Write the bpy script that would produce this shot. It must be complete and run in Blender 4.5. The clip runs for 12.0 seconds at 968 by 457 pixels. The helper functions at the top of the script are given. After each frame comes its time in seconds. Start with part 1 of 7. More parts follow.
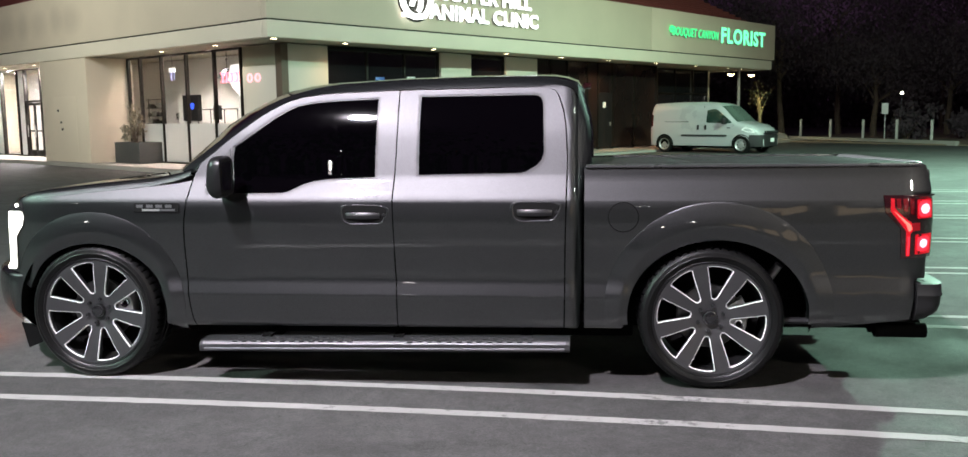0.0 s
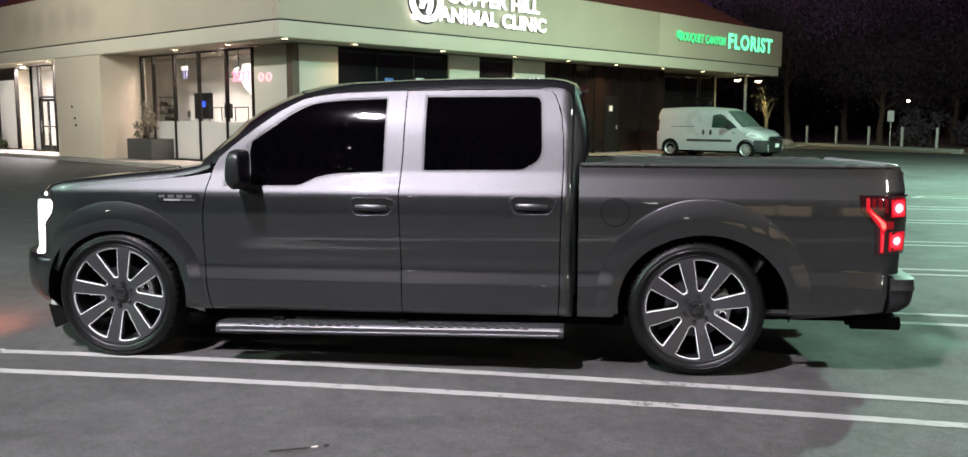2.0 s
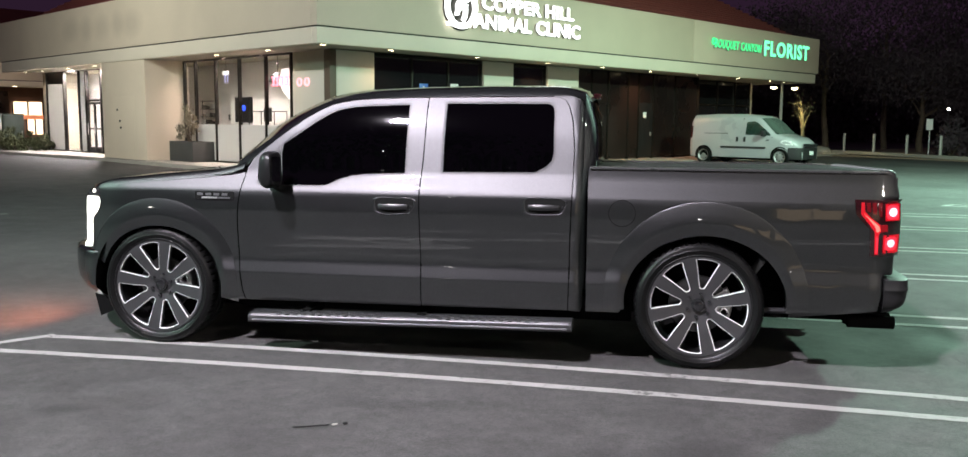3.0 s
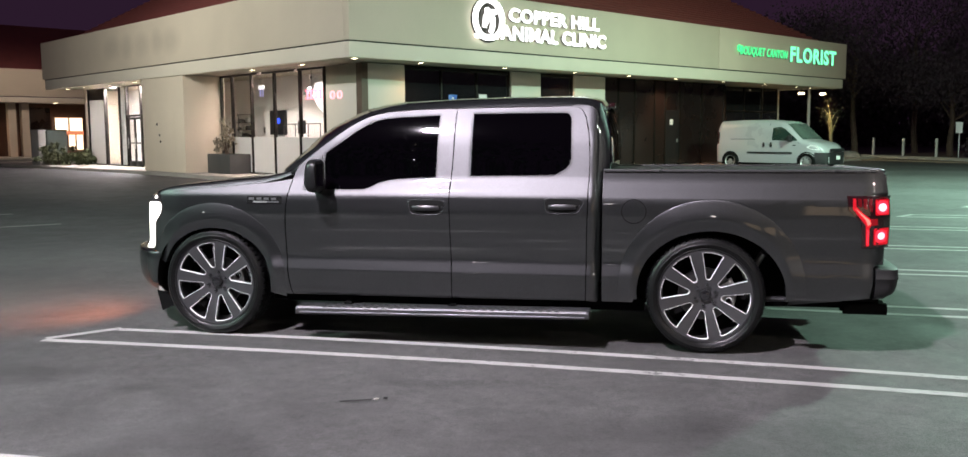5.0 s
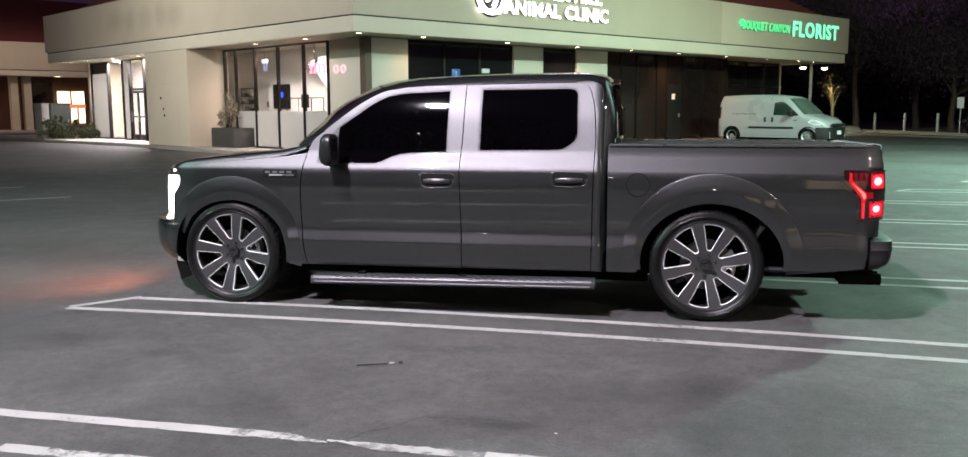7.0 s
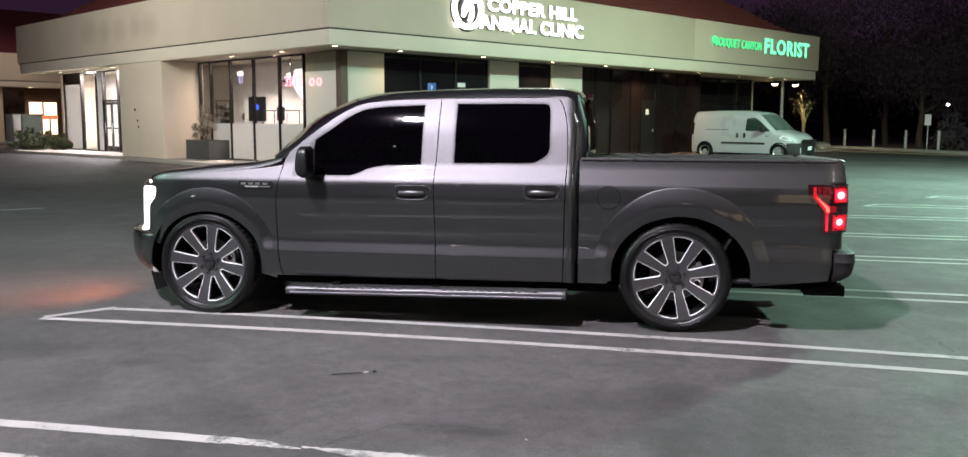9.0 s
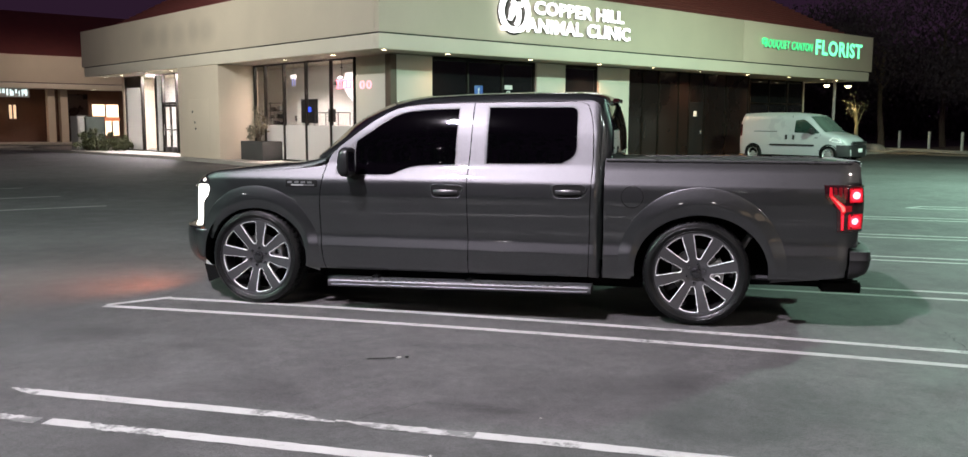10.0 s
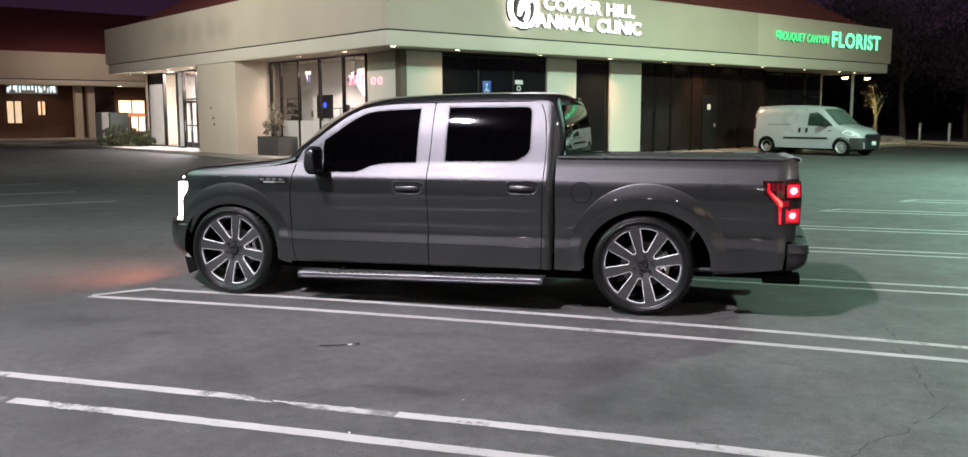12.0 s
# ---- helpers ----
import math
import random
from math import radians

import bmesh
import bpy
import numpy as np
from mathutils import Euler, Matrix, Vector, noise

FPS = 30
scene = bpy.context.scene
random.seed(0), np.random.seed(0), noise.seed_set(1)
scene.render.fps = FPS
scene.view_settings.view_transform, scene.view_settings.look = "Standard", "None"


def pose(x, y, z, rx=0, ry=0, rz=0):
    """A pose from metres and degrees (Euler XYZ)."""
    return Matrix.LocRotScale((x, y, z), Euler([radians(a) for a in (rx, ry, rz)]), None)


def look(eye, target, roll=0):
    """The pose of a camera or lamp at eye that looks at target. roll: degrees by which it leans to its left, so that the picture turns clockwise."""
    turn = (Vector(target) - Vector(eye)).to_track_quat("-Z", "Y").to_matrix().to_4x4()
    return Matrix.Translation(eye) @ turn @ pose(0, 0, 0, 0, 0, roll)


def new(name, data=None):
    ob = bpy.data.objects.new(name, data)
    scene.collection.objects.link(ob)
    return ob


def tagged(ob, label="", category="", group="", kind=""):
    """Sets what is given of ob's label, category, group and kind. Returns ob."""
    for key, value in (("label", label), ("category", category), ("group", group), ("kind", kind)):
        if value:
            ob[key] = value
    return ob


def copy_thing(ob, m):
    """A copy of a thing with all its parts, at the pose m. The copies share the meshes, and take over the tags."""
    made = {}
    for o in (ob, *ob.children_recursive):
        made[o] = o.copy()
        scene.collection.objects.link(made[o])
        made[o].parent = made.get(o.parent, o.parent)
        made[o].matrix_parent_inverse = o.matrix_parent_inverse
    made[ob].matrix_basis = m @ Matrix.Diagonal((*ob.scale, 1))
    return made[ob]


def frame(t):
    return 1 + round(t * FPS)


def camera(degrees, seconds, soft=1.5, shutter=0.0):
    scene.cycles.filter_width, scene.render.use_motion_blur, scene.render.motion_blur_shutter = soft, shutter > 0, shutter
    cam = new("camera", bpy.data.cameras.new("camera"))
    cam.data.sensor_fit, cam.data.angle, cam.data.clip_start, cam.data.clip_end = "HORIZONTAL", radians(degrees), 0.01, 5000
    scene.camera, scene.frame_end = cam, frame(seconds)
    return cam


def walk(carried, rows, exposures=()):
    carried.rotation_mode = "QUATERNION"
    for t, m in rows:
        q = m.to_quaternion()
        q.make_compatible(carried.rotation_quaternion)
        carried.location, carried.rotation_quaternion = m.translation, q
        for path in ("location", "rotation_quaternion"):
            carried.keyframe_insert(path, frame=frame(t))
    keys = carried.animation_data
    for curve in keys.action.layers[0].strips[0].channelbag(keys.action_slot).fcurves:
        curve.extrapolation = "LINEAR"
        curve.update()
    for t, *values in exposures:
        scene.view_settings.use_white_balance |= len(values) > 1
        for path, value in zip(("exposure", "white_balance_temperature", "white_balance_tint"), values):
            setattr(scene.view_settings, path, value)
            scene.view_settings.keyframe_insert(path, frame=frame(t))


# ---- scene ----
cam = camera(56.2, 12.0)
PATH = [
    (0, (1.114, -5.117, 1.539), (0.897, -3.144, 1.29), -0.7),
    (0.5, (1.132, -5.136, 1.526), (0.912, -3.163, 1.279), -0.3),
    (1, (1.168, -5.215, 1.522), (0.94, -3.244, 1.272), -0.2),
    (1.5, (1.16, -5.337, 1.516), (0.935, -3.366, 1.262), 0.1),
    (2, (1.191, -5.452, 1.524), (0.959, -3.481, 1.28), 0.1),
    (2.5, (1.253, -5.591, 1.521), (1.017, -3.62, 1.278), 0.2),
    (3, (1.376, -5.789, 1.526), (1.064, -3.827, 1.293), 0.5),
    (5, (1.515, -6.372, 1.515), (1.136, -4.419, 1.303), -0.3),
    (5.5, (1.559, -6.494, 1.517), (1.165, -4.548, 1.278), -0.3),
    (6, (1.524, -6.555, 1.524), (1.127, -4.611, 1.267), -0.3),
    (6.5, (1.5, -6.61, 1.527), (1.107, -4.667, 1.262), -0.2),
    (7, (1.498, -6.614, 1.527), (1.119, -4.669, 1.259), -0.2),
    (9, (1.532, -6.716, 1.526), (1.205, -4.757, 1.288), 0.2),
    (9.5, (1.664, -6.864, 1.509), (1.314, -4.909, 1.273), 0.2),
    (10, (1.764, -7.075, 1.537), (1.327, -5.138, 1.302), 0.2),
    (10.5, (1.822, -7.248, 1.549), (1.403, -5.307, 1.314), 0.1),
    (11, (1.919, -7.279, 1.587), (1.508, -5.337, 1.347), 0.3),
    (11.5, (2.123, -7.279, 1.575), (1.710, -5.338, 1.328), 0.4),
    (12, (2.417, -7.289, 1.591), (1.919, -5.368, 1.341), -0.1),
]
walk(cam, [(t, look(eye, target, roll)) for t, eye, target, roll in PATH], ((0, 0, 6500, 8), (3, 0, 6500, 9), (6, 0, 6500, 13), (12, 0, 6500, 13)))

# ---- world and lights ----
world = bpy.data.worlds.new("night")
scene.world = world
world.use_nodes = True
world.node_tree.nodes["Background"].inputs[0].default_value = (0.026, 0.012, 0.027, 1)
world.node_tree.nodes["Background"].inputs[1].default_value = 0.85


def area_lamp(name, eye, target, size, watts, color, spread=180, size_y=0):
    data = bpy.data.lights.new(name, "AREA")
    data.shape, data.size, data.energy, data.color = "DISK", size, watts, color
    if size_y:
        data.shape, data.size_y = "RECTANGLE", size_y
    data.spread = radians(spread)
    ob = new(name, data)
    ob.matrix_world = look(eye, target)
    return ob


def spot_lamp(name, eye, target, watts, color, angle=120, blend=0.6, radius=0.05):
    data = bpy.data.lights.new(name, "SPOT")
    data.energy, data.color, data.spot_size, data.spot_blend, data.shadow_soft_size = watts, color, radians(angle), blend, radius
    ob = new(name, data)
    ob.matrix_world = look(eye, target)
    return ob


# the building's frame: u along the florist side, v along the entrance side, origin at its fascia corner
BLD = Matrix.Translation((-6.534, 16.674, 0)) @ pose(0, 0, 0, 0, 0, 54.5)


def bw(u, v, z):
    return BLD @ Vector((u, v, z))


# white and green lot luminaires on tall poles outside the view
area_lamp("lot_lamp_white", (-3.24, -7.66, 11.0), (0.6, 0.5, 0), 0.40, 2480, (0.985, 0.905, 1.02), 130, 0.28)
area_lamp("lot_lamp_green", (12.9, 16.0, 9.0), (12.0, 15.4, 0), 0.5, 6300, (0.57, 1.0, 0.77), 165)
# unseen fill lamps, added to brighten the facades, ground and pickup sides
area_lamp("fill_lamp_west", (-20.0, 8.0, 9.0), (-15.0, 22.0, 4.5), 0.5, 500, (0.98, 1.0, 0.90), 100)
area_lamp("fill_lamp_east", (10.0, -3.2, 9.3), (6.4, -0.6, 0), 0.5, 60, (0.85, 1.0, 0.88), 140)
area_lamp("fill_lamp_southwest", (-14.0, -5.0, 8.5), (-7.5, -0.5, 0), 0.5, 1500, (0.66, 1.0, 0.84), 150)
area_lamp("fill_lamp_southeast", (13.0, -13.0, 8.5), (3.0, 0.0, 0), 0.5, 330, (1.0, 0.92, 0.80), 130)
area_lamp("fill_lamp_shops", (13.5, 16.4, 9.0), bw(19.0, 0.0, 4.0), 0.5, 460, (0.78, 1.0, 0.70), 110)
area_lamp("fill_lamp_north", bw(3.0, 33.0, 8.5), bw(3.0, 36.0, 0), 0.5, 200, (1.0, 0.84, 0.70), 140)


# ---- materials ----
def mat(name, color, rough=0.5, metal=0.0, grain=(60, 0.12), blotch=(2.0, 0.12), bump=0.0, bump_scale=200, coat=0.0,
        glow=None, spec=0.5, vary=0.0, rough_var=0.08):
    m = bpy.data.materials.new(name)
    m.use_nodes = True
    nt = m.node_tree
    b = nt.nodes["Principled BSDF"]
    geo = nt.nodes.new("ShaderNodeNewGeometry")

    def noise_tex(scale, detail=4):
        n = nt.nodes.new("ShaderNodeTexNoise")
        n.inputs["Scale"].default_value, n.inputs["Detail"].default_value = scale, detail
        nt.links.new(geo.outputs["Position"], n.inputs["Vector"])
        return n.outputs["Fac"]

    def math_node(op, a, c):
        n = nt.nodes.new("ShaderNodeMath")
        n.operation = op
        for i, val in enumerate((a, c)):
            if isinstance(val, (int, float)):
                n.inputs[i].default_value = val
            else:
                nt.links.new(val, n.inputs[i])
        return n.outputs[0]

    g = noise_tex(grain[0])
    bl = noise_tex(blotch[0], 6)
    f = math_node("ADD", math_node("MULTIPLY", math_node("SUBTRACT", g, 0.5), 2 * grain[1]),
                  math_node("MULTIPLY", math_node("SUBTRACT", bl, 0.5), 4 * blotch[1]))
    if vary:
        info = nt.nodes.new("ShaderNodeObjectInfo")
        f = math_node("ADD", f, math_node("MULTIPLY", math_node("SUBTRACT", info.outputs["Random"], 0.5), 2 * vary))
    f = math_node("ADD", f, 1.0)
    mix = nt.nodes.new("ShaderNodeVectorMath")
    mix.operation = "SCALE"
    mix.inputs[0].default_value = color
    nt.links.new(f, mix.inputs["Scale"])
    nt.links.new(mix.outputs[0], b.inputs["Base Color"])
    nt.links.new(math_node("ADD", math_node("MULTIPLY", math_node("SUBTRACT", bl, 0.5), 2 * rough_var), rough), b.inputs["Roughness"])
    b.inputs["Metallic"].default_value = metal
    b.inputs["Coat Weight"].default_value = coat
    b.inputs["Coat Roughness"].default_value = 0.04
    b.inputs["Coat IOR"].default_value = 1.65
    b.inputs["Specular IOR Level"].default_value = spec
    if bump:
        n = nt.nodes.new("ShaderNodeBump")
        n.inputs["Strength"].default_value, n.inputs["Distance"].default_value = bump, 0.004
        nt.links.new(noise_tex(bump_scale, 3), n.inputs["Height"])
        nt.links.new(n.outputs[0], b.inputs["Normal"])
    if glow:
        b.inputs["Emission Color"].default_value = (*glow[0], 1)
        b.inputs["Emission Strength"].default_value = glow[1]
    return m


def pane_glass(name, tint=(0.95, 0.97, 0.96), gloss_rough=0.02, ior=1.45):
    m = bpy.data.materials.new(name)
    m.use_nodes = True
    nt = m.node_tree
    nt.nodes.remove(nt.nodes["Principled BSDF"])
    lw = nt.nodes.new("ShaderNodeLayerWeight")
    lw.inputs[0].default_value = 0.5
    fr = nt.nodes.new("ShaderNodeMath")
    fr.operation = "POWER"
    fr.inputs[1].default_value = 4.0
    nt.links.new(lw.outputs["Facing"], fr.inputs[0])
    tr = nt.nodes.new("ShaderNodeBsdfTransparent")
    tr.inputs[0].default_value = (*tint, 1)
    gl = nt.nodes.new("ShaderNodeBsdfGlossy")
    gl.inputs["Roughness"].default_value = gloss_rough
    mx = nt.nodes.new("ShaderNodeMixShader")
    nt.links.new(fr.outputs[0], mx.inputs[0])
    nt.links.new(tr.outputs[0], mx.inputs[1])
    nt.links.new(gl.outputs[0], mx.inputs[2])
    nt.links.new(mx.outputs[0], nt.nodes["Material Output"].inputs[0])
    return m


def asphalt_material():
    """Worn asphalt: stone grain, patchy tone, dark drips and fine cracks."""
    m = bpy.data.materials.new("asphalt")
    m.use_nodes = True
    nt = m.node_tree
    b = nt.nodes["Principled BSDF"]
    geo = nt.nodes.new("ShaderNodeNewGeometry")

    def tex(kind, scale, detail=5, out="Fac"):
        n = nt.nodes.new(kind)
        n.inputs["Scale"].default_value = scale
        if "Detail" in n.inputs:
            n.inputs["Detail"].default_value = detail
        nt.links.new(geo.outputs["Position"], n.inputs["Vector"])
        return n.outputs[out]

    def calc(op, *args):
        n = nt.nodes.new("ShaderNodeMath")
        n.operation = op
        for i, val in enumerate(args):
            if isinstance(val, (int, float)):
                n.inputs[i].default_value = val
            else:
                nt.links.new(val, n.inputs[i])
        return n.outputs[0]

    def ramp(value, lo, hi, a, c):
        n = nt.nodes.new("ShaderNodeMapRange")
        nt.links.new(value, n.inputs[0])
        for i, val in enumerate((lo, hi, a, c)):
            n.inputs[i + 1].default_value = val
        return n.outputs[0]

    grain = tex("ShaderNodeTexNoise", 130, 3)
    stone = tex("ShaderNodeTexVoronoi", 90, out="Distance")
    patch = tex("ShaderNodeTexNoise", 0.45, 7)
    mid = tex("ShaderNodeTexNoise", 2.6, 6)
    tone = calc("MULTIPLY", ramp(grain, 0.3, 0.7, 0.7, 1.35), ramp(patch, 0.3, 0.7, 0.72, 1.25))
    tone = calc("MULTIPLY", tone, ramp(mid, 0.3, 0.7, 0.85, 1.14))
    tone = calc("MULTIPLY", tone, ramp(tex("ShaderNodeTexNoise", 13, 6), 0.3, 0.7, 0.80, 1.20))
    tone = calc("MULTIPLY", tone, ramp(tex("ShaderNodeTexNoise", 48, 4), 0.3, 0.7, 0.82, 1.18))
    tone = calc("MULTIPLY", tone, ramp(tex("ShaderNodeTexNoise", 0.9, 3), 0.62, 0.75, 1.0, 0.72))
    # oil stains, a darker patch under the pickup: middle, half length, half width, turn
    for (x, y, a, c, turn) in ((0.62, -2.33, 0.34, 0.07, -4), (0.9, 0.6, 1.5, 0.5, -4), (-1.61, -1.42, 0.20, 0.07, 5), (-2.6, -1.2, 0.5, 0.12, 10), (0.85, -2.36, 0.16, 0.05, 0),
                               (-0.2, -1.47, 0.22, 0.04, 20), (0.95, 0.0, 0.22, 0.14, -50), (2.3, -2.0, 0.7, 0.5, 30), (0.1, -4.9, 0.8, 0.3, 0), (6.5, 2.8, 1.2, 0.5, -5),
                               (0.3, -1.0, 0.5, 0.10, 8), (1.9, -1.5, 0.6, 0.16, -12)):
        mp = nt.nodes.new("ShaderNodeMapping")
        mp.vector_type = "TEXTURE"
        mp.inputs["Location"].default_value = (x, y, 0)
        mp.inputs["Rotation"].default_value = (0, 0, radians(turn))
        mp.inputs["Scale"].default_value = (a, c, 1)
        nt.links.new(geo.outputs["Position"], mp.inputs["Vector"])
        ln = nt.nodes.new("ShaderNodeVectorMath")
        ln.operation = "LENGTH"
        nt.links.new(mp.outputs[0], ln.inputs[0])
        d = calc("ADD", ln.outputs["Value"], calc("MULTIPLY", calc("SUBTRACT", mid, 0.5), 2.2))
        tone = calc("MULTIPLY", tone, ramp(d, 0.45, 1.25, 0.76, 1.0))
    sc = nt.nodes.new("ShaderNodeVectorMath")
    sc.operation = "SCALE"
    sc.inputs[0].default_value = (0.0505, 0.0490, 0.0482)
    nt.links.new(tone, sc.inputs["Scale"])
    nt.links.new(sc.outputs[0], b.inputs["Base Color"])
    nt.links.new(ramp(mid, 0.3, 0.7, 0.62, 0.85), b.inputs["Roughness"])
    b.inputs["Specular IOR Level"].default_value = 0.35
    bp = nt.nodes.new("ShaderNodeBump")
    bp.inputs["Strength"].default_value, bp.inputs["Distance"].default_value = 0.28, 0.005
    nt.links.new(calc("ADD", grain, stone), bp.inputs["Height"])
    nt.links.new(bp.outputs[0], b.inputs["Normal"])
    return m


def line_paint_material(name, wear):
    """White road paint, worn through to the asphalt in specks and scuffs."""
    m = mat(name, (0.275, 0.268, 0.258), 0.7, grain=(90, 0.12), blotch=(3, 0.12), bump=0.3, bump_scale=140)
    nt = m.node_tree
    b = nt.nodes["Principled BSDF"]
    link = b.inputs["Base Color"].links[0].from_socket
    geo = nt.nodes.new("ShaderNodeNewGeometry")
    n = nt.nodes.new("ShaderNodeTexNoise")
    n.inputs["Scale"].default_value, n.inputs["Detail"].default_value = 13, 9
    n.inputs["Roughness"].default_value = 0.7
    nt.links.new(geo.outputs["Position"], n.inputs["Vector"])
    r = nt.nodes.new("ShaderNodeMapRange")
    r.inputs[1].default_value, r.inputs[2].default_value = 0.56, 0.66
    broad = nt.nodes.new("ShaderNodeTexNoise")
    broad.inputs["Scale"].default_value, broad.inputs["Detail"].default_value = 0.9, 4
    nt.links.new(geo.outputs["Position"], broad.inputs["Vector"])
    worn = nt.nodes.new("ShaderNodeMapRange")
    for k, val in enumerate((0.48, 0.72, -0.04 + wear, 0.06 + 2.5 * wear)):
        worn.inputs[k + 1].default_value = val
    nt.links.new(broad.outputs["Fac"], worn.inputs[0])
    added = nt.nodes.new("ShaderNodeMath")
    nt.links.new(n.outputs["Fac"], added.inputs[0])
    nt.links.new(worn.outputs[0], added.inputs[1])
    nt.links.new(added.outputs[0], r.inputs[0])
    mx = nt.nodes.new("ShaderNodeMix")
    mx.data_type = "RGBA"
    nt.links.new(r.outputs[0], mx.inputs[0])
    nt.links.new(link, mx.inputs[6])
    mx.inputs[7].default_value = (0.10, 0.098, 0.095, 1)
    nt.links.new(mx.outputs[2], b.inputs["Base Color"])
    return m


def flake_paint(name, flake, body, rough):
    """Metallic car paint: a broad flake lobe over a dark body, under a clear glossy coat."""
    m = bpy.data.materials.new(name)
    m.use_nodes = True
    nt = m.node_tree
    nt.nodes.remove(nt.nodes["Principled BSDF"])
    geo = nt.nodes.new("ShaderNodeNewGeometry")

    def speckle(scale, detail, lo, hi):
        n = nt.nodes.new("ShaderNodeTexNoise")
        n.inputs["Scale"].default_value, n.inputs["Detail"].default_value = scale, detail
        nt.links.new(geo.outputs["Position"], n.inputs["Vector"])
        r = nt.nodes.new("ShaderNodeMapRange")
        for k, val in enumerate((0.3, 0.7, lo, hi)):
            r.inputs[k + 1].default_value = val
        nt.links.new(n.outputs["Fac"], r.inputs[0])
        return r.outputs[0]

    both_ = nt.nodes.new("ShaderNodeMath")
    both_.operation = "MULTIPLY"
    nt.links.new(speckle(260, 2, 0.82, 1.18), both_.inputs[0])
    nt.links.new(speckle(2.2, 5, 0.93, 1.07), both_.inputs[1])
    tint = nt.nodes.new("ShaderNodeVectorMath")
    tint.operation = "SCALE"
    tint.inputs[0].default_value = flake
    nt.links.new(both_.outputs[0], tint.inputs["Scale"])
    metal = nt.nodes.new("ShaderNodeBsdfGlossy")
    metal.distribution = "BECKMANN"
    metal.inputs["Roughness"].default_value = rough
    nt.links.new(tint.outputs[0], metal.inputs["Color"])
    dull = nt.nodes.new("ShaderNodeBsdfDiffuse")
    dull.inputs["Color"].default_value = (*body, 1)
    base = nt.nodes.new("ShaderNodeAddShader")
    nt.links.new(metal.outputs[0], base.inputs[0])
    nt.links.new(dull.outputs[0], base.inputs[1])
    coat = nt.nodes.new("ShaderNodeBsdfGlossy")
    coat.inputs["Roughness"].default_value = 0.03
    fr = nt.nodes.new("ShaderNodeFresnel")
    fr.inputs["IOR"].default_value = 1.75
    mx = nt.nodes.new("ShaderNodeMixShader")
    nt.links.new(fr.outputs[0], mx.inputs[0])
    nt.links.new(base.outputs[0], mx.inputs[1])
    nt.links.new(coat.outputs[0], mx.inputs[2])
    nt.links.new(mx.outputs[0], nt.nodes["Material Output"].inputs[0])
    return m


ASPHALT = asphalt_material()
LINE = line_paint_material("line_paint", 0.0)
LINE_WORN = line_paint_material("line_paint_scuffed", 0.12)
CRACK = mat("crack_dirt", (0.026, 0.025, 0.025), 0.95, bump=0.5)
CONCRETE = mat("concrete", (0.30, 0.28, 0.25), 0.85, grain=(70, 0.15), blotch=(1.1, 0.14), bump=0.5, bump_scale=90)
STUCCO = mat("stucco_cream", (0.65, 0.56, 0.44), 0.9, grain=(45, 0.06), blotch=(0.35, 0.09), bump=0.55, bump_scale=70)
STUCCO_BAND = mat("stucco_band", (0.72, 0.65, 0.53), 0.9, grain=(45, 0.05), blotch=(0.5, 0.05), bump=0.4, bump_scale=70)
STUCCO_WHITE = mat("white_panel", (0.67, 0.63, 0.55), 0.8, grain=(40, 0.04), blotch=(0.6, 0.05), bump=0.2)
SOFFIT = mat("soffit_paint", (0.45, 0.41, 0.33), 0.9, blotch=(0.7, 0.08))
GROOVE = mat("groove_shadow_gap", (0.03, 0.03, 0.025), 0.9)
TILE = mat("roof_tile_red", (0.20, 0.052, 0.045), 0.8, vary=0.25)
BRONZE = mat("dark_bronze_frame", (0.020, 0.016, 0.013), 0.4, 0.6, blotch=(3, 0.1))
DARK_PANEL = mat("dark_brown_panel", (0.013, 0.0085, 0.0075), 0.28, blotch=(0.8, 0.2), grain=(30, 0.1))
SHOP_GLASS = pane_glass("shop_glass")
ARCADE_BROWN = mat("arcade_brown_wall", (0.11, 0.058, 0.040), 0.5, blotch=(0.6, 0.3), grain=(12, 0.15))
POST_BROWN = mat("brown_post_paint", (0.12, 0.085, 0.062), 0.6, blotch=(2, 0.15))
DARK_GLASS = mat("dark_tinted_shop_glass", (0.012, 0.012, 0.013), 0.06, blotch=(0.6, 0.2), spec=0.6, rough_var=0.03)
FROST = mat("frosted_film", (0.60, 0.62, 0.60), 0.5, blotch=(1.0, 0.04), grain=(80, 0.03))


def translucent(m, share):
    """Lets part of the light through a material, as a film does."""
    nt = m.node_tree
    out, b = nt.nodes["Material Output"], nt.nodes["Principled BSDF"]
    t = nt.nodes.new("ShaderNodeBsdfTranslucent")
    t.inputs[0].default_value = (0.85, 0.86, 0.85, 1)
    mx = nt.nodes.new("ShaderNodeMixShader")
    mx.inputs[0].default_value = share
    nt.links.new(b.outputs[0], mx.inputs[1])
    nt.links.new(t.outputs[0], mx.inputs[2])
    nt.links.new(mx.outputs[0], out.inputs[0])


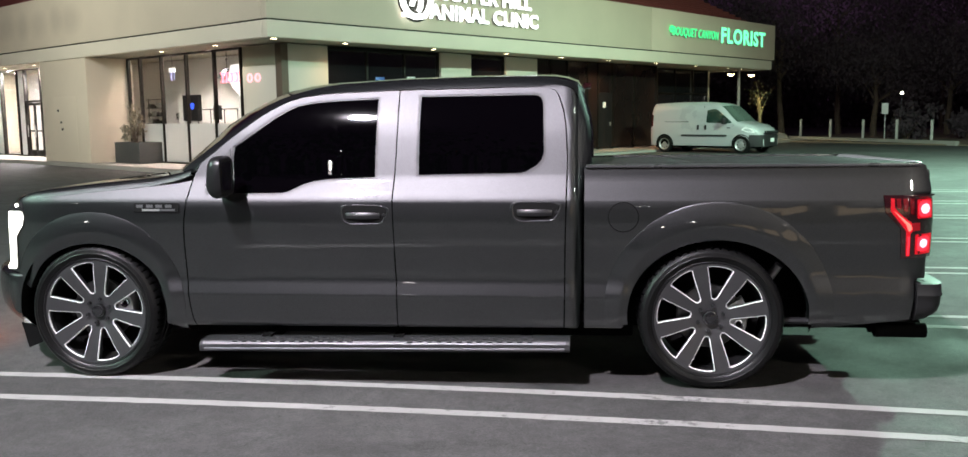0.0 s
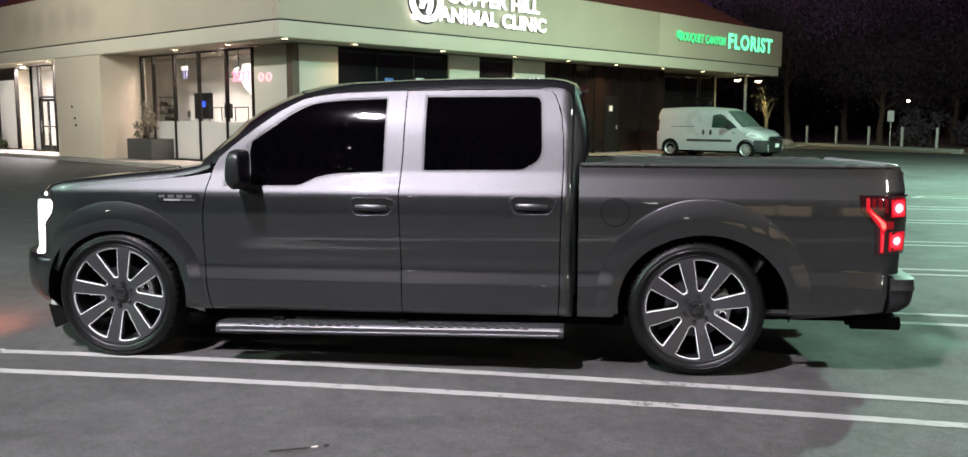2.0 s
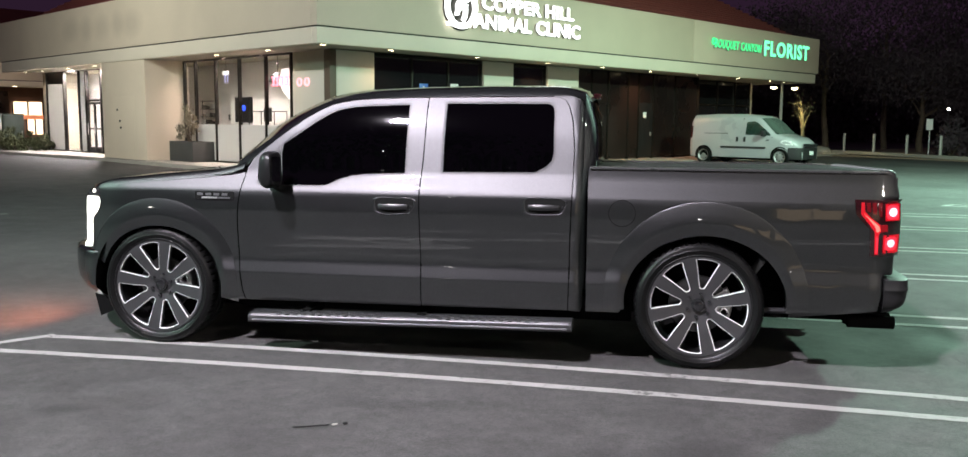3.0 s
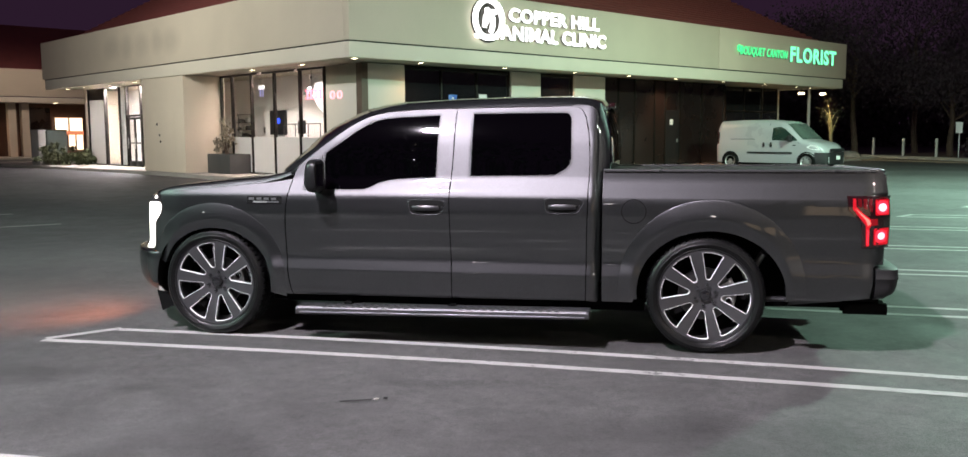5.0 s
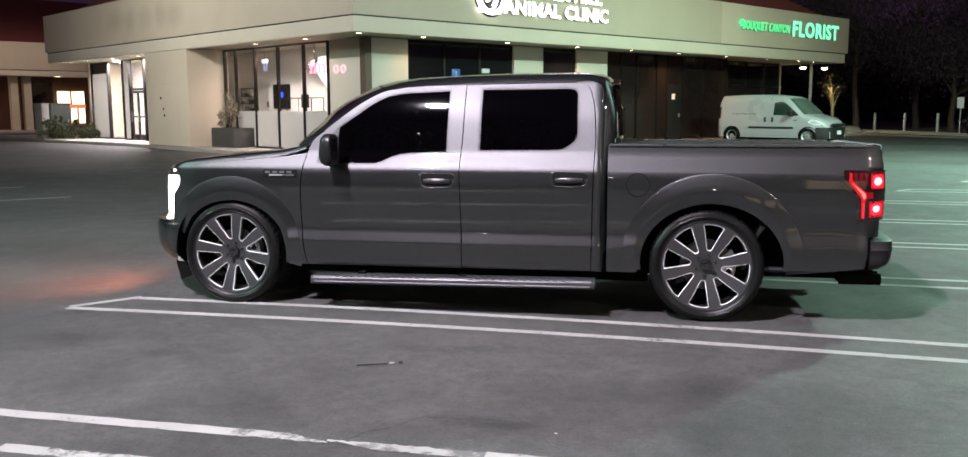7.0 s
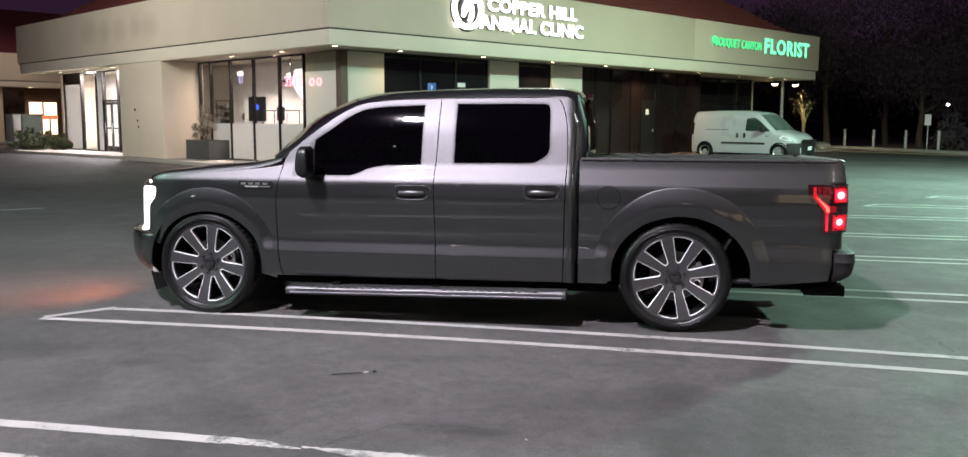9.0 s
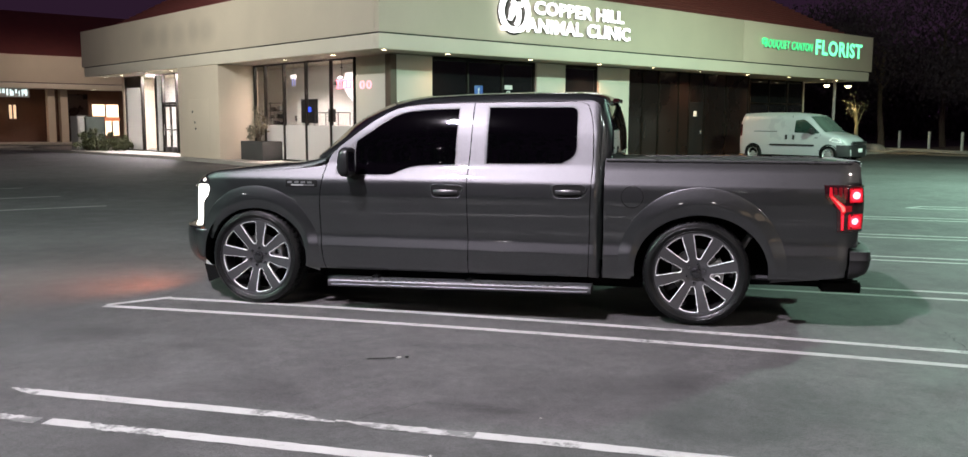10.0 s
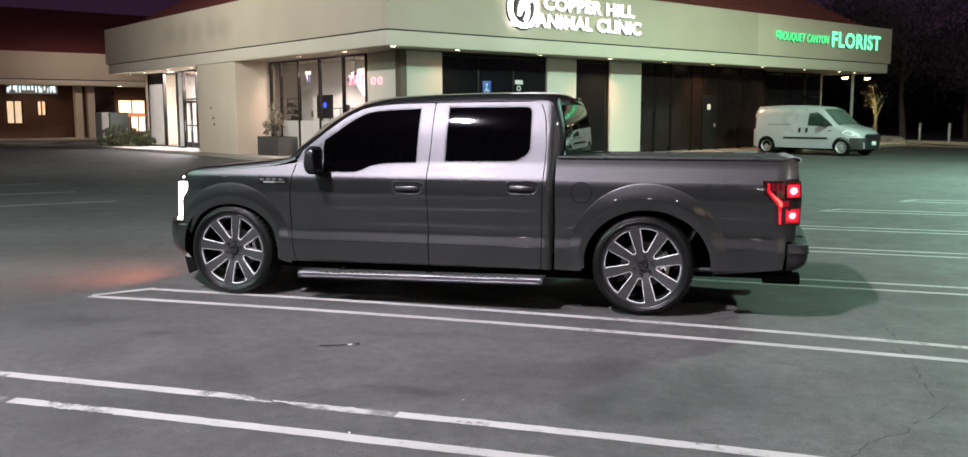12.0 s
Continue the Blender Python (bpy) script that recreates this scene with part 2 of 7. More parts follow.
def stained(m, spots, depth):
    """Soft dirt stains: middle, half sizes."""
    nt = m.node_tree
    b = nt.nodes["Principled BSDF"]
    col = b.inputs["Base Color"].links[0].from_socket
    geo = nt.nodes.new("ShaderNodeNewGeometry")
    for loc, size in spots:
        mp = nt.nodes.new("ShaderNodeMapping")
        mp.vector_type = "TEXTURE"
        mp.inputs["Location"].default_value = loc
        mp.inputs["Scale"].default_value = size
        nt.links.new(geo.outputs["Position"], mp.inputs["Vector"])
        ln = nt.nodes.new("ShaderNodeVectorMath")
        ln.operation = "LENGTH"
        nt.links.new(mp.outputs[0], ln.inputs[0])
        r = nt.nodes.new("ShaderNodeMapRange")
        for i, val in enumerate((0.3, 1.0, 1.0 - depth, 1.0)):
            r.inputs[i + 1].default_value = val
        nt.links.new(ln.outputs["Value"], r.inputs[0])
        sc = nt.nodes.new("ShaderNodeVectorMath")
        sc.operation = "SCALE"
        nt.links.new(col, sc.inputs[0])
        nt.links.new(r.outputs[0], sc.inputs["Scale"])
        col = sc.outputs[0]
    nt.links.new(col, b.inputs["Base Color"])


translucent(FROST, 0.45)
STUCCO_GHOST = mat("stucco_cream_ghost", (0.65, 0.56, 0.44), 0.9, grain=(45, 0.06), blotch=(0.35, 0.09), bump=0.55, bump_scale=70)
stained(STUCCO_GHOST, [(tuple(bw(0, v, z)), (s, s, 0.55)) for v, z, s in ((15.7, 4.8, 1.0), (14.3, 4.75, 0.7), (13.0, 4.72, 0.9), (11.7, 4.75, 0.6), (10.6, 4.7, 1.0))], 0.15)
LEAF_HEDGE = mat("hedge_leaf", (0.058, 0.068, 0.026), 0.6, blotch=(3, 0.25))
ROOM = mat("room_paint", (0.78, 0.74, 0.72), 0.85, blotch=(0.7, 0.05))
ROOM_FLOOR = mat("room_floor", (0.30, 0.27, 0.24), 0.4, blotch=(1.5, 0.12))
LAMP_GLOW = mat("lamp_glow", (0.8, 0.7, 0.5), 0.5, glow=((1.0, 0.78, 0.45), 14))
LAMP_WHITE = mat("lamp_white_glow", (0.8, 0.8, 0.8), 0.5, glow=((1.0, 0.93, 0.80), 9))
SIGN_WHITE = mat("sign_face_white", (0.8, 0.8, 0.8), 0.4, glow=((1.0, 1.0, 1.0), 3.5))
SIGN_GREEN = mat("sign_face_green", (0.1, 0.6, 0.25), 0.4, glow=((0.05, 1.0, 0.30), 1.25))
SIGN_MINT = mat("sign_face_mint", (0.2, 0.7, 0.4), 0.4, glow=((0.16, 1.0, 0.46), 1.7))
SIGN_RED = mat("sign_tube_red", (0.6, 0.05, 0.08), 0.4, glow=((1.0, 0.22, 0.30), 3.0))
SIGN_PINK = mat("sign_tube_pink", (0.6, 0.3, 0.35), 0.4, glow=((1.0, 0.55, 0.60), 1.1))
SIGN_VIOLET = mat("sign_tile_violet", (0.3, 0.3, 0.6), 0.4, glow=((0.55, 0.55, 1.0), 0.35))
SIGN_BLUE = mat("screen_blue", (0.02, 0.05, 0.4), 0.3, glow=((0.03, 0.08, 1.0), 2.2))
SIGN_COOL = mat("sign_face_cool", (0.7, 0.8, 0.8), 0.4, glow=((0.80, 1.0, 1.0), 1.5))
SIGN_ORANGE = mat("sign_strip_orange", (0.6, 0.2, 0.1), 0.4, glow=((1.0, 0.33, 0.16), 0.7))
# letter sides kept pale in place of the halo round the lit faces
SIGN_SIDE = mat("sign_return", (0.42, 0.42, 0.40), 0.6)
BACKLIT = mat("backlit_poster", (0.7, 0.68, 0.66), 0.5, glow=((1.0, 0.90, 0.88), 1.5))
METAL_DARK = mat("dark_metal", (0.03, 0.03, 0.032), 0.45, 0.7)
STEEL = mat("galvanised_steel", (0.45, 0.45, 0.44), 0.45, 0.8, blotch=(6, 0.12))
WHITE_PAINT = mat("white_post_paint", (0.42, 0.40, 0.37), 0.7, blotch=(4, 0.12))
SIGN_PANEL_BLUE = mat("sign_sheet_blue", (0.03, 0.10, 0.42), 0.4)
SIGN_PANEL_WHITE = mat("sign_sheet_white", (0.75, 0.75, 0.75), 0.4)
CABINET_PALE = mat("cabinet_pale_grey", (0.30, 0.29, 0.27), 0.55, blotch=(2, 0.12))
UTILITY_GREEN = mat("utility_green", (0.035, 0.050, 0.038), 0.55, blotch=(2, 0.12))
PLANTER = mat("planter_grey", (0.055, 0.055, 0.052), 0.75, bump=0.3, blotch=(3, 0.14))
SOIL = mat("soil", (0.05, 0.035, 0.025), 0.95, bump=0.8, bump_scale=40)
BARK = mat("bark", (0.09, 0.065, 0.045), 0.9, bump=0.8, bump_scale=30, blotch=(6, 0.2))
# the night's dim purple light is mixed into the leaf colour
LEAF = mat("leaf_night_tint", (0.074, 0.058, 0.066), 0.9, spec=0.1, vary=0.2, blotch=(2, 0.25))
LEAF_LOT = mat("lot_tree_leaf", (0.09, 0.12, 0.07), 0.55, blotch=(2, 0.25))
BARK_PALE = mat("pale_bark", (0.25, 0.21, 0.13), 0.85, bump=0.6, bump_scale=30, blotch=(6, 0.2))
LEAF_YELLOW = mat("leaf_olive", (0.030, 0.032, 0.016), 0.6, vary=0.2, blotch=(3, 0.25))
LEAF_DRY = mat("leaf_dry", (0.24, 0.21, 0.15), 0.7, blotch=(4, 0.25))
GRAVEL = mat("verge_dirt", (0.17, 0.125, 0.09), 0.95, bump=0.8, bump_scale=20, blotch=(1.0, 0.25))

PAINT = flake_paint("truck_paint_grey", (0.0585, 0.0582, 0.0602), (0.0064, 0.0074, 0.0073), 0.47)
TRIM_BLACK = mat("black_plastic", (0.014, 0.014, 0.015), 0.5, grain=(400, 0.15), bump=0.15, bump_scale=600)
GLOSS_BLACK = mat("gloss_black", (0.010, 0.010, 0.011), 0.12, coat=0.6, rough_var=0.03)
RUBBER = mat("tyre_rubber", (0.0045, 0.0045, 0.0047), 0.36, spec=0.22, grain=(120, 0.2), blotch=(8, 0.2), bump=0.2, bump_scale=300)
TINT = mat("limo_tint_glass", (0.0004, 0.0004, 0.0006), 0.02, blotch=(2, 0.05), spec=0.85, rough_var=0.005)
RIM_GREY = mat("machined_grey_rim", (0.115, 0.115, 0.12), 0.34, 0.85, grain=(260, 0.18), blotch=(9, 0.05))
RIM_DARK = mat("rim_barrel_dark", (0.020, 0.020, 0.021), 0.35, 0.6)
MILLED = mat("milled_aluminium", (0.92, 0.92, 0.92), 0.42, 0.35, grain=(300, 0.04))
ALU = mat("brushed_aluminium", (0.15, 0.15, 0.155), 0.45, 0.8, grain=(300, 0.08))
CHROME = mat("chrome", (0.75, 0.75, 0.76), 0.08, 1.0, rough_var=0.03)
DISC = mat("brake_disc_steel", (0.10, 0.10, 0.10), 0.35, 0.9, grain=(200, 0.1))
UNDER = mat("underbody_black", (0.005, 0.005, 0.005), 0.9, spec=0.04)
HEAD_GLOW = mat("headlight_tube", (0.9, 0.9, 0.85), 0.3, glow=((1.0, 0.96, 0.82), 7))
HEAD_HALO = mat("headlight_halo", (0.6, 0.6, 0.58), 0.3, glow=((1.0, 0.96, 0.85), 0.5))
HEAD_LENS = mat("headlight_bucket", (0.06, 0.06, 0.06), 0.15, 0.6, coat=1)
RAIL_GREY = mat("rail_plastic", (0.035, 0.036, 0.036), 0.28, spec=0.8, bump=0.1, bump_scale=500)
# lamp light on the tailgate lip is put in as a paler grey
SPOILER = mat("spoiler_lit_grey", (0.22, 0.22, 0.23), 0.35, spec=0.7, coat=0.5)
COVER = mat("vinyl_cover", (0.020, 0.020, 0.020), 0.45, spec=0.4, bump=0.3, bump_scale=300)
TAIL_RED = mat("tail_lens_red", (0.10, 0.004, 0.006), 0.15, coat=1.0)
TAIL_DARK = mat("tail_lens_smoked", (0.018, 0.004, 0.005), 0.12, coat=1.0)
TAIL_GLOW = mat("tail_tube_red", (0.10, 0.003, 0.005), 0.3, glow=((1.0, 0.004, 0.022), 0.62))
TAIL_MID = mat("tail_reflector_red", (0.5, 0.02, 0.03), 0.3, glow=((1.0, 0.030, 0.06), 1.25))
TAIL_CORE = mat("tail_tube_core", (0.6, 0.1, 0.08), 0.3, glow=((1.0, 0.12, 0.09), 1.7))
TAIL_DIM = mat("tail_tube_dim", (0.08, 0.003, 0.005), 0.3, glow=((1.0, 0.004, 0.022), 0.22))
TAIL_HOT = mat("tail_bulb", (0.9, 0.4, 0.4), 0.3, glow=((1.0, 0.33, 0.40), 2.6))
HANDLE_GREY = mat("handle_grip_grey", (0.014, 0.014, 0.015), 0.36, spec=0.4)
BADGE = mat("badge_black", (0.006, 0.006, 0.006), 0.7, spec=0.1)
STUD = mat("grip_stud", (0.035, 0.035, 0.036), 0.5, 0.5)
MIRROR_BLACK = mat("mirror_shell_black", (0.007, 0.007, 0.0075), 0.33, spec=0.35)
BUMPER = mat("bumper_dark", (0.016, 0.016, 0.017), 0.5, spec=0.3)
FAR_LAMP = mat("far_lamp_glow", (0.8, 0.8, 0.8), 0.5, glow=((1.0, 0.95, 0.9), 60))
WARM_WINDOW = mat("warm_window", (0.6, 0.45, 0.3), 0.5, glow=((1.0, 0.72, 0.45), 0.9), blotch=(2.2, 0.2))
WARM_BRIGHT = mat("warm_bright_window", (0.7, 0.55, 0.4), 0.5, glow=((1.0, 0.74, 0.50), 2.4), blotch=(1.3, 0.3))
AMBER = mat("amber_marker", (0.8, 0.2, 0.02), 0.3, glow=((1.0, 0.25, 0.04), 6))
VAN_WHITE = mat("van_paint_white", (0.38, 0.39, 0.40), 0.3, 0.0, coat=0.6, blotch=(0.7, 0.04))
REAR_GLASS = mat("rear_window_glass", (0.004, 0.004, 0.005), 0.02, spec=0.8, rough_var=0.005)
VAN_SCREEN = mat("van_windscreen", (0.085, 0.12, 0.10), 0.08, spec=0.8, blotch=(1.5, 0.3))
VAN_GLASS = mat("van_glass", (0.020, 0.040, 0.032), 0.04, spec=1.0, rough_var=0.01)


# ---- mesh helpers ----
def finish(name, bm, material, smooth=True, angle=40):
    bmesh.ops.recalc_face_normals(bm, faces=bm.faces)
    me = bpy.data.meshes.new(name)
    bm.to_mesh(me)
    bm.free()
    me.materials.append(material)
    if smooth:
        me.shade_smooth()
        me.set_sharp_from_angle(angle=radians(angle))
    return me


def part(name, bm, material, parent, label="", smooth=True, angle=40):
    ob = new(name, bm if isinstance(bm, bpy.types.Mesh) else finish(name, bm, material, smooth, angle))
    ob.parent = parent
    return tagged(ob, label)


def thing(name, label, category, m=None, group="", kind=""):
    ob = new(name)
    ob.matrix_world = m or Matrix()
    return tagged(ob, label, category, group, kind)


def solo(name, bm, material, label, category, m=None, group="", kind="", smooth=True):
    ob = new(name, bm if isinstance(bm, bpy.types.Mesh) else finish(name, bm, material, smooth))
    ob.matrix_world = m or Matrix()
    return tagged(ob, label, category, group, kind)


def box(x0, x1, y0, y1, z0, z1, bevel=0.0, bm=None, seg=2):
    fresh = bmesh.new()
    bmesh.ops.create_cube(fresh, size=1, matrix=Matrix.Translation(((x0 + x1) / 2, (y0 + y1) / 2, (z0 + z1) / 2)) @ Matrix.Diagonal((x1 - x0, y1 - y0, z1 - z0, 1)))
    if bevel:
        bmesh.ops.bevel(fresh, geom=list(fresh.edges), offset=bevel, segments=seg, profile=0.6, affect="EDGES")
    return merge(bm, fresh)


def merge(bm, fresh, m=None):
    if m is not None:
        fresh.transform(m)
    if bm is None:
        return fresh
    me = bpy.data.meshes.new("tmp")
    fresh.to_mesh(me)
    bm.from_mesh(me)
    bpy.data.meshes.remove(me)
    fresh.free()
    return bm


def rod(p, q, r0, r1=None, n=12, bm=None, caps=True):
    p, q = Vector(p), Vector(q)
    fresh = bmesh.new()
    bmesh.ops.create_cone(fresh, cap_ends=caps, segments=n, radius1=r0, radius2=r0 if r1 is None else r1, depth=(q - p).length)
    return merge(bm, fresh, Matrix.Translation((p + q) / 2) @ (q - p).to_track_quat("Z", "Y").to_matrix().to_4x4())


def grid(rows, bm=None, closed=False):
    """A skin over rows of points; closed: the last row joins the first."""
    bm = bm or bmesh.new()
    vs = [[bm.verts.new(p) for p in row] for row in rows]
    n = len(vs)
    for i in range(n if closed else n - 1):
        a, b = vs[i], vs[(i + 1) % n]
        for j in range(len(a) - 1):
            bm.faces.new((a[j], a[j + 1], b[j + 1], b[j]))
    return bm


def revolve(profile, n, axis_y=True, bm=None, centre=(0, 0, 0), wob=None):
    """Turns (r, h) pairs round the y axis (or z)."""
    rows = []
    for i in range(n):
        a = 2 * math.pi * i / n
        row = []
        for k, (r, h) in enumerate(profile):
            if wob:
                r = wob(i, k, r)
            c, s = r * math.cos(a), r * math.sin(a)
            p = (c, h, s) if axis_y else (c, s, h)
            row.append((p[0] + centre[0], p[1] + centre[1], p[2] + centre[2]))
        rows.append(row)
    return grid(rows, bm, closed=True)


def prism(outline, place, depth, bm=None, holes=()):
    """A flat outline (a, b) put into space by place(a, b, d), d from 0 to depth, with its holes."""
    from mathutils.geometry import tessellate_polygon
    bm = bm or bmesh.new()
    loops = [list(outline)] + [list(h) for h in holes]
    flat = [p for lp in loops for p in lp]
    tris = tessellate_polygon([[Vector((a, b, 0)) for a, b in lp] for lp in loops])
    top = [bm.verts.new(place(a, b, 0)) for a, b in flat]
    low = [bm.verts.new(place(a, b, depth)) for a, b in flat]
    for t in tris:
        if len(set(t)) == 3:
            try:
                bm.faces.new([top[i] for i in t])
                bm.faces.new([low[i] for i in reversed(t)])
            except ValueError:
                pass
    k = 0
    for lp in loops:
        for i in range(len(lp)):
            j = (i + 1) % len(lp)
            bm.faces.new((top[k + i], top[k + j], low[k + j], low[k + i]))
        k += len(lp)
    return bm


def rounded(outline, r, n=4):
    """The outline with its corners rounded by about r."""
    out = []
    m = len(outline)
    for i in range(m):
        p, q, s = (Vector((*outline[(i + k) % m], 0)) for k in (-1, 0, 1))
        a, b = (p - q), (s - q)
        ra = min(r, a.length * 0.45, b.length * 0.45)
        a, b = q + a.normalized() * ra, q + b.normalized() * ra
        for k in range(n + 1):
            t = k / n
            v = a * (1 - t) ** 2 + q * (2 * t * (1 - t)) + b * t * t
            out.append((v.x, v.y))
    return out


def lettering(text, size, depth, bold=0.0, shear=0.0, spacing=1.0, width=None):
    """A mesh of raised letters in the xz plane that face -y, from the left end of the base line."""
    cu = bpy.data.curves.new("letters", "FONT")
    cu.body, cu.size, cu.extrude, cu.offset, cu.shear, cu.space_character = text, size, depth / 2, bold, shear, spacing
    cu.resolution_u = 3
    ob = bpy.data.objects.new("letters", cu)
    scene.collection.objects.link(ob)
    me = bpy.data.meshes.new_from_object(ob.evaluated_get(bpy.context.evaluated_depsgraph_get()))
    bpy.data.objects.remove(ob)
    bpy.data.curves.remove(cu)
    me.transform(pose(0, 0, 0, 90))
    if width:
        xs = [v.co.x for v in me.vertices]
        k = width / (max(xs) - min(xs))
        me.transform(Matrix.Diagonal((k, 1, 1, 1)) @ Matrix.Translation((-min(xs), 0, 0)))
    return me

# ---- ground ----
def lie(y):
    """Height of the asphalt, which falls gently from the shops to the stalls."""
    return float(np.interp(y, (5.0, 27.0), (-0.04, 0.05)))


bm = grid([[(x, y, lie(y)) for x in range(-400, 401, 40)] for y in (-400, -200, -100, -50, -20, 0, 5, 12, 20, 27, 40, 80, 160, 400)])
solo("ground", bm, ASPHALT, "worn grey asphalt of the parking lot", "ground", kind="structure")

SLOPE = -0.076


def stripe(x0, x1, y0, slope=SLOPE, bend=0.0, width=0.10, seed=1, rag=0.004, thin=(0.0, 0.0)):
    """A painted stripe that runs with x from x0 to x1; y0 is its height at x = 0, past x = 4 it runs straight, and its ends thin out over thin metres."""
    rnd = random.Random(seed)
    n = max(2, int(abs(x1 - x0) / (0.025 if rag > 0.008 else 0.08)))
    rows = []
    for i in range(n + 1):
        x = x0 + (x1 - x0) * i / n
        xb = min(x, 4.0)
        y = y0 + slope * xb + bend * xb * xb + (slope + 8.0 * bend) * (x - xb)
        left = min(1.0, 0.12 + (x - x0) / thin[0]) if thin[0] else 1.0
        right = min(1.0, 0.12 + (x1 - x) / thin[1]) if thin[1] else 1.0
        edges = (-1 + 2 * (1 - left), 1 - 2 * (1 - right))
        rows.append([(x, y + side * width / 2 + rnd.uniform(-rag, rag), lie(y) + 0.004) for side in edges])
    return grid(rows)


def free_stripe(p, q, width=0.115, seed=1):
    p, q = Vector((*p, 0)), Vector((*q, 0))
    rnd = random.Random(seed)
    d = (q - p)
    nrm = Vector((-d.y, d.x, 0)).normalized()
    n = max(2, int(d.length / 0.1))
    rows = [[p + d * i / n + nrm * (side * width / 2 + rnd.uniform(-0.005, 0.005)) for side in (-1, 1)] for i in range(n + 1)]
    return grid([[(v.x, v.y, lie(v.y) + 0.007) for v in row] for row in rows])


def put_stripe(bm, material=LINE, label="worn white painted parking stall line on asphalt"):
    solo("parking_line", bm, material, label, "parking line", group="parking stall lines", kind="structure", smooth=False)


# the divider beside the pickup: two stripes and the slanted end that joins them
put_stripe(stripe(-3.06, 9.6, -0.459, -0.0543, -0.0094, 0.085, 1))
put_stripe(stripe(-2.74, 9.6, -0.032, -0.0579, -0.0097, 0.085, 2))
put_stripe(free_stripe((-3.06, -0.345), (-2.70, 0.085), 0.085, 70))
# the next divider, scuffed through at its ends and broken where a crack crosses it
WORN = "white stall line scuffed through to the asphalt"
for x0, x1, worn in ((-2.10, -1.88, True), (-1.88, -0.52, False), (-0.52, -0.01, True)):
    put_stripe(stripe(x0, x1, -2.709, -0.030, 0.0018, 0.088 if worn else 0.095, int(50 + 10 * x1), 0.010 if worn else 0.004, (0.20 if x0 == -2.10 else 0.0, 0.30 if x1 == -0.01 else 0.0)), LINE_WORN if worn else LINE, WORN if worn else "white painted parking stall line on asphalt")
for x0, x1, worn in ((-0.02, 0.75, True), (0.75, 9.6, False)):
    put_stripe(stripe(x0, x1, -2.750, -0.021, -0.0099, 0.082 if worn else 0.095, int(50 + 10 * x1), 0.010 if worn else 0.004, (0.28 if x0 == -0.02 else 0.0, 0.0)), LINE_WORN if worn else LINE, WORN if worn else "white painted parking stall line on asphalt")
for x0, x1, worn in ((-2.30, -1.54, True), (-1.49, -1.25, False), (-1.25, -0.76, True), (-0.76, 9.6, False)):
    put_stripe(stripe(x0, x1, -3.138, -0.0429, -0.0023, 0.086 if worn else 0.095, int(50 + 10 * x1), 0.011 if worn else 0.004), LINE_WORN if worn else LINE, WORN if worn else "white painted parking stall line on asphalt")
# dividers further along the row: (y at x = 0, slope, start) of the near and of the far stripe
pairs = (((-5.735, -0.06, -4.04), (-5.325, -0.06, -3.84)), ((1.971, -0.078, -1.17), (2.331, -0.078, -0.86)), ((4.291, -0.070, 0.68), (4.640, -0.076, 0.99)),
         ((6.537, -0.076, 2.32), (6.863, -0.076, 2.62)), ((9.022, -0.076, 4.16), (9.383, -0.076, 4.46)), ((11.127, -0.076, 5.72), (11.56, -0.076, 6.04)),
         ((13.382, -0.076, 7.42), (13.757, -0.076, 7.72)))
for row_, (near_, far_) in enumerate(pairs):
    for k, (y0, sl, xs) in enumerate((near_, far_)):
        put_stripe(stripe(xs, 12.5 if row_ else 9.6, y0, sl, 0.0, 0.085, 20 + 2 * row_ + k))
    (ya, sa, xa), (yb, sb, xb) = near_, far_
    put_stripe(free_stripe((xa - 0.07, ya + sa * xa - 0.03), (xb - 0.01, yb + sb * xb + 0.02), 0.085, 70 + row_))
# stalls of the next row
for i, (p, q) in enumerate((((-16.5, 3.6), (-10.75, 9.05)), ((-15.0, 1.6), (-8.6, 7.5)), ((-16.9, 6.9), (-13.0, 10.7)))):
    put_stripe(free_stripe(p, q, 0.13, 90 + i))


def crack(pts, width, seed):
    """A wandering dirt-filled crack that thins out and breaks off here and there."""
    rnd = random.Random(seed)
    bm = bmesh.new()
    for (a, b) in zip(pts, pts[1:]):
        n = max(3, int(math.dist(a, b) / 0.05))
        d = Vector((b[0] - a[0], b[1] - a[1], 0))
        nrm = Vector((-d.y, d.x, 0)).normalized()
        run = []
        off = 0.0
        for i in range(n + 1):
            off = 0.7 * off + rnd.uniform(-0.018, 0.018)
            c = Vector((a[0], a[1], 0)) + d * i / n + nrm * off * min(1, i, n - i)
            w = width * rnd.uniform(0.25, 1.3)
            z = lie(c.y) + 0.002
            run.append([(*(c - nrm * w / 2).xy, z), (*(c + nrm * w / 2).xy, z)])
            if rnd.random() < 0.10 and len(run) > 1:
                grid(run, bm)
                run = []
        if len(run) > 1:
            grid(run, bm)
    solo("asphalt_crack", bm, CRACK, "thin dirt-filled crack in the asphalt", "crack", group="asphalt cracks", kind="structure", smooth=False)


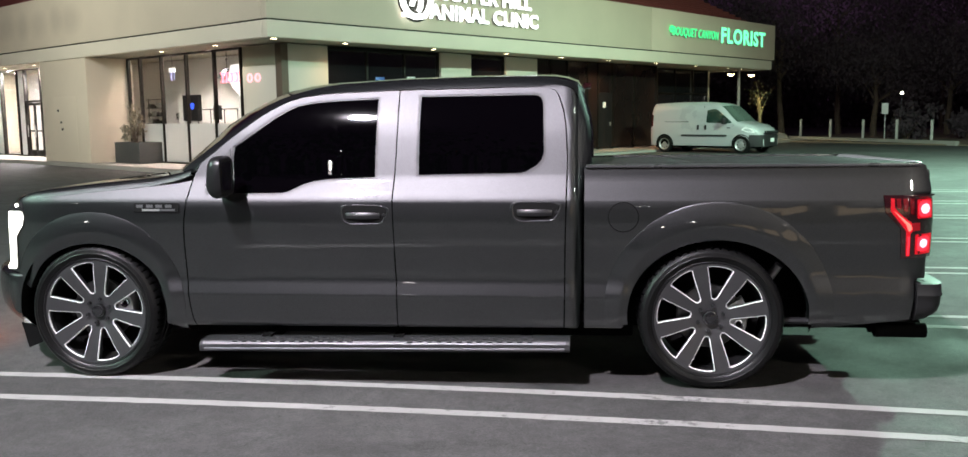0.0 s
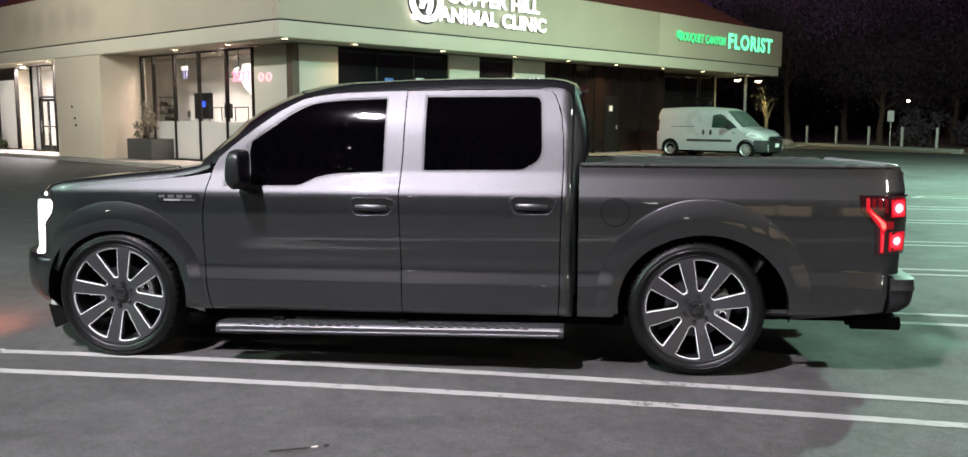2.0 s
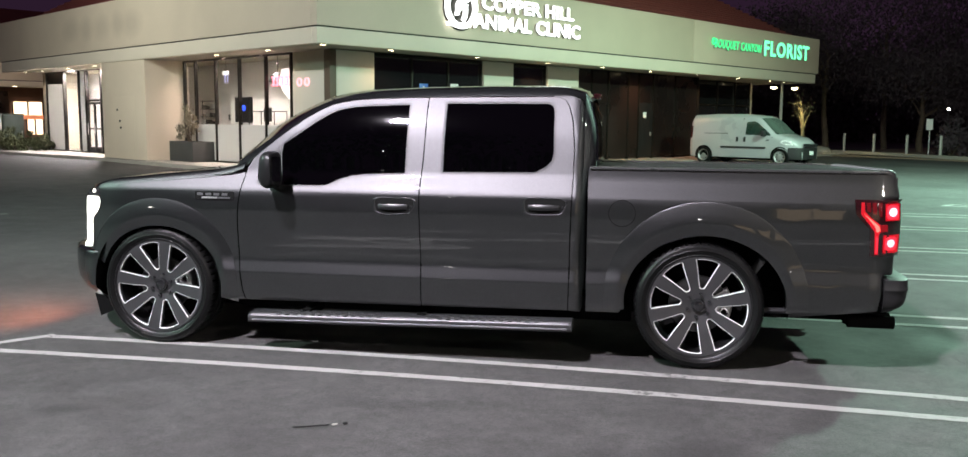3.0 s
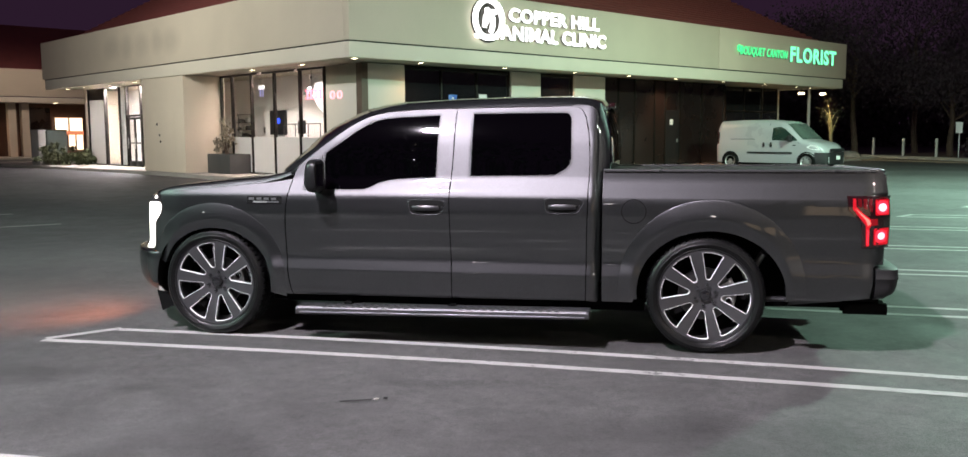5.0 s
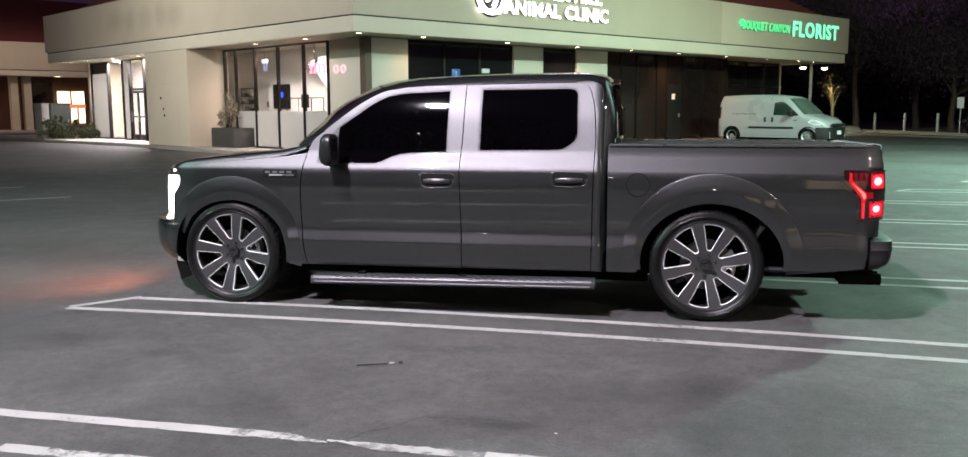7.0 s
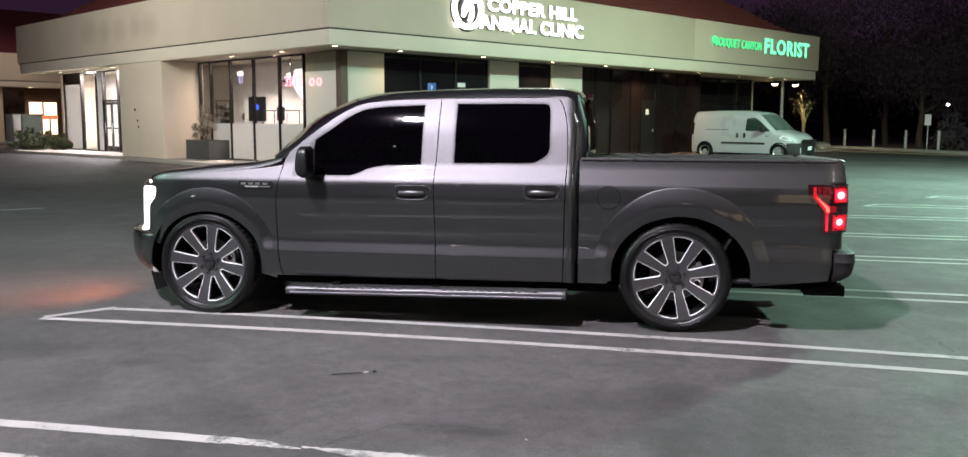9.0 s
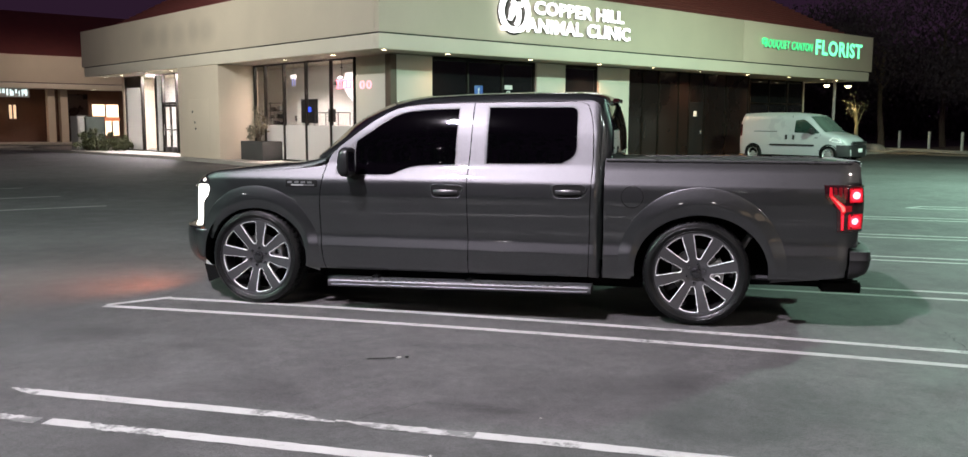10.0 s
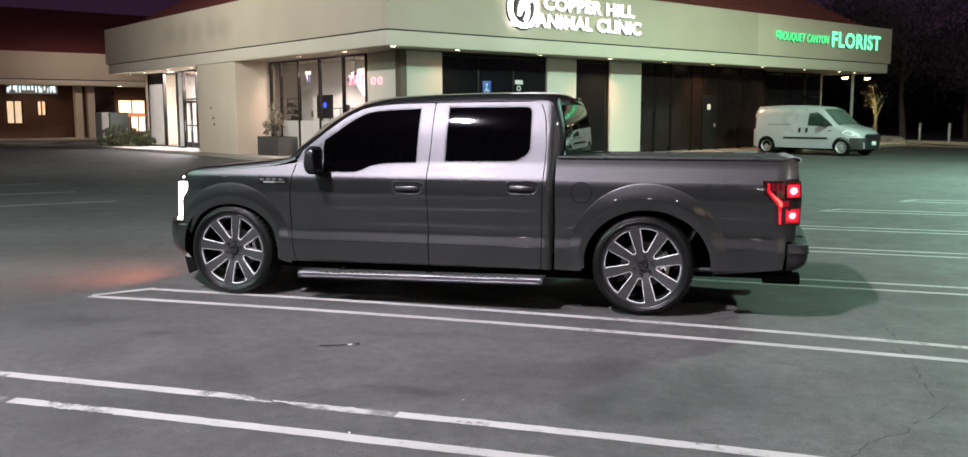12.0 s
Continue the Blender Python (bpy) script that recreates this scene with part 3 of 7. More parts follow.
crack(((3.60, 0.62), (3.70, 0.17), (3.70, -0.33), (3.69, -0.86), (3.67, -1.45), (3.70, -1.87), (3.95, -1.97), (4.8, -2.3)), 0.009, 1)
crack(((3.70, -1.87), (3.42, -2.31), (3.17, -2.61), (3.06, -2.84), (2.6, -3.6)), 0.009, 2)
crack(((-0.03, -2.76), (0.12, -2.58), (0.34, -2.31), (0.9, -2.33)), 0.006, 3)
crack(((4.8, -2.3), (6.0, -2.1), (7.6, -2.5)), 0.007, 4)


def litter(name, label, x, y, size, material, seed):
    """A crumpled bit lying on the asphalt."""
    bm = bmesh.new()
    bmesh.ops.create_icosphere(bm, subdivisions=2, radius=size)
    for vert in bm.verts:
        vert.co = Vector((vert.co.x * 1.3, vert.co.y * 0.7, vert.co.z * 0.4)) * (1 + 0.6 * noise.noise(vert.co * 0.7 / size + Vector((seed, 0, 0))))
    solo(name, bm, material, label, "litter", pose(x, y, lie(y) + 0.4 * size, 0, 0, 40 * seed), smooth=False)


litter("litter_scrap", "small pale scrap of crumpled litter on the asphalt", -0.09, -1.415, 0.014, WHITE_PAINT, 1)
litter("litter_scrap", "small dark crumpled scrap beside the pale one", -0.045, -1.40, 0.016, CRACK, 2)
litter("pebble", "tiny pale pebble on the asphalt", 0.61, -3.10, 0.009, WHITE_PAINT, 3)
litter("pebble", "tiny pale pebble on the asphalt", 1.03, -2.43, 0.006, WHITE_PAINT, 4)
solo("litter_strap", rod((-0.29, -1.50, -0.036), (-0.12, -1.43, -0.036), 0.0035, n=6), CRACK, "thin dark strap lying on the asphalt", "litter")

# walkway round the building, with its kerb
bm = bmesh.new()
outline = [(-1.35, 30.0), (-1.2, 24.0), (-0.25, 14.2), (-0.25, 0.3), (0.0, -0.2), (0.4, -0.6), (31.5, -0.6), (31.5, 30.0)]
prism(outline, lambda a, b, d: (a, b, 0.15 - d), 0.2, bm)
bmesh.ops.bevel(bm, geom=[e for e in bm.edges if all(v.co.z > 0.14 for v in e.verts) and len(e.link_faces) == 2], offset=0.015, segments=2, affect="EDGES")
solo("pavement", bm, CONCRETE, "pale concrete walkway with a kerb round the shops", "pavement", BLD, kind="structure")

# ---- the corner building ----
shop = thing("shop_building", "single-storey cream stucco shop building with deep fascia", "building", BLD)
TOP, GRV, SOF = 5.57, 3.95, 3.5


def slab(name, u0, u1, v0, v1, z0, z1, material, label="", bevel=0.012, parent=None):
    return part(name, box(min(u0, u1), max(u0, u1), min(v0, v1), max(v0, v1), z0, z1, bevel), material, parent or shop, label)


# fascia panels, butted, with shallow joints between them
slab("fascia_panel", 0, 17.7, 0, 0.25, GRV, TOP, STUCCO, "cream stucco fascia")
slab("fascia_panel", 17.71, 28.8, -0.012, 0.25, GRV, TOP, STUCCO, "cream stucco fascia over the florist")
slab("fascia_panel", 0.0, 0.25, 0.26, 23.8, GRV, TOP, STUCCO_GHOST, "cream stucco fascia with the ghost of an old sign")
slab("fascia_panel", 28.56, 28.8, 0.26, 23.8, GRV, TOP, STUCCO)
slab("fascia_panel", 0.26, 28.54, 23.56, 23.8, GRV, TOP, STUCCO)
slab("drip_groove", 0.05, 28.6, 0.05, 23.6, GRV - 0.035, GRV + 0.02, GROOVE, "dark shadow gap", bevel=0)
slab("fascia_band", 0.02, 28.6, 0.03, 0.26, SOF, GRV - 0.036, STUCCO_BAND, "pale lower fascia band")
slab("fascia_band", 0.02, 0.26, 0.27, 23.55, SOF, GRV - 0.036, STUCCO_BAND, "pale lower fascia band")
slab("fascia_band", 28.36, 28.6, 0.27, 23.55, SOF, GRV - 0.036, STUCCO_BAND)
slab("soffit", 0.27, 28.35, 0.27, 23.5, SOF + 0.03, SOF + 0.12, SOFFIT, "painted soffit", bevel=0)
slab("roof_deck", 0.3, 28.5, 0.3, 23.5, 5.2, 5.3, GROOVE, bevel=0)

# hipped tile roof that rises behind the fascia
bm = bmesh.new()
o, i_, h = 0.35, 5.0, 8.3
ring0 = [(o, o, 5.35), (28.3, o, 5.35), (28.3, 23.2, 5.35), (o, 23.2, 5.35)]
ring1 = [(i_, i_, h), (28.8 - i_, i_, h), (28.8 - i_, 23.5 - i_, h), (i_, 23.5 - i_, h)]
a = [bm.verts.new(p) for p in ring0]
b = [bm.verts.new(p) for p in ring1]
for q in range(4):
    bm.faces.new((a[q], a[(q + 1) % 4], b[(q + 1) % 4], b[q]))
bm.faces.new(b)
bm.faces.new(list(reversed(a)))
part("roof", bm, TILE, shop, "dark red tiled roof", smooth=False)
bm = bmesh.new()
for s in range(22):
    t0 = s / 22
    za = 5.37 + (h - 5.35) * t0
    off = o + (i_ - o) * t0
    w = 0.11
    for (p, q) in (((off, off), (28.8 - off, off)), ((off, off), (off, 23.5 - off))):
        rod((p[0], p[1], za), (q[0], q[1], za), 0.05, n=6, bm=bm)
part("tile_course", bm, TILE, shop, "rows of red roof tiles")["kind"] = "stuff"

# pillar beside the entrance
slab("pillar", 0.06, 1.6, 9.9, 13.3, 0.15, SOF - 0.002, STUCCO, "cream stucco pillar with small fixings", 0.02)
for (v, z) in ((12.02, 1.81), (11.84, 1.42), (11.78, 1.19)):
    slab("wall_fixing", 0.02, 0.07, v, v + 0.055, z, z + 0.075, METAL_DARK)
slab("wall_patch", 0.054, 0.065, 10.75, 12.4, 0.25, 2.3, STUCCO, "repainted patch on the pillar", 0.004)

# entrance side: glass between the pillar and the corner
W = 1.45


def mullion(u0, u1, v0, v1, z0=0.15, z1=SOF):
    return part("mullion", box(u0, u1, v0, v1, z0, z1, 0.008), BRONZE, shop, "dark bronze mullion")


def pane(u0, u1, v0, v1, z0, z1, material, label):
    ob = part("window_pane", box(min(u0, u1), max(u0, u1), min(v0, v1), max(v0, v1), z0, z1), material, shop, label, smooth=False)
    ob.visible_shadow = material is not SHOP_GLASS
    return ob


left_posts = [9.82, 9.05, 7.72, 6.26, 4.73, 3.36]
for v in left_posts:
    mullion(W - 0.05, W + 0.06, v - 0.036, v + 0.036)
for v0, v1 in zip(left_posts[1:], left_posts[:-1]):
    wide = v0 < 9
    pane(W, W + 0.012, v0 + 0.036, v1 - 0.036, 1.38 if wide else 0.2, SOF - 0.06, SHOP_GLASS, "clear shop window pane")
    if wide:
        pane(W, W + 0.014, v0 + 0.036, v1 - 0.036, 0.2, 1.378, FROST, "white frosted lower window pane")
slab("window_sill", W - 0.05, W + 0.07, 3.36, 9.82, 0.15, 0.2, BRONZE, bevel=0.005)
slab("window_head", W - 0.05, W + 0.07, 3.36, 9.82, SOF - 0.06, SOF, BRONZE, bevel=0.005)
slab("wall_panel", W, W + 0.2, 1.70, 3.31, 0.15, 2.95, STUCCO_WHITE, "pale wall panel at the corner")
# shade below the soffit is painted in with the darker soffit colour
slab("wall_panel", W + 0.01, W + 0.2, 1.70, 3.31, 2.955, SOF, SOFFIT, "upper wall panel with the soffit's shade in its colour")
slab("corner_post", W - 0.06, W + 0.16, W - 0.06, W + 0.22, 0.15, SOF, POST_BROWN, "brown corner post")

# florist side: piers and dark glass
V = 1.5
right_bits = [(1.62, 2.98, STUCCO_WHITE, "pale stucco pier"), (7.48, 8.9, STUCCO_WHITE, "pale stucco pier"), (10.66, 12.38, STUCCO_WHITE, "pale stucco pier")]
for u0, u1, material, label in right_bits:
    slab("pier", u0, u1, V - 0.08, V + 0.25, 0.15, SOF, material, label, 0.015)
for u0, u1 in ((2.98, 4.5), (4.5, 6.0), (6.0, 7.48), (8.9, 10.66)):
    pane(u0 + 0.02, u1 - 0.02, V + 0.05, V + 0.07, 0.3, SOF - 0.1, DARK_GLASS, "dark tinted shop window pane")
for u in (2.99, 4.5, 6.0, 7.46, 8.92, 10.64):
    mullion(u - 0.03, u + 0.03, V, V + 0.1)
slab("window_head", 2.98, 7.48, V + 0.01, V + 0.12, SOF - 0.1, SOF, BRONZE, bevel=0.005)
slab("window_head", 8.9, 10.66, V + 0.01, V + 0.12, SOF - 0.1, SOF, BRONZE, bevel=0.005)
slab("window_sill", 2.98, 7.48, V + 0.01, V + 0.12, 0.15, 0.3, BRONZE, bevel=0.005)
slab("window_sill", 8.9, 10.66, V + 0.01, V + 0.12, 0.15, 0.3, BRONZE, bevel=0.005)
dark_u = [12.40, 13.3, 14.3, 15.6, 16.3, 17.3, 18.9, 20.6]
for u0, u1 in zip(dark_u, dark_u[1:]):
    pane(u0 + 0.03, u1 - 0.03, V + 0.04, V + 0.08, 0.2, SOF, DARK_PANEL, "dark brown storefront panel")
for u in dark_u:
    mullion(u - 0.04, u + 0.04, V - 0.01, V + 0.1)
slab("door_panel", 16.35, 17.25, V + 0.0, V + 0.038, 0.2, 2.35, METAL_DARK, "dark service door", 0.01)
slab("door_handle", 17.05, 17.12, V - 0.05, V, 1.05, 1.2, STEEL, "small steel handle")
slab("notice", 16.58, 16.80, V - 0.012, V - 0.002, 1.76, 1.98, SIGN_PANEL_WHITE, "small white paper notice", 0.002)
for u0, u1 in ((20.6, 22.1), (22.1, 23.7), (23.7, 25.3), (25.3, 26.7)):
    pane(u0 + 0.03, u1 - 0.03, V + 0.9, V + 0.92, 0.2, SOF, DARK_GLASS, "dark tinted shop window pane")
    mullion(u1 - 0.04, u1 + 0.04, V + 0.86, V + 0.96)
    slab("window_bar", u0, u1, V + 0.87, V + 0.95, 2.35, 2.43, BRONZE, bevel=0.004)
slab("side_return", 20.64, 20.74, V + 0.1, V + 0.95, 0.15, SOF, DARK_PANEL, bevel=0.005)
part("corner_column", rod((27.5, 1.15, 0.15), (27.5, 1.15, SOF), 0.07, n=16), WHITE_PAINT, shop, "slim pale steel column")
slab("side_wall", 26.72, 26.95, V + 0.9, 23.0, 0.15, SOF, STUCCO)
slab("back_wall", 1.5, 26.7, 22.7, 22.95, 0.15, SOF, STUCCO)

# rooms behind the glass
RW = 3.4
slab("room_floor", 1.7, 14.0, 1.9, 22.6, 0.152, 0.16, ROOM_FLOOR, bevel=0)
slab("room_wall", RW, RW + 0.12, 1.9, 22.6, 0.16, SOF + 0.02, ROOM, "white painted room wall", bevel=0)
slab("room_wall", 1.62, RW, 13.30, 13.36, 0.16, SOF + 0.02, ROOM, "white painted room wall", bevel=0)
slab("room_wall", 1.72, RW, 2.3, 2.4, 0.16, SOF + 0.02, ROOM, "white painted room wall", bevel=0)
slab("dark_backing", RW + 0.2, 27.0, V + 1.4, V + 1.5, 0.16, SOF, DARK_PANEL, bevel=0)

# entrance doors past the pillar
ent = [22.3, 20.4, 18.8, 18.1, 16.65]
for v in ent:
    mullion(W - 0.06, W + 0.08, v - 0.05, v + 0.05)
mullion(W - 0.06, W + 0.08, 13.3, 13.42)
pane(W, W + 0.014, 20.45, 22.25, 0.2, 3.0, FROST, "white frosted window pane")
pane(W + 0.005, W + 0.014, 20.45, 22.25, 3.0, SOF - 0.05, DARK_PANEL, "dark panel over the window")
pane(W, W + 0.012, 18.85, 20.35, 0.2, SOF - 0.05, SHOP_GLASS, "clear shop window pane")
pane(W, W + 0.012, 18.15, 18.75, 0.2, SOF - 0.05, FROST, "white frosted window pane")
pane(W, W + 0.012, 16.7, 18.05, 2.3, SOF - 0.05, SHOP_GLASS, "clear pane over the door")
pane(W, W + 0.012, 13.42, 16.6, 0.2, SOF - 0.05, SHOP_GLASS, "clear shop window pane")
slab("window_head", W - 0.04, W + 0.06, 13.4, 22.3, SOF - 0.05, SOF, BRONZE, bevel=0.004)
slab("window_sill", W - 0.04, W + 0.06, 18.1, 22.3, 0.15, 0.2, BRONZE, bevel=0.004)
slab("door_head", W - 0.04, W + 0.06, 16.65, 18.1, 2.22, 2.3, BRONZE, bevel=0.004)
for v0, v1 in ((16.7, 17.36), (17.38, 18.05)):
    door = part("entrance_door", box(W - 0.02, W + 0.03, v0, v0 + 0.06, 0.16, 2.2, 0.004), BRONZE, shop, "bronze framed glass door")
    for bits in ((v1 - 0.06, v1, 0.16, 2.2), (v0 + 0.06, v1 - 0.06, 2.1, 2.2), (v0 + 0.06, v1 - 0.06, 0.16, 0.4), (v0 + 0.06, v1 - 0.06, 1.1, 1.16)):
        part("door_rail", box(W - 0.02, W + 0.03, *bits, 0.004), BRONZE, door)
    part("door_pull", rod((W - 0.06, v1 - 0.1, 0.9), (W - 0.06, v1 - 0.1, 1.35), 0.015), STEEL, door, "steel pull")
    gl = part("door_pane", box(W, W + 0.01, v0 + 0.06, v1 - 0.06, 0.4, 2.1), SHOP_GLASS, door, smooth=False)
    gl.visible_shadow = False


def downlight(m, material, r=0.095):
    ob = thing("soffit_downlight", "small round recessed downlight glowing under the soffit", "ceiling light", m, group="soffit downlights")
    part("trim_ring", revolve([(r, 0.0), (r + 0.05, -0.012), (r + 0.06, 0.0), (r + 0.05, 0.02), (r, 0.02)], 20, axis_y=False), STEEL, ob)
    part("lens", revolve([(0.0, -0.012), (r * 0.6, -0.010), (r, 0.0), (r, 0.02)], 20, axis_y=False), material, ob, "glowing lens")
    return ob


spots = [(0.62, 0.62), (0.75, 3.5), (0.8, 6.5), (3.0, 0.7), (6.5, 0.75), (9.9, 0.75), (12.9, 0.75), (15.9, 0.75), (19.3, 0.75), (22.6, 0.75), (25.6, 0.8),
         (0.8, 15.6), (0.8, 18.2), (0.8, 21.0), (0.8, 23.0), (27.0, 0.8)]
first = downlight(BLD @ Matrix.Translation((*spots[0], SOF + 0.025)), LAMP_GLOW)
for u, v in spots[1:]:
    copy_thing(first, BLD @ Matrix.Translation((u, v, SOF + 0.025)))
for n_, (u, v) in enumerate(((0.75, 3.5), (0.8, 15.6), (0.8, 21.0), (3.0, 0.7), (9.9, 0.75), (15.9, 0.75), (21.5, 0.8))):
    spot_lamp("downlight_beam", bw(u, v, SOF - 0.03), bw(u, v, 0), 20 if v == 21.0 else 24 if v > 1 else 50 if u < 8 else 230, (1.0, 0.50, 0.25) if v < 1 else (1.0, 0.74, 0.46), 140, 0.8, 0.1)
for u, v in ((28.15, 1.9), (29.75, 1.6)):
    ob = thing("wall_lamp", "bright warm lamp under the end of the fascia", "lamp", BLD @ Matrix.Translation((u, v, 3.36)), group="end lamps")
    part("shade", revolve([(0.03, 0.12), (0.12, 0.1), (0.22, 0.0), (0.21, -0.01), (0.03, 0.06)], 18, axis_y=False), METAL_DARK, ob)
    part("bulb", revolve([(0.0, -0.10), (0.12, -0.07), (0.16, 0.01), (0.0, 0.05)], 16, axis_y=False), LAMP_GLOW, ob, "glowing bulb")
    part("bracket", box(-1.2, 0.02, -0.02, 0.02, 0.1, 0.14) if u > 29 else box(-0.02, 0.02, -0.02, 0.02, 0.1, 0.16), METAL_DARK, ob)
spot_lamp("end_lamp_beam", bw(29.6, 1.6, 3.1), bw(30.2, 1.2, 0), 260, (1.0, 0.82, 0.45), 150, 0.7, 0.15)

# lit rooms: ceiling panels
for (u, v, watts) in ((1.75, 5.2, 130), (1.75, 7.4, 130), (1.75, 9.1, 40), (1.75, 16.4, 650), (1.75, 19.8, 620)):
    ob = thing("ceiling_light", "white ceiling light panel inside the shop", "ceiling light", BLD @ Matrix.Translation((u, v, SOF + 0.02)), group="shop ceiling lights")
    part("light_body", box(-0.15, 0.15, -0.62, 0.62, 0.0, 0.0095), STEEL, ob)
    part("diffuser", box(-0.12, 0.12, -0.58, 0.58, -0.012, -0.002), LAMP_WHITE, ob, "glowing diffuser")
    area_lamp("room_light", bw(u, v, SOF - 0.002), bw(u, v, 0), 0.22, watts, (1.0, 0.80, 0.74) if v < 12 else (1.0, 0.93, 0.94), 120 if v < 12 else 180, 1.1)

# ---- signs on the fascia ----
sign = thing("clinic_sign", "white lit channel-letter sign of the animal clinic on the fascia", "sign", BLD @ Matrix.Translation((0, -0.06, 0)))


def sign_line(parent, text, u, z, height, width, material, bold, shear=0.0, spacing=1.0, back=True, depth=0.06):
    """One line of raised letters with a pale return behind each face."""
    size = height / 0.70
    chars = [c for c in text if c != " "]
    faces = split(lettering(text, size, depth * 0.25, bold, shear, spacing, width), material, (u, -depth * 0.6, z))
    backs = split(lettering(text, size, depth, bold * 1.05, shear, spacing, width), SIGN_SIDE, (u + 0.008, 0.0, z - 0.008))
    for n_, (face, ret) in enumerate(zip(faces, backs)):
        ob = part("letter", face, material, parent, "lit letter " + chars[n_] if len(faces) == len(chars) else "lit letter")
        part("letter_return", ret, SIGN_SIDE, ob, "pale side of the letter, standing in for its halo")


def split(me, material, shift_by):
    """The separate letters of a lettering mesh, from left to right, each as a mesh."""
    bm = bmesh.new()
    bm.from_mesh(me)
    bpy.data.meshes.remove(me)
    todo, made = set(bm.verts), []
    while todo:
        seed = todo.pop()
        isle, edge_ = {seed}, [seed]
        while edge_:
            v = edge_.pop()
            for e in v.link_edges:
                w = e.other_vert(v)
                if w in todo:
                    todo.discard(w)
                    isle.add(w)
                    edge_.append(w)
        index = {v: i for i, v in enumerate(isle)}
        polys = {f for v in isle for f in v.link_faces}
        one = bpy.data.meshes.new("letter")
        one.from_pydata([tuple(v.co + Vector(shift_by)) for v in index], [], [[index[v] for v in f.verts] for f in polys])
        one.materials.append(material)
        made.append((min(v.co.x for v in isle), one))
    bm.free()
    return [m_ for _, m_ in sorted(made, key=lambda t: t[0])]


sign_line(sign, "COPPER HILL", 5.85, 4.88, 0.38, 4.3, SIGN_WHITE, 0.016, spacing=1.06)
sign_line(sign, "ANIMAL CLINIC", 5.5, 4.32, 0.40, 5.0, SIGN_WHITE, 0.016, spacing=1.06)
# round emblem: a ring with plain curved strokes, and a short foot below it
part("emblem_ring", revolve([(0.50, -0.09), (0.62, -0.09), (0.62, 0.02), (0.50, 0.02), (0.50, -0.09)], 40, centre=(5.0, 0, 4.85)), SIGN_WHITE, sign, "lit white emblem ring")
bm = bmesh.new()
for (cx, cz, a0, a1, r, w) in ((4.75, 4.75, -40, 70, 0.42, 0.10), (5.15, 4.8, 60, 200, 0.30, 0.10), (5.15, 4.55, 80, 170, 0.34, 0.09)):
    rows = []
    for i in range(13):
        an = radians(a0 + (a1 - a0) * i / 12)
        rows.append([(cx + (r - w / 2) * math.cos(an), -0.085, cz + (r - w / 2) * math.sin(an)), (cx + (r + w / 2) * math.cos(an), -0.085, cz + (r + w / 2) * math.sin(an)),
                     (cx + (r + w / 2) * math.cos(an), 0.02, cz + (r + w / 2) * math.sin(an)), (cx + (r - w / 2) * math.cos(an), 0.02, cz + (r - w / 2) * math.sin(an)),
                     (cx + (r - w / 2) * math.cos(an), -0.085, cz + (r - w / 2) * math.sin(an))])
    grid(rows, bm)
part("emblem_stroke", bm, SIGN_WHITE, sign, "lit white emblem strokes")
part("emblem_foot", box(4.45, 5.35, -0.085, 0.02, 4.28, 4.40, 0.03), SIGN_WHITE, sign)
part("emblem_back", revolve([(0.0, 0.03), (0.67, 0.03), (0.67, 0.06), (0.0, 0.06)], 40, centre=(5.02, 0, 4.84)), BRONZE, sign, "dark emblem back")

sign = thing("florist_sign", "green neon-like channel-letter sign of the florist on the fascia", "sign", BLD @ Matrix.Translation((0, -0.08, 0)))
sign_line(sign, "BOUQUET CANYON", 19.1, 4.60, 0.34, 3.85, SIGN_GREEN, 0.004, shear=0.25, spacing=1.1)
part("letter_swash", revolve([(0.09, -0.05), (0.14, -0.05), (0.14, 0.0), (0.09, 0.0), (0.09, -0.05)], 16, centre=(19.05, 0, 4.83)), SIGN_GREEN, sign)
sign_line(sign, "FLORIST", 23.2, 4.52, 0.62, 4.3, SIGN_MINT, 0.026, spacing=1.12)

# ---- what stands in the lit room ----
rack = thing("wall_rack", "dark wire leaflet rack hung on the room wall", "rack", BLD @ Matrix.Translation((RW - 0.12, 11.1, 0)))
for v in (0.0, 0.95):
    part("rack_post", rod((0, v, 1.30), (0, v, 2.25), 0.02, n=6), METAL_DARK, rack)
for q, z in enumerate((1.36, 1.62, 1.90, 2.2)):
    part("rack_shelf", box(-0.10, 0.1, 0.0, 0.95, z, z + 0.025), METAL_DARK, rack)
    if q < 3:
        for w in range(3):
            part("leaflet_stack", box(-0.08, 0.06, 0.06 + 0.3 * w, 0.28 + 0.3 * w, z + 0.026, z + 0.12 + 0.04 * ((w + q) % 3)), (DARK_PANEL, METAL_DARK, SIGN_SIDE)[(w + q) % 3], rack)
screen = thing("wall_screen", "dark wall screen with a blue glowing mark", "screen", BLD @ Matrix.Translation((RW - 0.10, 8.72, 0)))
part("screen_body", box(0.0, 0.1, 0.0, 1.05, 1.45, 2.33, 0.015), METAL_DARK, screen)
part("screen_mark", revolve([(0.0, -0.01), (0.10, -0.01), (0.10, 0.01), (0.0, 0.01)], 20, axis_y=False), SIGN_BLUE, screen, "blue glowing disc").matrix_basis = pose(-0.012, 0.42, 1.95, 0, 90, 0)
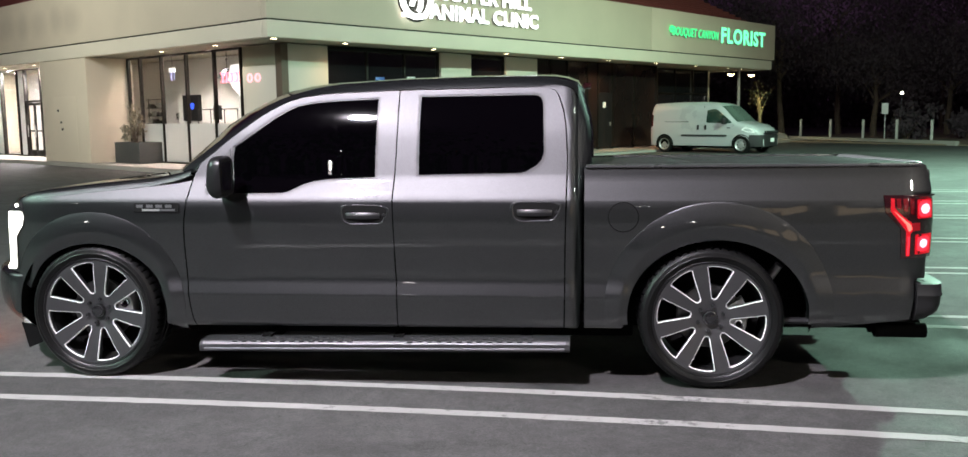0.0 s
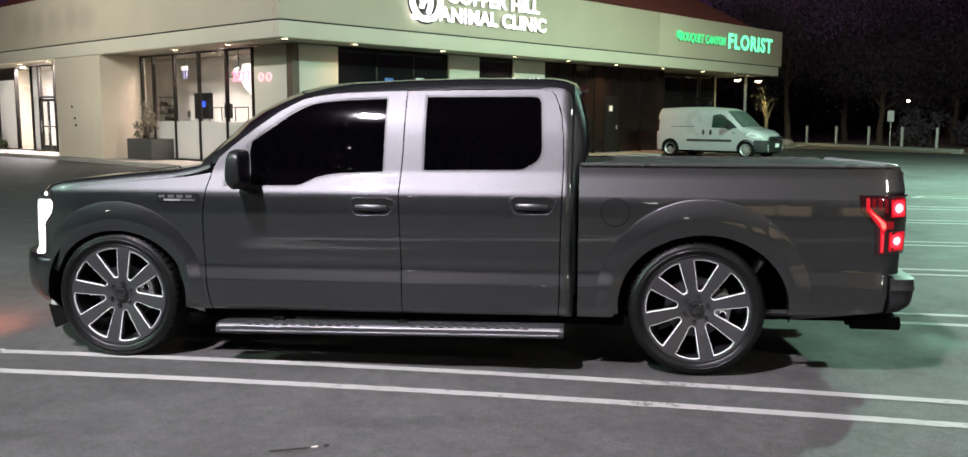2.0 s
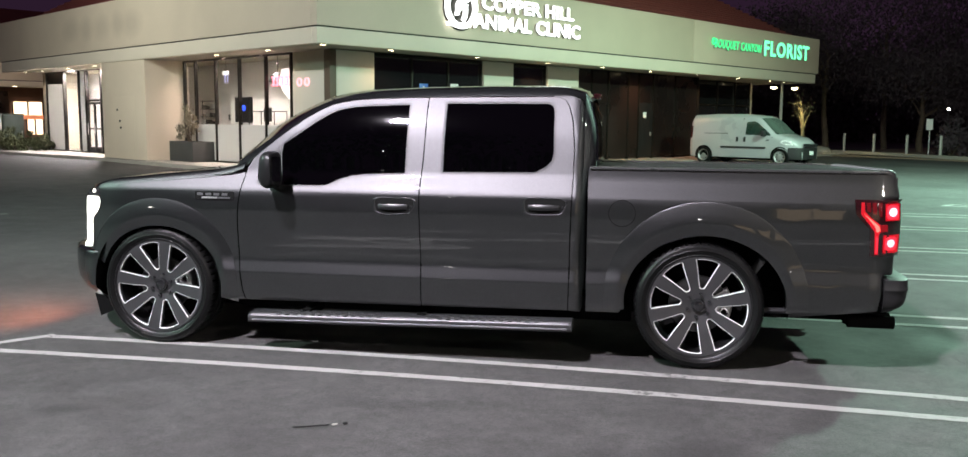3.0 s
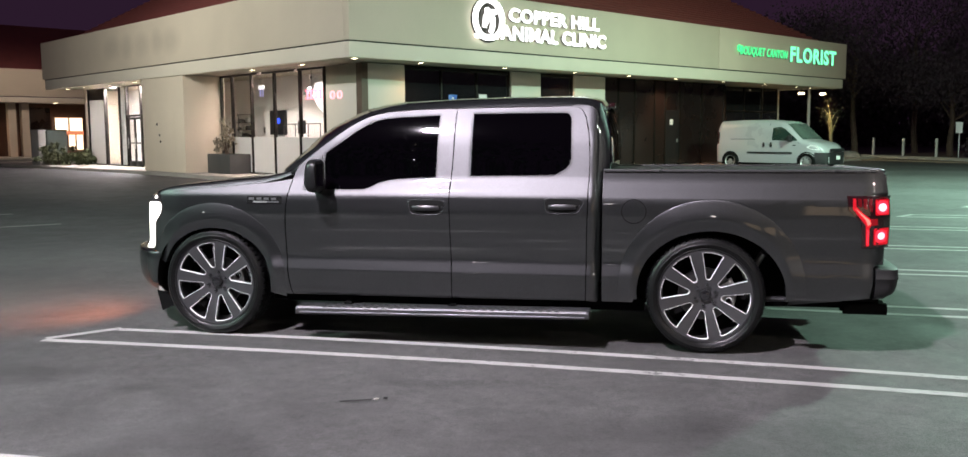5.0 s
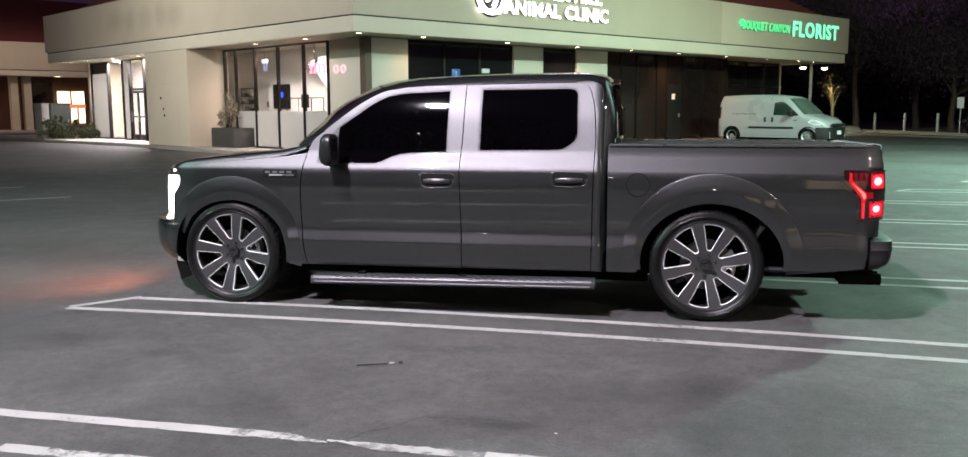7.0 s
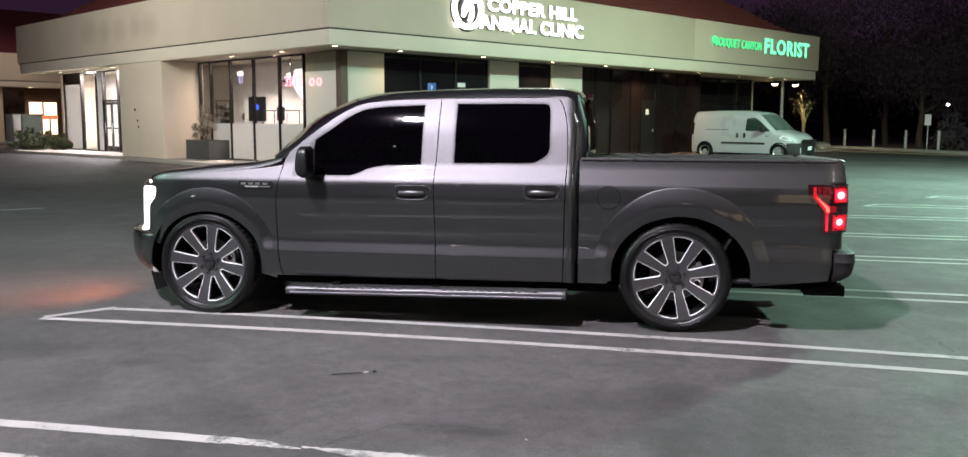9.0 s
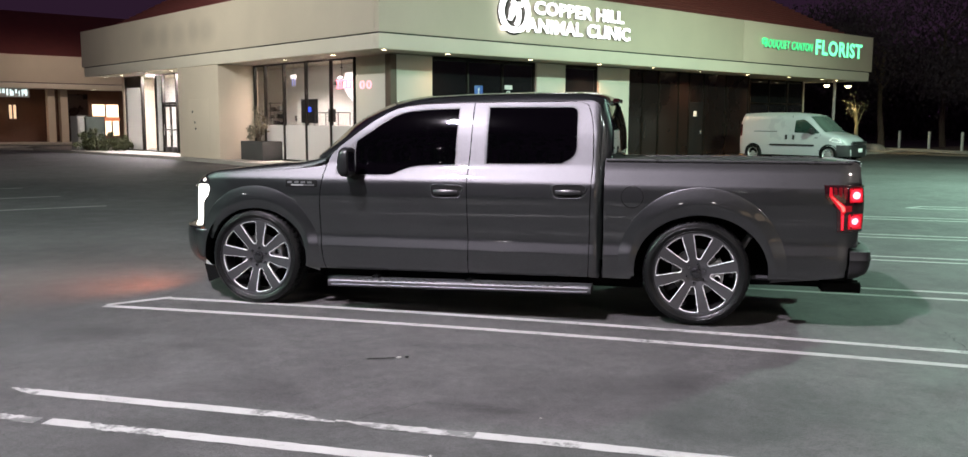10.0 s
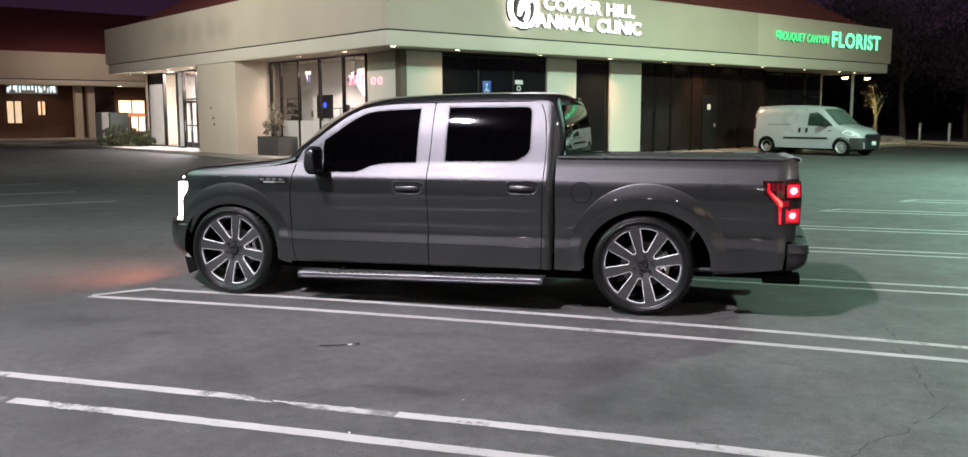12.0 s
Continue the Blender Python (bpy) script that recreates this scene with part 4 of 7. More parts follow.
plate = thing("wall_plate", "small grey wall plate with two switches", "switch", BLD @ Matrix.Translation((RW - 0.03, 10.2, 1.5)))
part("plate_body", box(0, 0.03, 0, 0.16, 0, 0.24, 0.005), STEEL, plate)
for z in (0.05, 0.14):
    part("plate_switch", box(-0.012, 0, 0.04, 0.12, z, z + 0.06, 0.003), METAL_DARK, plate)
desk = thing("reception_desk", "pale reception counter with a thin metal guard", "counter", BLD @ Matrix.Translation((RW - 0.75, 5.9, 0.16)))
part("counter_body", box(0.0, 0.5, 0.0, 2.5, 0.0, 1.12, 0.02), ROOM, desk)
part("counter_top", box(-0.04, 0.55, -0.04, 2.54, 1.121, 1.16, 0.008), DARK_PANEL, desk)
for v in (0.1, 0.85, 1.65, 2.4):
    part("guard_post", rod((0.35, v, 1.16), (0.35, v, 1.66), 0.016, n=8), METAL_DARK, desk)
part("guard_rail", rod((0.35, 0.1, 1.66), (0.35, 2.4, 1.66), 0.016, n=8), METAL_DARK, desk)
mon = thing("desk_monitor", "dark flat monitor on the reception counter", "monitor", BLD @ Matrix.Translation((RW - 0.55, 6.9, 1.32)))
part("monitor_screen", box(-0.02, 0.02, -0.22, 0.22, 0.16, 0.62, 0.008), METAL_DARK, mon)
part("monitor_foot", box(-0.1, 0.1, -0.12, 0.12, 0.0, 0.015), METAL_DARK, mon)
part("monitor_neck", rod((0, 0, 0.01), (0, 0, 0.2), 0.02, n=8), METAL_DARK, mon)
pend = thing("pendant_lamp", "dark dome pendant lamp hanging on a cord", "lamp", BLD @ Matrix.Translation((2.2, 5.25, 0)))
part("cord", rod((0, 0, 2.95), (0, 0, SOF + 0.02), 0.012, n=6), METAL_DARK, pend)
part("shade", revolve([(0.03, 3.02), (0.10, 3.0), (0.22, 2.90), (0.29, 2.72), (0.285, 2.72), (0.2, 2.87), (0.03, 2.97)], 20, axis_y=False), METAL_DARK, pend)
part("cord_ball", revolve([(0.0, 3.33), (0.05, 3.29), (0.0, 3.24)], 12, axis_y=False), METAL_DARK, pend)
neon = thing("window_neon", "glowing red and pink neon window sign, plain strokes", "sign", BLD @ Matrix.Translation((1.62, 0, 0)))


def strokes(u, va, vb, z0, z1, r=0.02):
    bm = bmesh.new()
    for p_, q_ in (((va, z0), (va, z1)), ((va, z1), (vb, z1)), ((vb, z0), (va, z0))):
        rod((u, p_[0], p_[1]), (u, q_[0], q_[1]), r, n=6, bm=bm)
    return bm


for va, vb in ((4.38, 4.5), (4.58, 4.66), (4.1, 4.28), (3.84, 4.0), (3.58, 3.74)):
    part("neon_tube", strokes(0.0, va, vb, 2.58, 2.82, 0.03), SIGN_RED, neon, "plain glowing red stroke")
for cv in (2.55, 2.92):
    part("neon_tube", revolve([(0.085, -0.02), (0.125, -0.02), (0.125, 0.02), (0.085, 0.02), (0.085, -0.02)], 20), SIGN_PINK, neon, "plain glowing pink ring").matrix_basis = pose(-0.20, cv, 2.63, 0, 0, 90)
lit = thing("poster_light_box", "bright backlit poster panel inside the shop window", "light box", BLD @ Matrix.Translation((1.75, 3.45, 0)))
part("light_box_panel", prism([(-0.02, 3.10), (0.90, 3.06), (1.05, 2.66), (0.80, 2.38), (0.30, 2.02), (-0.02, 2.2)], lambda a, b, d: (d, a, b), 0.05), BACKLIT, lit)
tag = thing("hung_sign", "small lit blue-white sign hung in the shop window", "sign", BLD @ Matrix.Translation((1.66, 7.3, 0)))
part("sign_tile", box(0, 0.03, 0.0, 0.36, 2.98, 3.10, 0.005), BACKLIT, tag)
part("sign_stem", box(0, 0.03, 0.06, 0.10, 2.72, 2.98, 0.005), SIGN_VIOLET, tag)
part("sign_stem", box(0, 0.03, 0.22, 0.27, 2.72, 2.98, 0.005), SIGN_VIOLET, tag)
part("sign_cord", rod((0.015, 0.18, 3.1), (0.015, 0.18, SOF + 0.02), 0.006, n=5), METAL_DARK, tag)

# planter beside the pillar
ob = thing("planter", "square dark grey planter box on the walkway", "planter", BLD @ Matrix.Translation((0.68, 7.93, 0.15)))
bm = bmesh.new()
for (x0, x1, y0, y1) in ((0, 0.8, 0, 0.06), (0, 0.8, 1.54, 1.6), (0, 0.06, 0.06, 1.54), (0.74, 0.8, 0.06, 1.54)):
    box(x0, x1, y0, y1, 0, 0.66, 0.006, bm)
part("planter_wall", bm, PLANTER, ob)
part("planter_soil", box(0.06, 0.74, 0.06, 1.54, 0.02, 0.58), SOIL, ob, "dry soil")


def leaf_cloud(n, centre, spread, size, seed, bm=None, gap=0.25):
    """Many small bent leaves in uneven clumps."""
    rnd = random.Random(seed)
    clumps = [(Vector((rnd.gauss(0, 0.5) * spread[0], rnd.gauss(0, 0.5) * spread[1], rnd.gauss(0, 0.5) * spread[2])) + Vector(centre), rnd.uniform(0.25, 0.6)) for _ in range(max(6, n // 60))]
    verts, faces = [], []
    for _ in range(n):
        c, r = rnd.choice(clumps)
        p = c + Vector((rnd.gauss(0, 1) * spread[0], rnd.gauss(0, 1) * spread[1], rnd.gauss(0, 1) * spread[2])) * r * 0.38
        rot = Euler((rnd.uniform(0, 6.3), rnd.uniform(0, 6.3), rnd.uniform(0, 6.3))).to_matrix()
        s = size * rnd.uniform(0.6, 1.4)
        k0 = len(verts)
        for q in ((-0.5, 0, 0), (0, -0.22, 0.06), (0.5, 0, 0), (0, 0.22, 0.06)):
            verts.append(p + rot @ (Vector(q) * s))
        faces.append((k0, k0 + 1, k0 + 2, k0 + 3))
    me = bpy.data.meshes.new("leaves")
    me.from_pydata([tuple(v) for v in verts], [], faces)
    return me


def plant(name, label, m, n, spread, size, material, stems, seed, category="plant", height=1.0):
    ob = thing(name, label, category, m)
    rnd = random.Random(seed)
    bm = bmesh.new()
    for _ in range(stems):
        a = rnd.uniform(0, 6.3)
        rod((rnd.uniform(-0.04, 0.04), rnd.uniform(-0.04, 0.04), 0), (spread[0] * math.cos(a) * 0.6, spread[1] * math.sin(a) * 0.6, height * rnd.uniform(0.6, 1.0)), 0.014, 0.004, n=5, bm=bm)
    part("stems", bm, BARK, ob)
    me = leaf_cloud(n, (0, 0, height * 0.6), spread, size, seed)
    me.materials.append(material)
    part("foliage", me, material, ob)["kind"] = "stuff"
    return ob


plant("planter_shrub", "dry sparse shrub growing in the grey planter", BLD @ Matrix.Translation((1.05, 8.85, 0.7)), 700, (0.28, 0.38, 0.42), 0.11, LEAF_DRY, 16, 5, height=0.95)


def tree(name, label, m, height, crown, leaves, size, seed, material, trunk_r=0.16, bark=BARK):
    """A tapered trunk with forking limbs and a crown of loose leaves."""
    rnd = random.Random(seed)
    ob = thing(name, label, "tree", m)
    bm = bmesh.new()
    p = Vector((0, 0, 0))
    tips = []
    r = trunk_r
    for i in range(5):
        q = p + Vector((rnd.uniform(-0.12, 0.12), rnd.uniform(-0.12, 0.12), 1)) * height * 0.13
        rod(p, q, r, r * 0.85, n=8, bm=bm)
        p, r = q, r * 0.85
        if i > 1:
            for _ in range(3):
                a = rnd.uniform(0, 6.3)
                tip = p + Vector((math.cos(a) * crown * rnd.uniform(0.4, 0.9), math.sin(a) * crown * rnd.uniform(0.4, 0.9), height * rnd.uniform(0.12, 0.35)))
                mid = (p + tip) / 2 + Vector((0, 0, height * 0.03))
                rod(p, mid, r * 0.5, r * 0.3, n=6, bm=bm)
                rod(mid, tip, r * 0.3, r * 0.08, n=5, bm=bm)
                tips.append(tip)
    part("trunk", bm, bark, ob)
    n = leaves // len(tips)
    verts, faces = [], []
    for t in tips:
        for _ in range(n):
            c = t + Vector((rnd.gauss(0, 0.30) * crown, rnd.gauss(0, 0.30) * crown, rnd.gauss(0, 0.2) * crown))
            rot = Euler((rnd.uniform(0, 6.3), rnd.uniform(0, 6.3), rnd.uniform(0, 6.3))).to_matrix()
            s = size * rnd.uniform(0.5, 1.5)
            k0 = len(verts)
            verts += [tuple(c + rot @ (Vector(q) * s)) for q in ((-0.5, 0, 0), (0, -0.25, 0.08), (0.5, 0, 0), (0, 0.25, 0.08))]
            faces.append((k0, k0 + 1, k0 + 2, k0 + 3))
    me = bpy.data.meshes.new("leaves")
    me.from_pydata(verts, [], faces)
    me.materials.append(material)
    part("crown", me, material, ob)["kind"] = "stuff"
    return ob


tree("small_tree", "small sparse tree with pale bark beside the shops", BLD @ Matrix.Translation((30.4, 1.4, 0.1)), 2.9, 0.50, 170, 0.12, 11, LEAF_YELLOW, 0.13, BARK_PALE)
rnd = random.Random(4)
for i, (x, y, hh, cr) in enumerate(((12.5, 49, 8.5, 4.0), (17, 54, 11, 5.0), (17, 47, 5.0, 2.6), (22, 50, 6.5, 3.2), (28, 48, 5.0, 2.8), (33, 52, 7.0, 3.6), (40, 50, 6.0, 3.2), (26, 62, 11, 5), (40, 64, 11, 5), (52, 56, 9, 4.5))):
    tree("tree", "dark leafy tree standing beyond the lot at night", pose(x, y, 0, 0, 0, rnd.uniform(0, 360)), hh, cr, 12000, 0.15, 20 + i, LEAF, 0.2)
for i, (x, y) in enumerate(((16.5, 40.5), (19.8, 41.5), (23.5, 40.5), (27.5, 41.5), (31.5, 40))):
    plant("bush", "dark rounded bush beyond the low fence", pose(x, y, 0.05), 1100, (1.1, 1.0, 0.8), 0.26, LEAF, 10, 60 + i, "bush", 1.3)

for i, (x, y, hh, cr) in enumerate(((-10.5, -13.5, 13, 3.6), (-5.5, -17.5, 15, 4.2), (1.0, -20.5, 14, 4.0), (6.5, -16.5, 13, 3.6))):
    tree("lot_tree", "tall leafy tree on the parking lot across from the shops", pose(x, y, -0.04, 0, 0, 70 * i), hh, cr, 6000, 0.24, 120 + i, LEAF_LOT, 0.22)

me = leaf_cloud(16000, (30, 0, 1.5), (42, 2, 1.9), 0.5, 92)
me.materials.append(LEAF)
solo("far_undergrowth", me, LEAF, "dark low growth under the distant trees", "woods", pose(0, 80, 0), kind="stuff")
me = leaf_cloud(42000, (30, 0, 4.5), (42, 3, 4.2), 0.6, 91)
me.materials.append(LEAF)
solo("far_woods", me, LEAF, "dark mass of distant trees beyond the verge", "woods", pose(0, 82, 0), kind="stuff")

# verge with kerb, bollard posts and a small sign beyond the lot
bm = bmesh.new()
verge = [(29.5, -0.6), (35.0, 2.0), (60, 2.0), (60, -32), (19.6, -26.0), (26.8, -10.2)]
prism(verge, lambda a, b, d: (a, b, 0.10 - d), 0.14, bm)
solo("verge", bm, GRAVEL, "raised dirt verge behind a pale kerb", "verge", BLD, kind="structure")
bm = bmesh.new()
pts = [(33.0, 0.9), (31.6, -1.8), (30.2, -4.0), (28.9, -6.0), (27.2, -8.6)]
for p, q in zip(pts, pts[1:]):
    d = (Vector(q) - Vector(p)).normalized()
    nrm = Vector((-d.y, d.x)) * 0.1
    prism([tuple(Vector(p) + nrm), tuple(Vector(q) + nrm), tuple(Vector(q) - nrm), tuple(Vector(p) - nrm)], lambda a, b, dd: (a, b, 0.24 - dd), 0.26, bm)
solo("kerb", bm, CONCRETE, "pale concrete kerb along the verge", "kerb", BLD, kind="structure")
post = thing("bollard_post", "short white-painted wooden post on the verge", "post", BLD @ Matrix.Translation((33.35, 0.48, 0.1)), group="verge posts")
part("post_shaft", box(-0.05, 0.05, -0.05, 0.05, 0, 0.98, 0.010), WHITE_PAINT, post)
part("post_cap", box(-0.056, 0.056, -0.056, 0.056, 0.98, 1.01, 0.010), WHITE_PAINT, post)
for u, v in ((31.8, -1.66), (30.46, -3.71), (29.27, -5.59), (28.2, -7.35), (27.1, -9.2), (26.0, -11.1)):
    copy_thing(post, BLD @ Matrix.Translation((u, v, 0.1)))
ob = thing("verge_sign", "small white sign plate on a thin steel post", "sign", BLD @ pose(30.7, -4.6, 0.1, 0, 0, -100))
part("sign_post", rod((0, 0, 0), (0, 0, 1.75), 0.03, n=8), STEEL, ob)
part("sign_plate", box(-0.16, 0.16, -0.05, -0.03, 1.25, 1.75, 0.006), SIGN_PANEL_WHITE, ob)
bm = bmesh.new()
for i in range(9):
    bmesh.ops.create_icosphere(bm, subdivisions=2, radius=0.34, matrix=Matrix.Translation((random.uniform(-1.1, 1.1), random.uniform(-0.3, 0.3), 0.05)) @ Matrix.Diagonal((1.3, 1, 0.8, 1)))
for vert in bm.verts:
    vert.co += Vector((1, 1, 0.6)) * 0.12 * noise.noise(vert.co * 4)
solo("dirt_pile", bm, CONCRETE, "low heap of pale rubble at the kerb", "rubble", BLD @ pose(32.6, 1.4, 0.1, 0, 0, 40))
for (x, y, z) in ((-9, -46, 7.0), (5, -52, 7.5), (-26, -40, 8.0), (21, -43, 7.0), (-3, -75, 8.0), (36, -30, 8.0)):
    ob = thing("far_street_lamp", "distant street lamp, a small point of light", "street lamp", pose(x, y, lie(y)))
    part("pole", rod((0, 0, 0), (0, 0, z), 0.08, 0.05, n=8), METAL_DARK, ob)
    part("lamp_head", box(-0.35, 0.35, -0.3, 0.3, z, z + 0.3, 0.05), FAR_LAMP, ob)

ob = thing("globe_lamp", "small white globe lamp on a thin post among the trees", "lamp", pose(17.8, 45.2, 0.05))
part("post", rod((0, 0, 0), (0, 0, 2.28), 0.03, n=8), METAL_DARK, ob)
part("globe", revolve([(0.0, -0.08), (0.06, -0.055), (0.085, 0.0), (0.06, 0.055), (0.0, 0.08)], 14, axis_y=False, centre=(0, 0, 2.36)), LAMP_WHITE, ob, "glowing globe")
# a slim pole with small bright heads across the lot
ob = thing("lot_light_pole", "slim dark pole with small bright lamp heads across the lot", "street lamp", pose(-4.3, -12.0, lie(-12.0)))
part("pole", rod((0, 0, 0), (0, 0, 8.75), 0.06, 0.04, n=10), METAL_DARK, ob)
for dx, dy, z in ((0.0, 0.35, 8.55), (0.30, 0.75, 8.75), (0.38, 0.0, 8.45)):
    part("arm", rod((0, 0, z + 0.03), (dx, dy, z + 0.03), 0.012, n=6), METAL_DARK, ob)
    r = 0.022 if dx == 0 else 0.014
    part("lamp_head", revolve([(0.0, 0.03), (r * 0.9, 0.02), (r, 0.0), (r * 0.5, -r), (0.0, -r)], 12, axis_y=False, centre=(dx, dy, z)), FAR_LAMP, ob, "small glowing lamp head")

# parking signs by the walkway
ob = thing("accessible_parking_sign", "blue accessible parking sign on a thin steel post", "sign", BLD @ Matrix.Translation((2.72, -0.85, 0.0)))
part("sign_post", rod((0.13, 0.05, 0), (0.13, 0.05, 2.5), 0.025, n=8), STEEL, ob)
part("sign_plate", box(0.0, 0.3, 0.0, 0.02, 2.05, 2.55, 0.004), SIGN_PANEL_BLUE, ob, "blue plate")
bm = box(0.04, 0.26, -0.006, -0.002, 2.08, 2.12)
rod((0.14, -0.004, 2.42), (0.14, -0.004, 2.48), 0.03, n=10, bm=bm)
box(0.12, 0.15, -0.006, -0.002, 2.28, 2.42, 0, bm)
box(0.12, 0.22, -0.006, -0.002, 2.26, 2.29, 0, bm)
bm = revolve([(0.055, -0.006), (0.075, -0.006), (0.075, -0.002), (0.055, -0.002), (0.055, -0.006)], 20, bm=bm, centre=(0.14, 0, 2.26))
part("sign_mark", bm, SIGN_PANEL_WHITE, ob, "white wheelchair mark drawn as plain strokes", smooth=False)
ob = thing("window_notice", "small white plate with a round mark on the dark window", "sign", BLD @ Matrix.Translation((6.1, V + 0.02, 0)))
part("notice_plate", box(0, 0.34, 0.0, 0.02, 2.58, 2.72, 0.004), SIGN_PANEL_WHITE, ob)
part("notice_mark", revolve([(0.06, 0.0), (0.09, 0.0), (0.09, 0.02), (0.06, 0.02), (0.06, 0.0)], 18, centre=(0.17, 0, 2.45)), SIGN_PANEL_WHITE, ob)

# utility cabinet and hedge at the walkway's end
# the cabinet's lit and shaded faces are put in as two coloured boxes
for u, wide, body_m, lab in ((-0.70, 0.32, CABINET_PALE, "pale box for the lit face of the utility cabinet"), (-0.34, 0.86, UTILITY_GREEN, "dark green box for the shaded face of the utility cabinet")):
    ob = thing("utility_cabinet", lab, "utility box", BLD @ Matrix.Translation((u, 22.6, 0.03)))
    part("cabinet_body", box(0, wide, 0, 1.0, 0.1, 1.62, 0.03), body_m, ob)
    part("cabinet_base", box(-0.02, wide + 0.02, -0.1, 1.1, 0, 0.1, 0.01), CONCRETE, ob)
    part("cabinet_door", box(0.05, wide - 0.05, -0.02, 0, 0.2, 1.5, 0.006), body_m, ob)
    part("cabinet_lid", box(-0.015, wide + 0.015, -0.03, 1.03, 1.62, 1.68, 0.015), body_m, ob)
    part("cabinet_latch", box(wide - 0.12, wide - 0.09, -0.035, -0.02, 0.8, 0.95, 0.004), STEEL, ob)
for i in range(5):
    plant("hedge_bush", "low green bush beside the utility cabinet", BLD @ Matrix.Translation((-0.4 + 0.36 * i, 22.2 - 0.12 * i, 0.1)), 650, (0.45, 0.45, 0.33), 0.16, LEAF_HEDGE, 8, 80 + i, "bush", 0.6)

# ---- the far wing of the mall ----
wing = thing("far_shop_wing", "far cream shop wing with dark arcade and tiled roof", "building", BLD @ Matrix.Translation((0, 39, 0)))
part("fascia", box(-30, 30, 0, 0.4, 3.78, 5.42, 0.02), STUCCO, wing)
part("fascia_band", box(-30, 30, 0.05, 0.42, 3.42, 3.74, 0.02), STUCCO_BAND, wing)
part("soffit", box(-30, 30, 0.42, 5, 3.46, 3.55), SOFFIT, wing)
part("wall", box(-30, 30, 3.0, 3.2, 0, 3.46), ARCADE_BROWN, wing, "brown shopfront wall")
part("dark_doorway", box(4.6, 6.2, 2.95, 2.995, 0.14, 3.2), DARK_PANEL, wing, "dark glazed doorway")
bm = bmesh.new()
grid([[(-30, 0.5, 5.3), (30, 0.5, 5.3)], [(-30, 6, 8.6), (30, 6, 8.6)]], bm)
part("roof", bm, TILE, wing, "dark red tiled roof")
for u in (-12, -4.5, 3.25, 4.0, 12):
    part("column", box(u - 0.22, u + 0.22, 0.6, 1.05, 0, 3.4, 0.02), STUCCO, wing)
for (u0, u1, z0, z1) in ((-0.45, 0.45, 1.1, 2.45), (1.35, 1.85, 1.6, 2.45), (6.4, 8.2, 1.55, 2.55), (7.2, 8.2, 0.5, 1.5), (-6, -4.8, 0.8, 2.4)):
    win = part("shop_window", box(u0, u1, 2.9, 2.99, z0, z1), WARM_BRIGHT if u0 > 6 else WARM_WINDOW, wing, "bright lit window")
    for w in range(3):
        uu = u0 + (u1 - u0) * w / 2
        part("window_bar", box(uu - 0.04, uu + 0.04, 2.84, 2.9, z0, z1), BRONZE, win)
part("pavement_edge", box(-30, 30, -1.5, 3.0, 0, 0.14, 0.02), CONCRETE, wing)
for u in (-8, -3.5, 1.2, 6.0, 10):
    part("downlight", rod((u, 1.2, 3.44), (u, 1.2, 3.461), 0.14, n=12), LAMP_GLOW, wing, "small glowing downlight")
for u in (-3.5, 1.2, 6.0):
    spot_lamp("arcade_beam", bw(u, 40.2, 3.4), bw(u, 40.8, 0), 90, (1.0, 0.62, 0.42), 150, 0.8, 0.1)
ob = thing("far_shop_sign", "white lit unreadable shop sign under the far arcade", "sign", BLD @ Matrix.Translation((-0.9, 39.3, 2.95)))
part("sign_board", box(-0.05, 2.85, 0.03, 0.12, -0.08, 0.5, 0.01), SIGN_SIDE, ob)
rnd = random.Random(17)
a0 = 0.0
while a0 < 2.7:
    wide = rnd.choice((0.05, 0.07, 0.10))
    part("letter_bar", box(a0, a0 + wide, 0, 0.028, 0.02 + 0.14 * (rnd.random() < 0.3), 0.40 - 0.10 * (rnd.random() < 0.4), 0.008), SIGN_COOL, ob, "plain cool white bar for a letter")
    a0 += wide + rnd.choice((0.035, 0.05, 0.12))
part("window_awning", box(6.4, 8.2, 2.80, 2.89, 1.46, 1.72, 0.02), SIGN_ORANGE, wing, "orange lit strip under the window")
island = [(-4.5, 31.0), (-1.6, 27.4), (-0.6, 27.6), (-0.4, 32.0)]
bm = prism(rounded(island, 0.8), lambda a, b, d: (a, b, 0.15 - d), 0.2)
solo("kerb_island", bm, CONCRETE, "small pale concrete kerb island", "kerb", BLD, kind="structure")

# ---- an unseen shop row, added for warm reflections in the pickup's paint ----
row = thing("shop_row_across", "unseen cream shop row added for warm reflections in the paint", "building", pose(7.0, -37.0, -0.04))
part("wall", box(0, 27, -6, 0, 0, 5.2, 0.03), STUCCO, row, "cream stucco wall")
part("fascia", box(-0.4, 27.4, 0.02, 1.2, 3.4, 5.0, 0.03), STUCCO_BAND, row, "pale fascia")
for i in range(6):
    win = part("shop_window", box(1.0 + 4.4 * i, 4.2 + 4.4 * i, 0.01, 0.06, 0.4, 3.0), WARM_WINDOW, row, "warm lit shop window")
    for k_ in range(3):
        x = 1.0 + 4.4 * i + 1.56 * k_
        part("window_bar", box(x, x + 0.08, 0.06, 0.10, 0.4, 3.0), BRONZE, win)

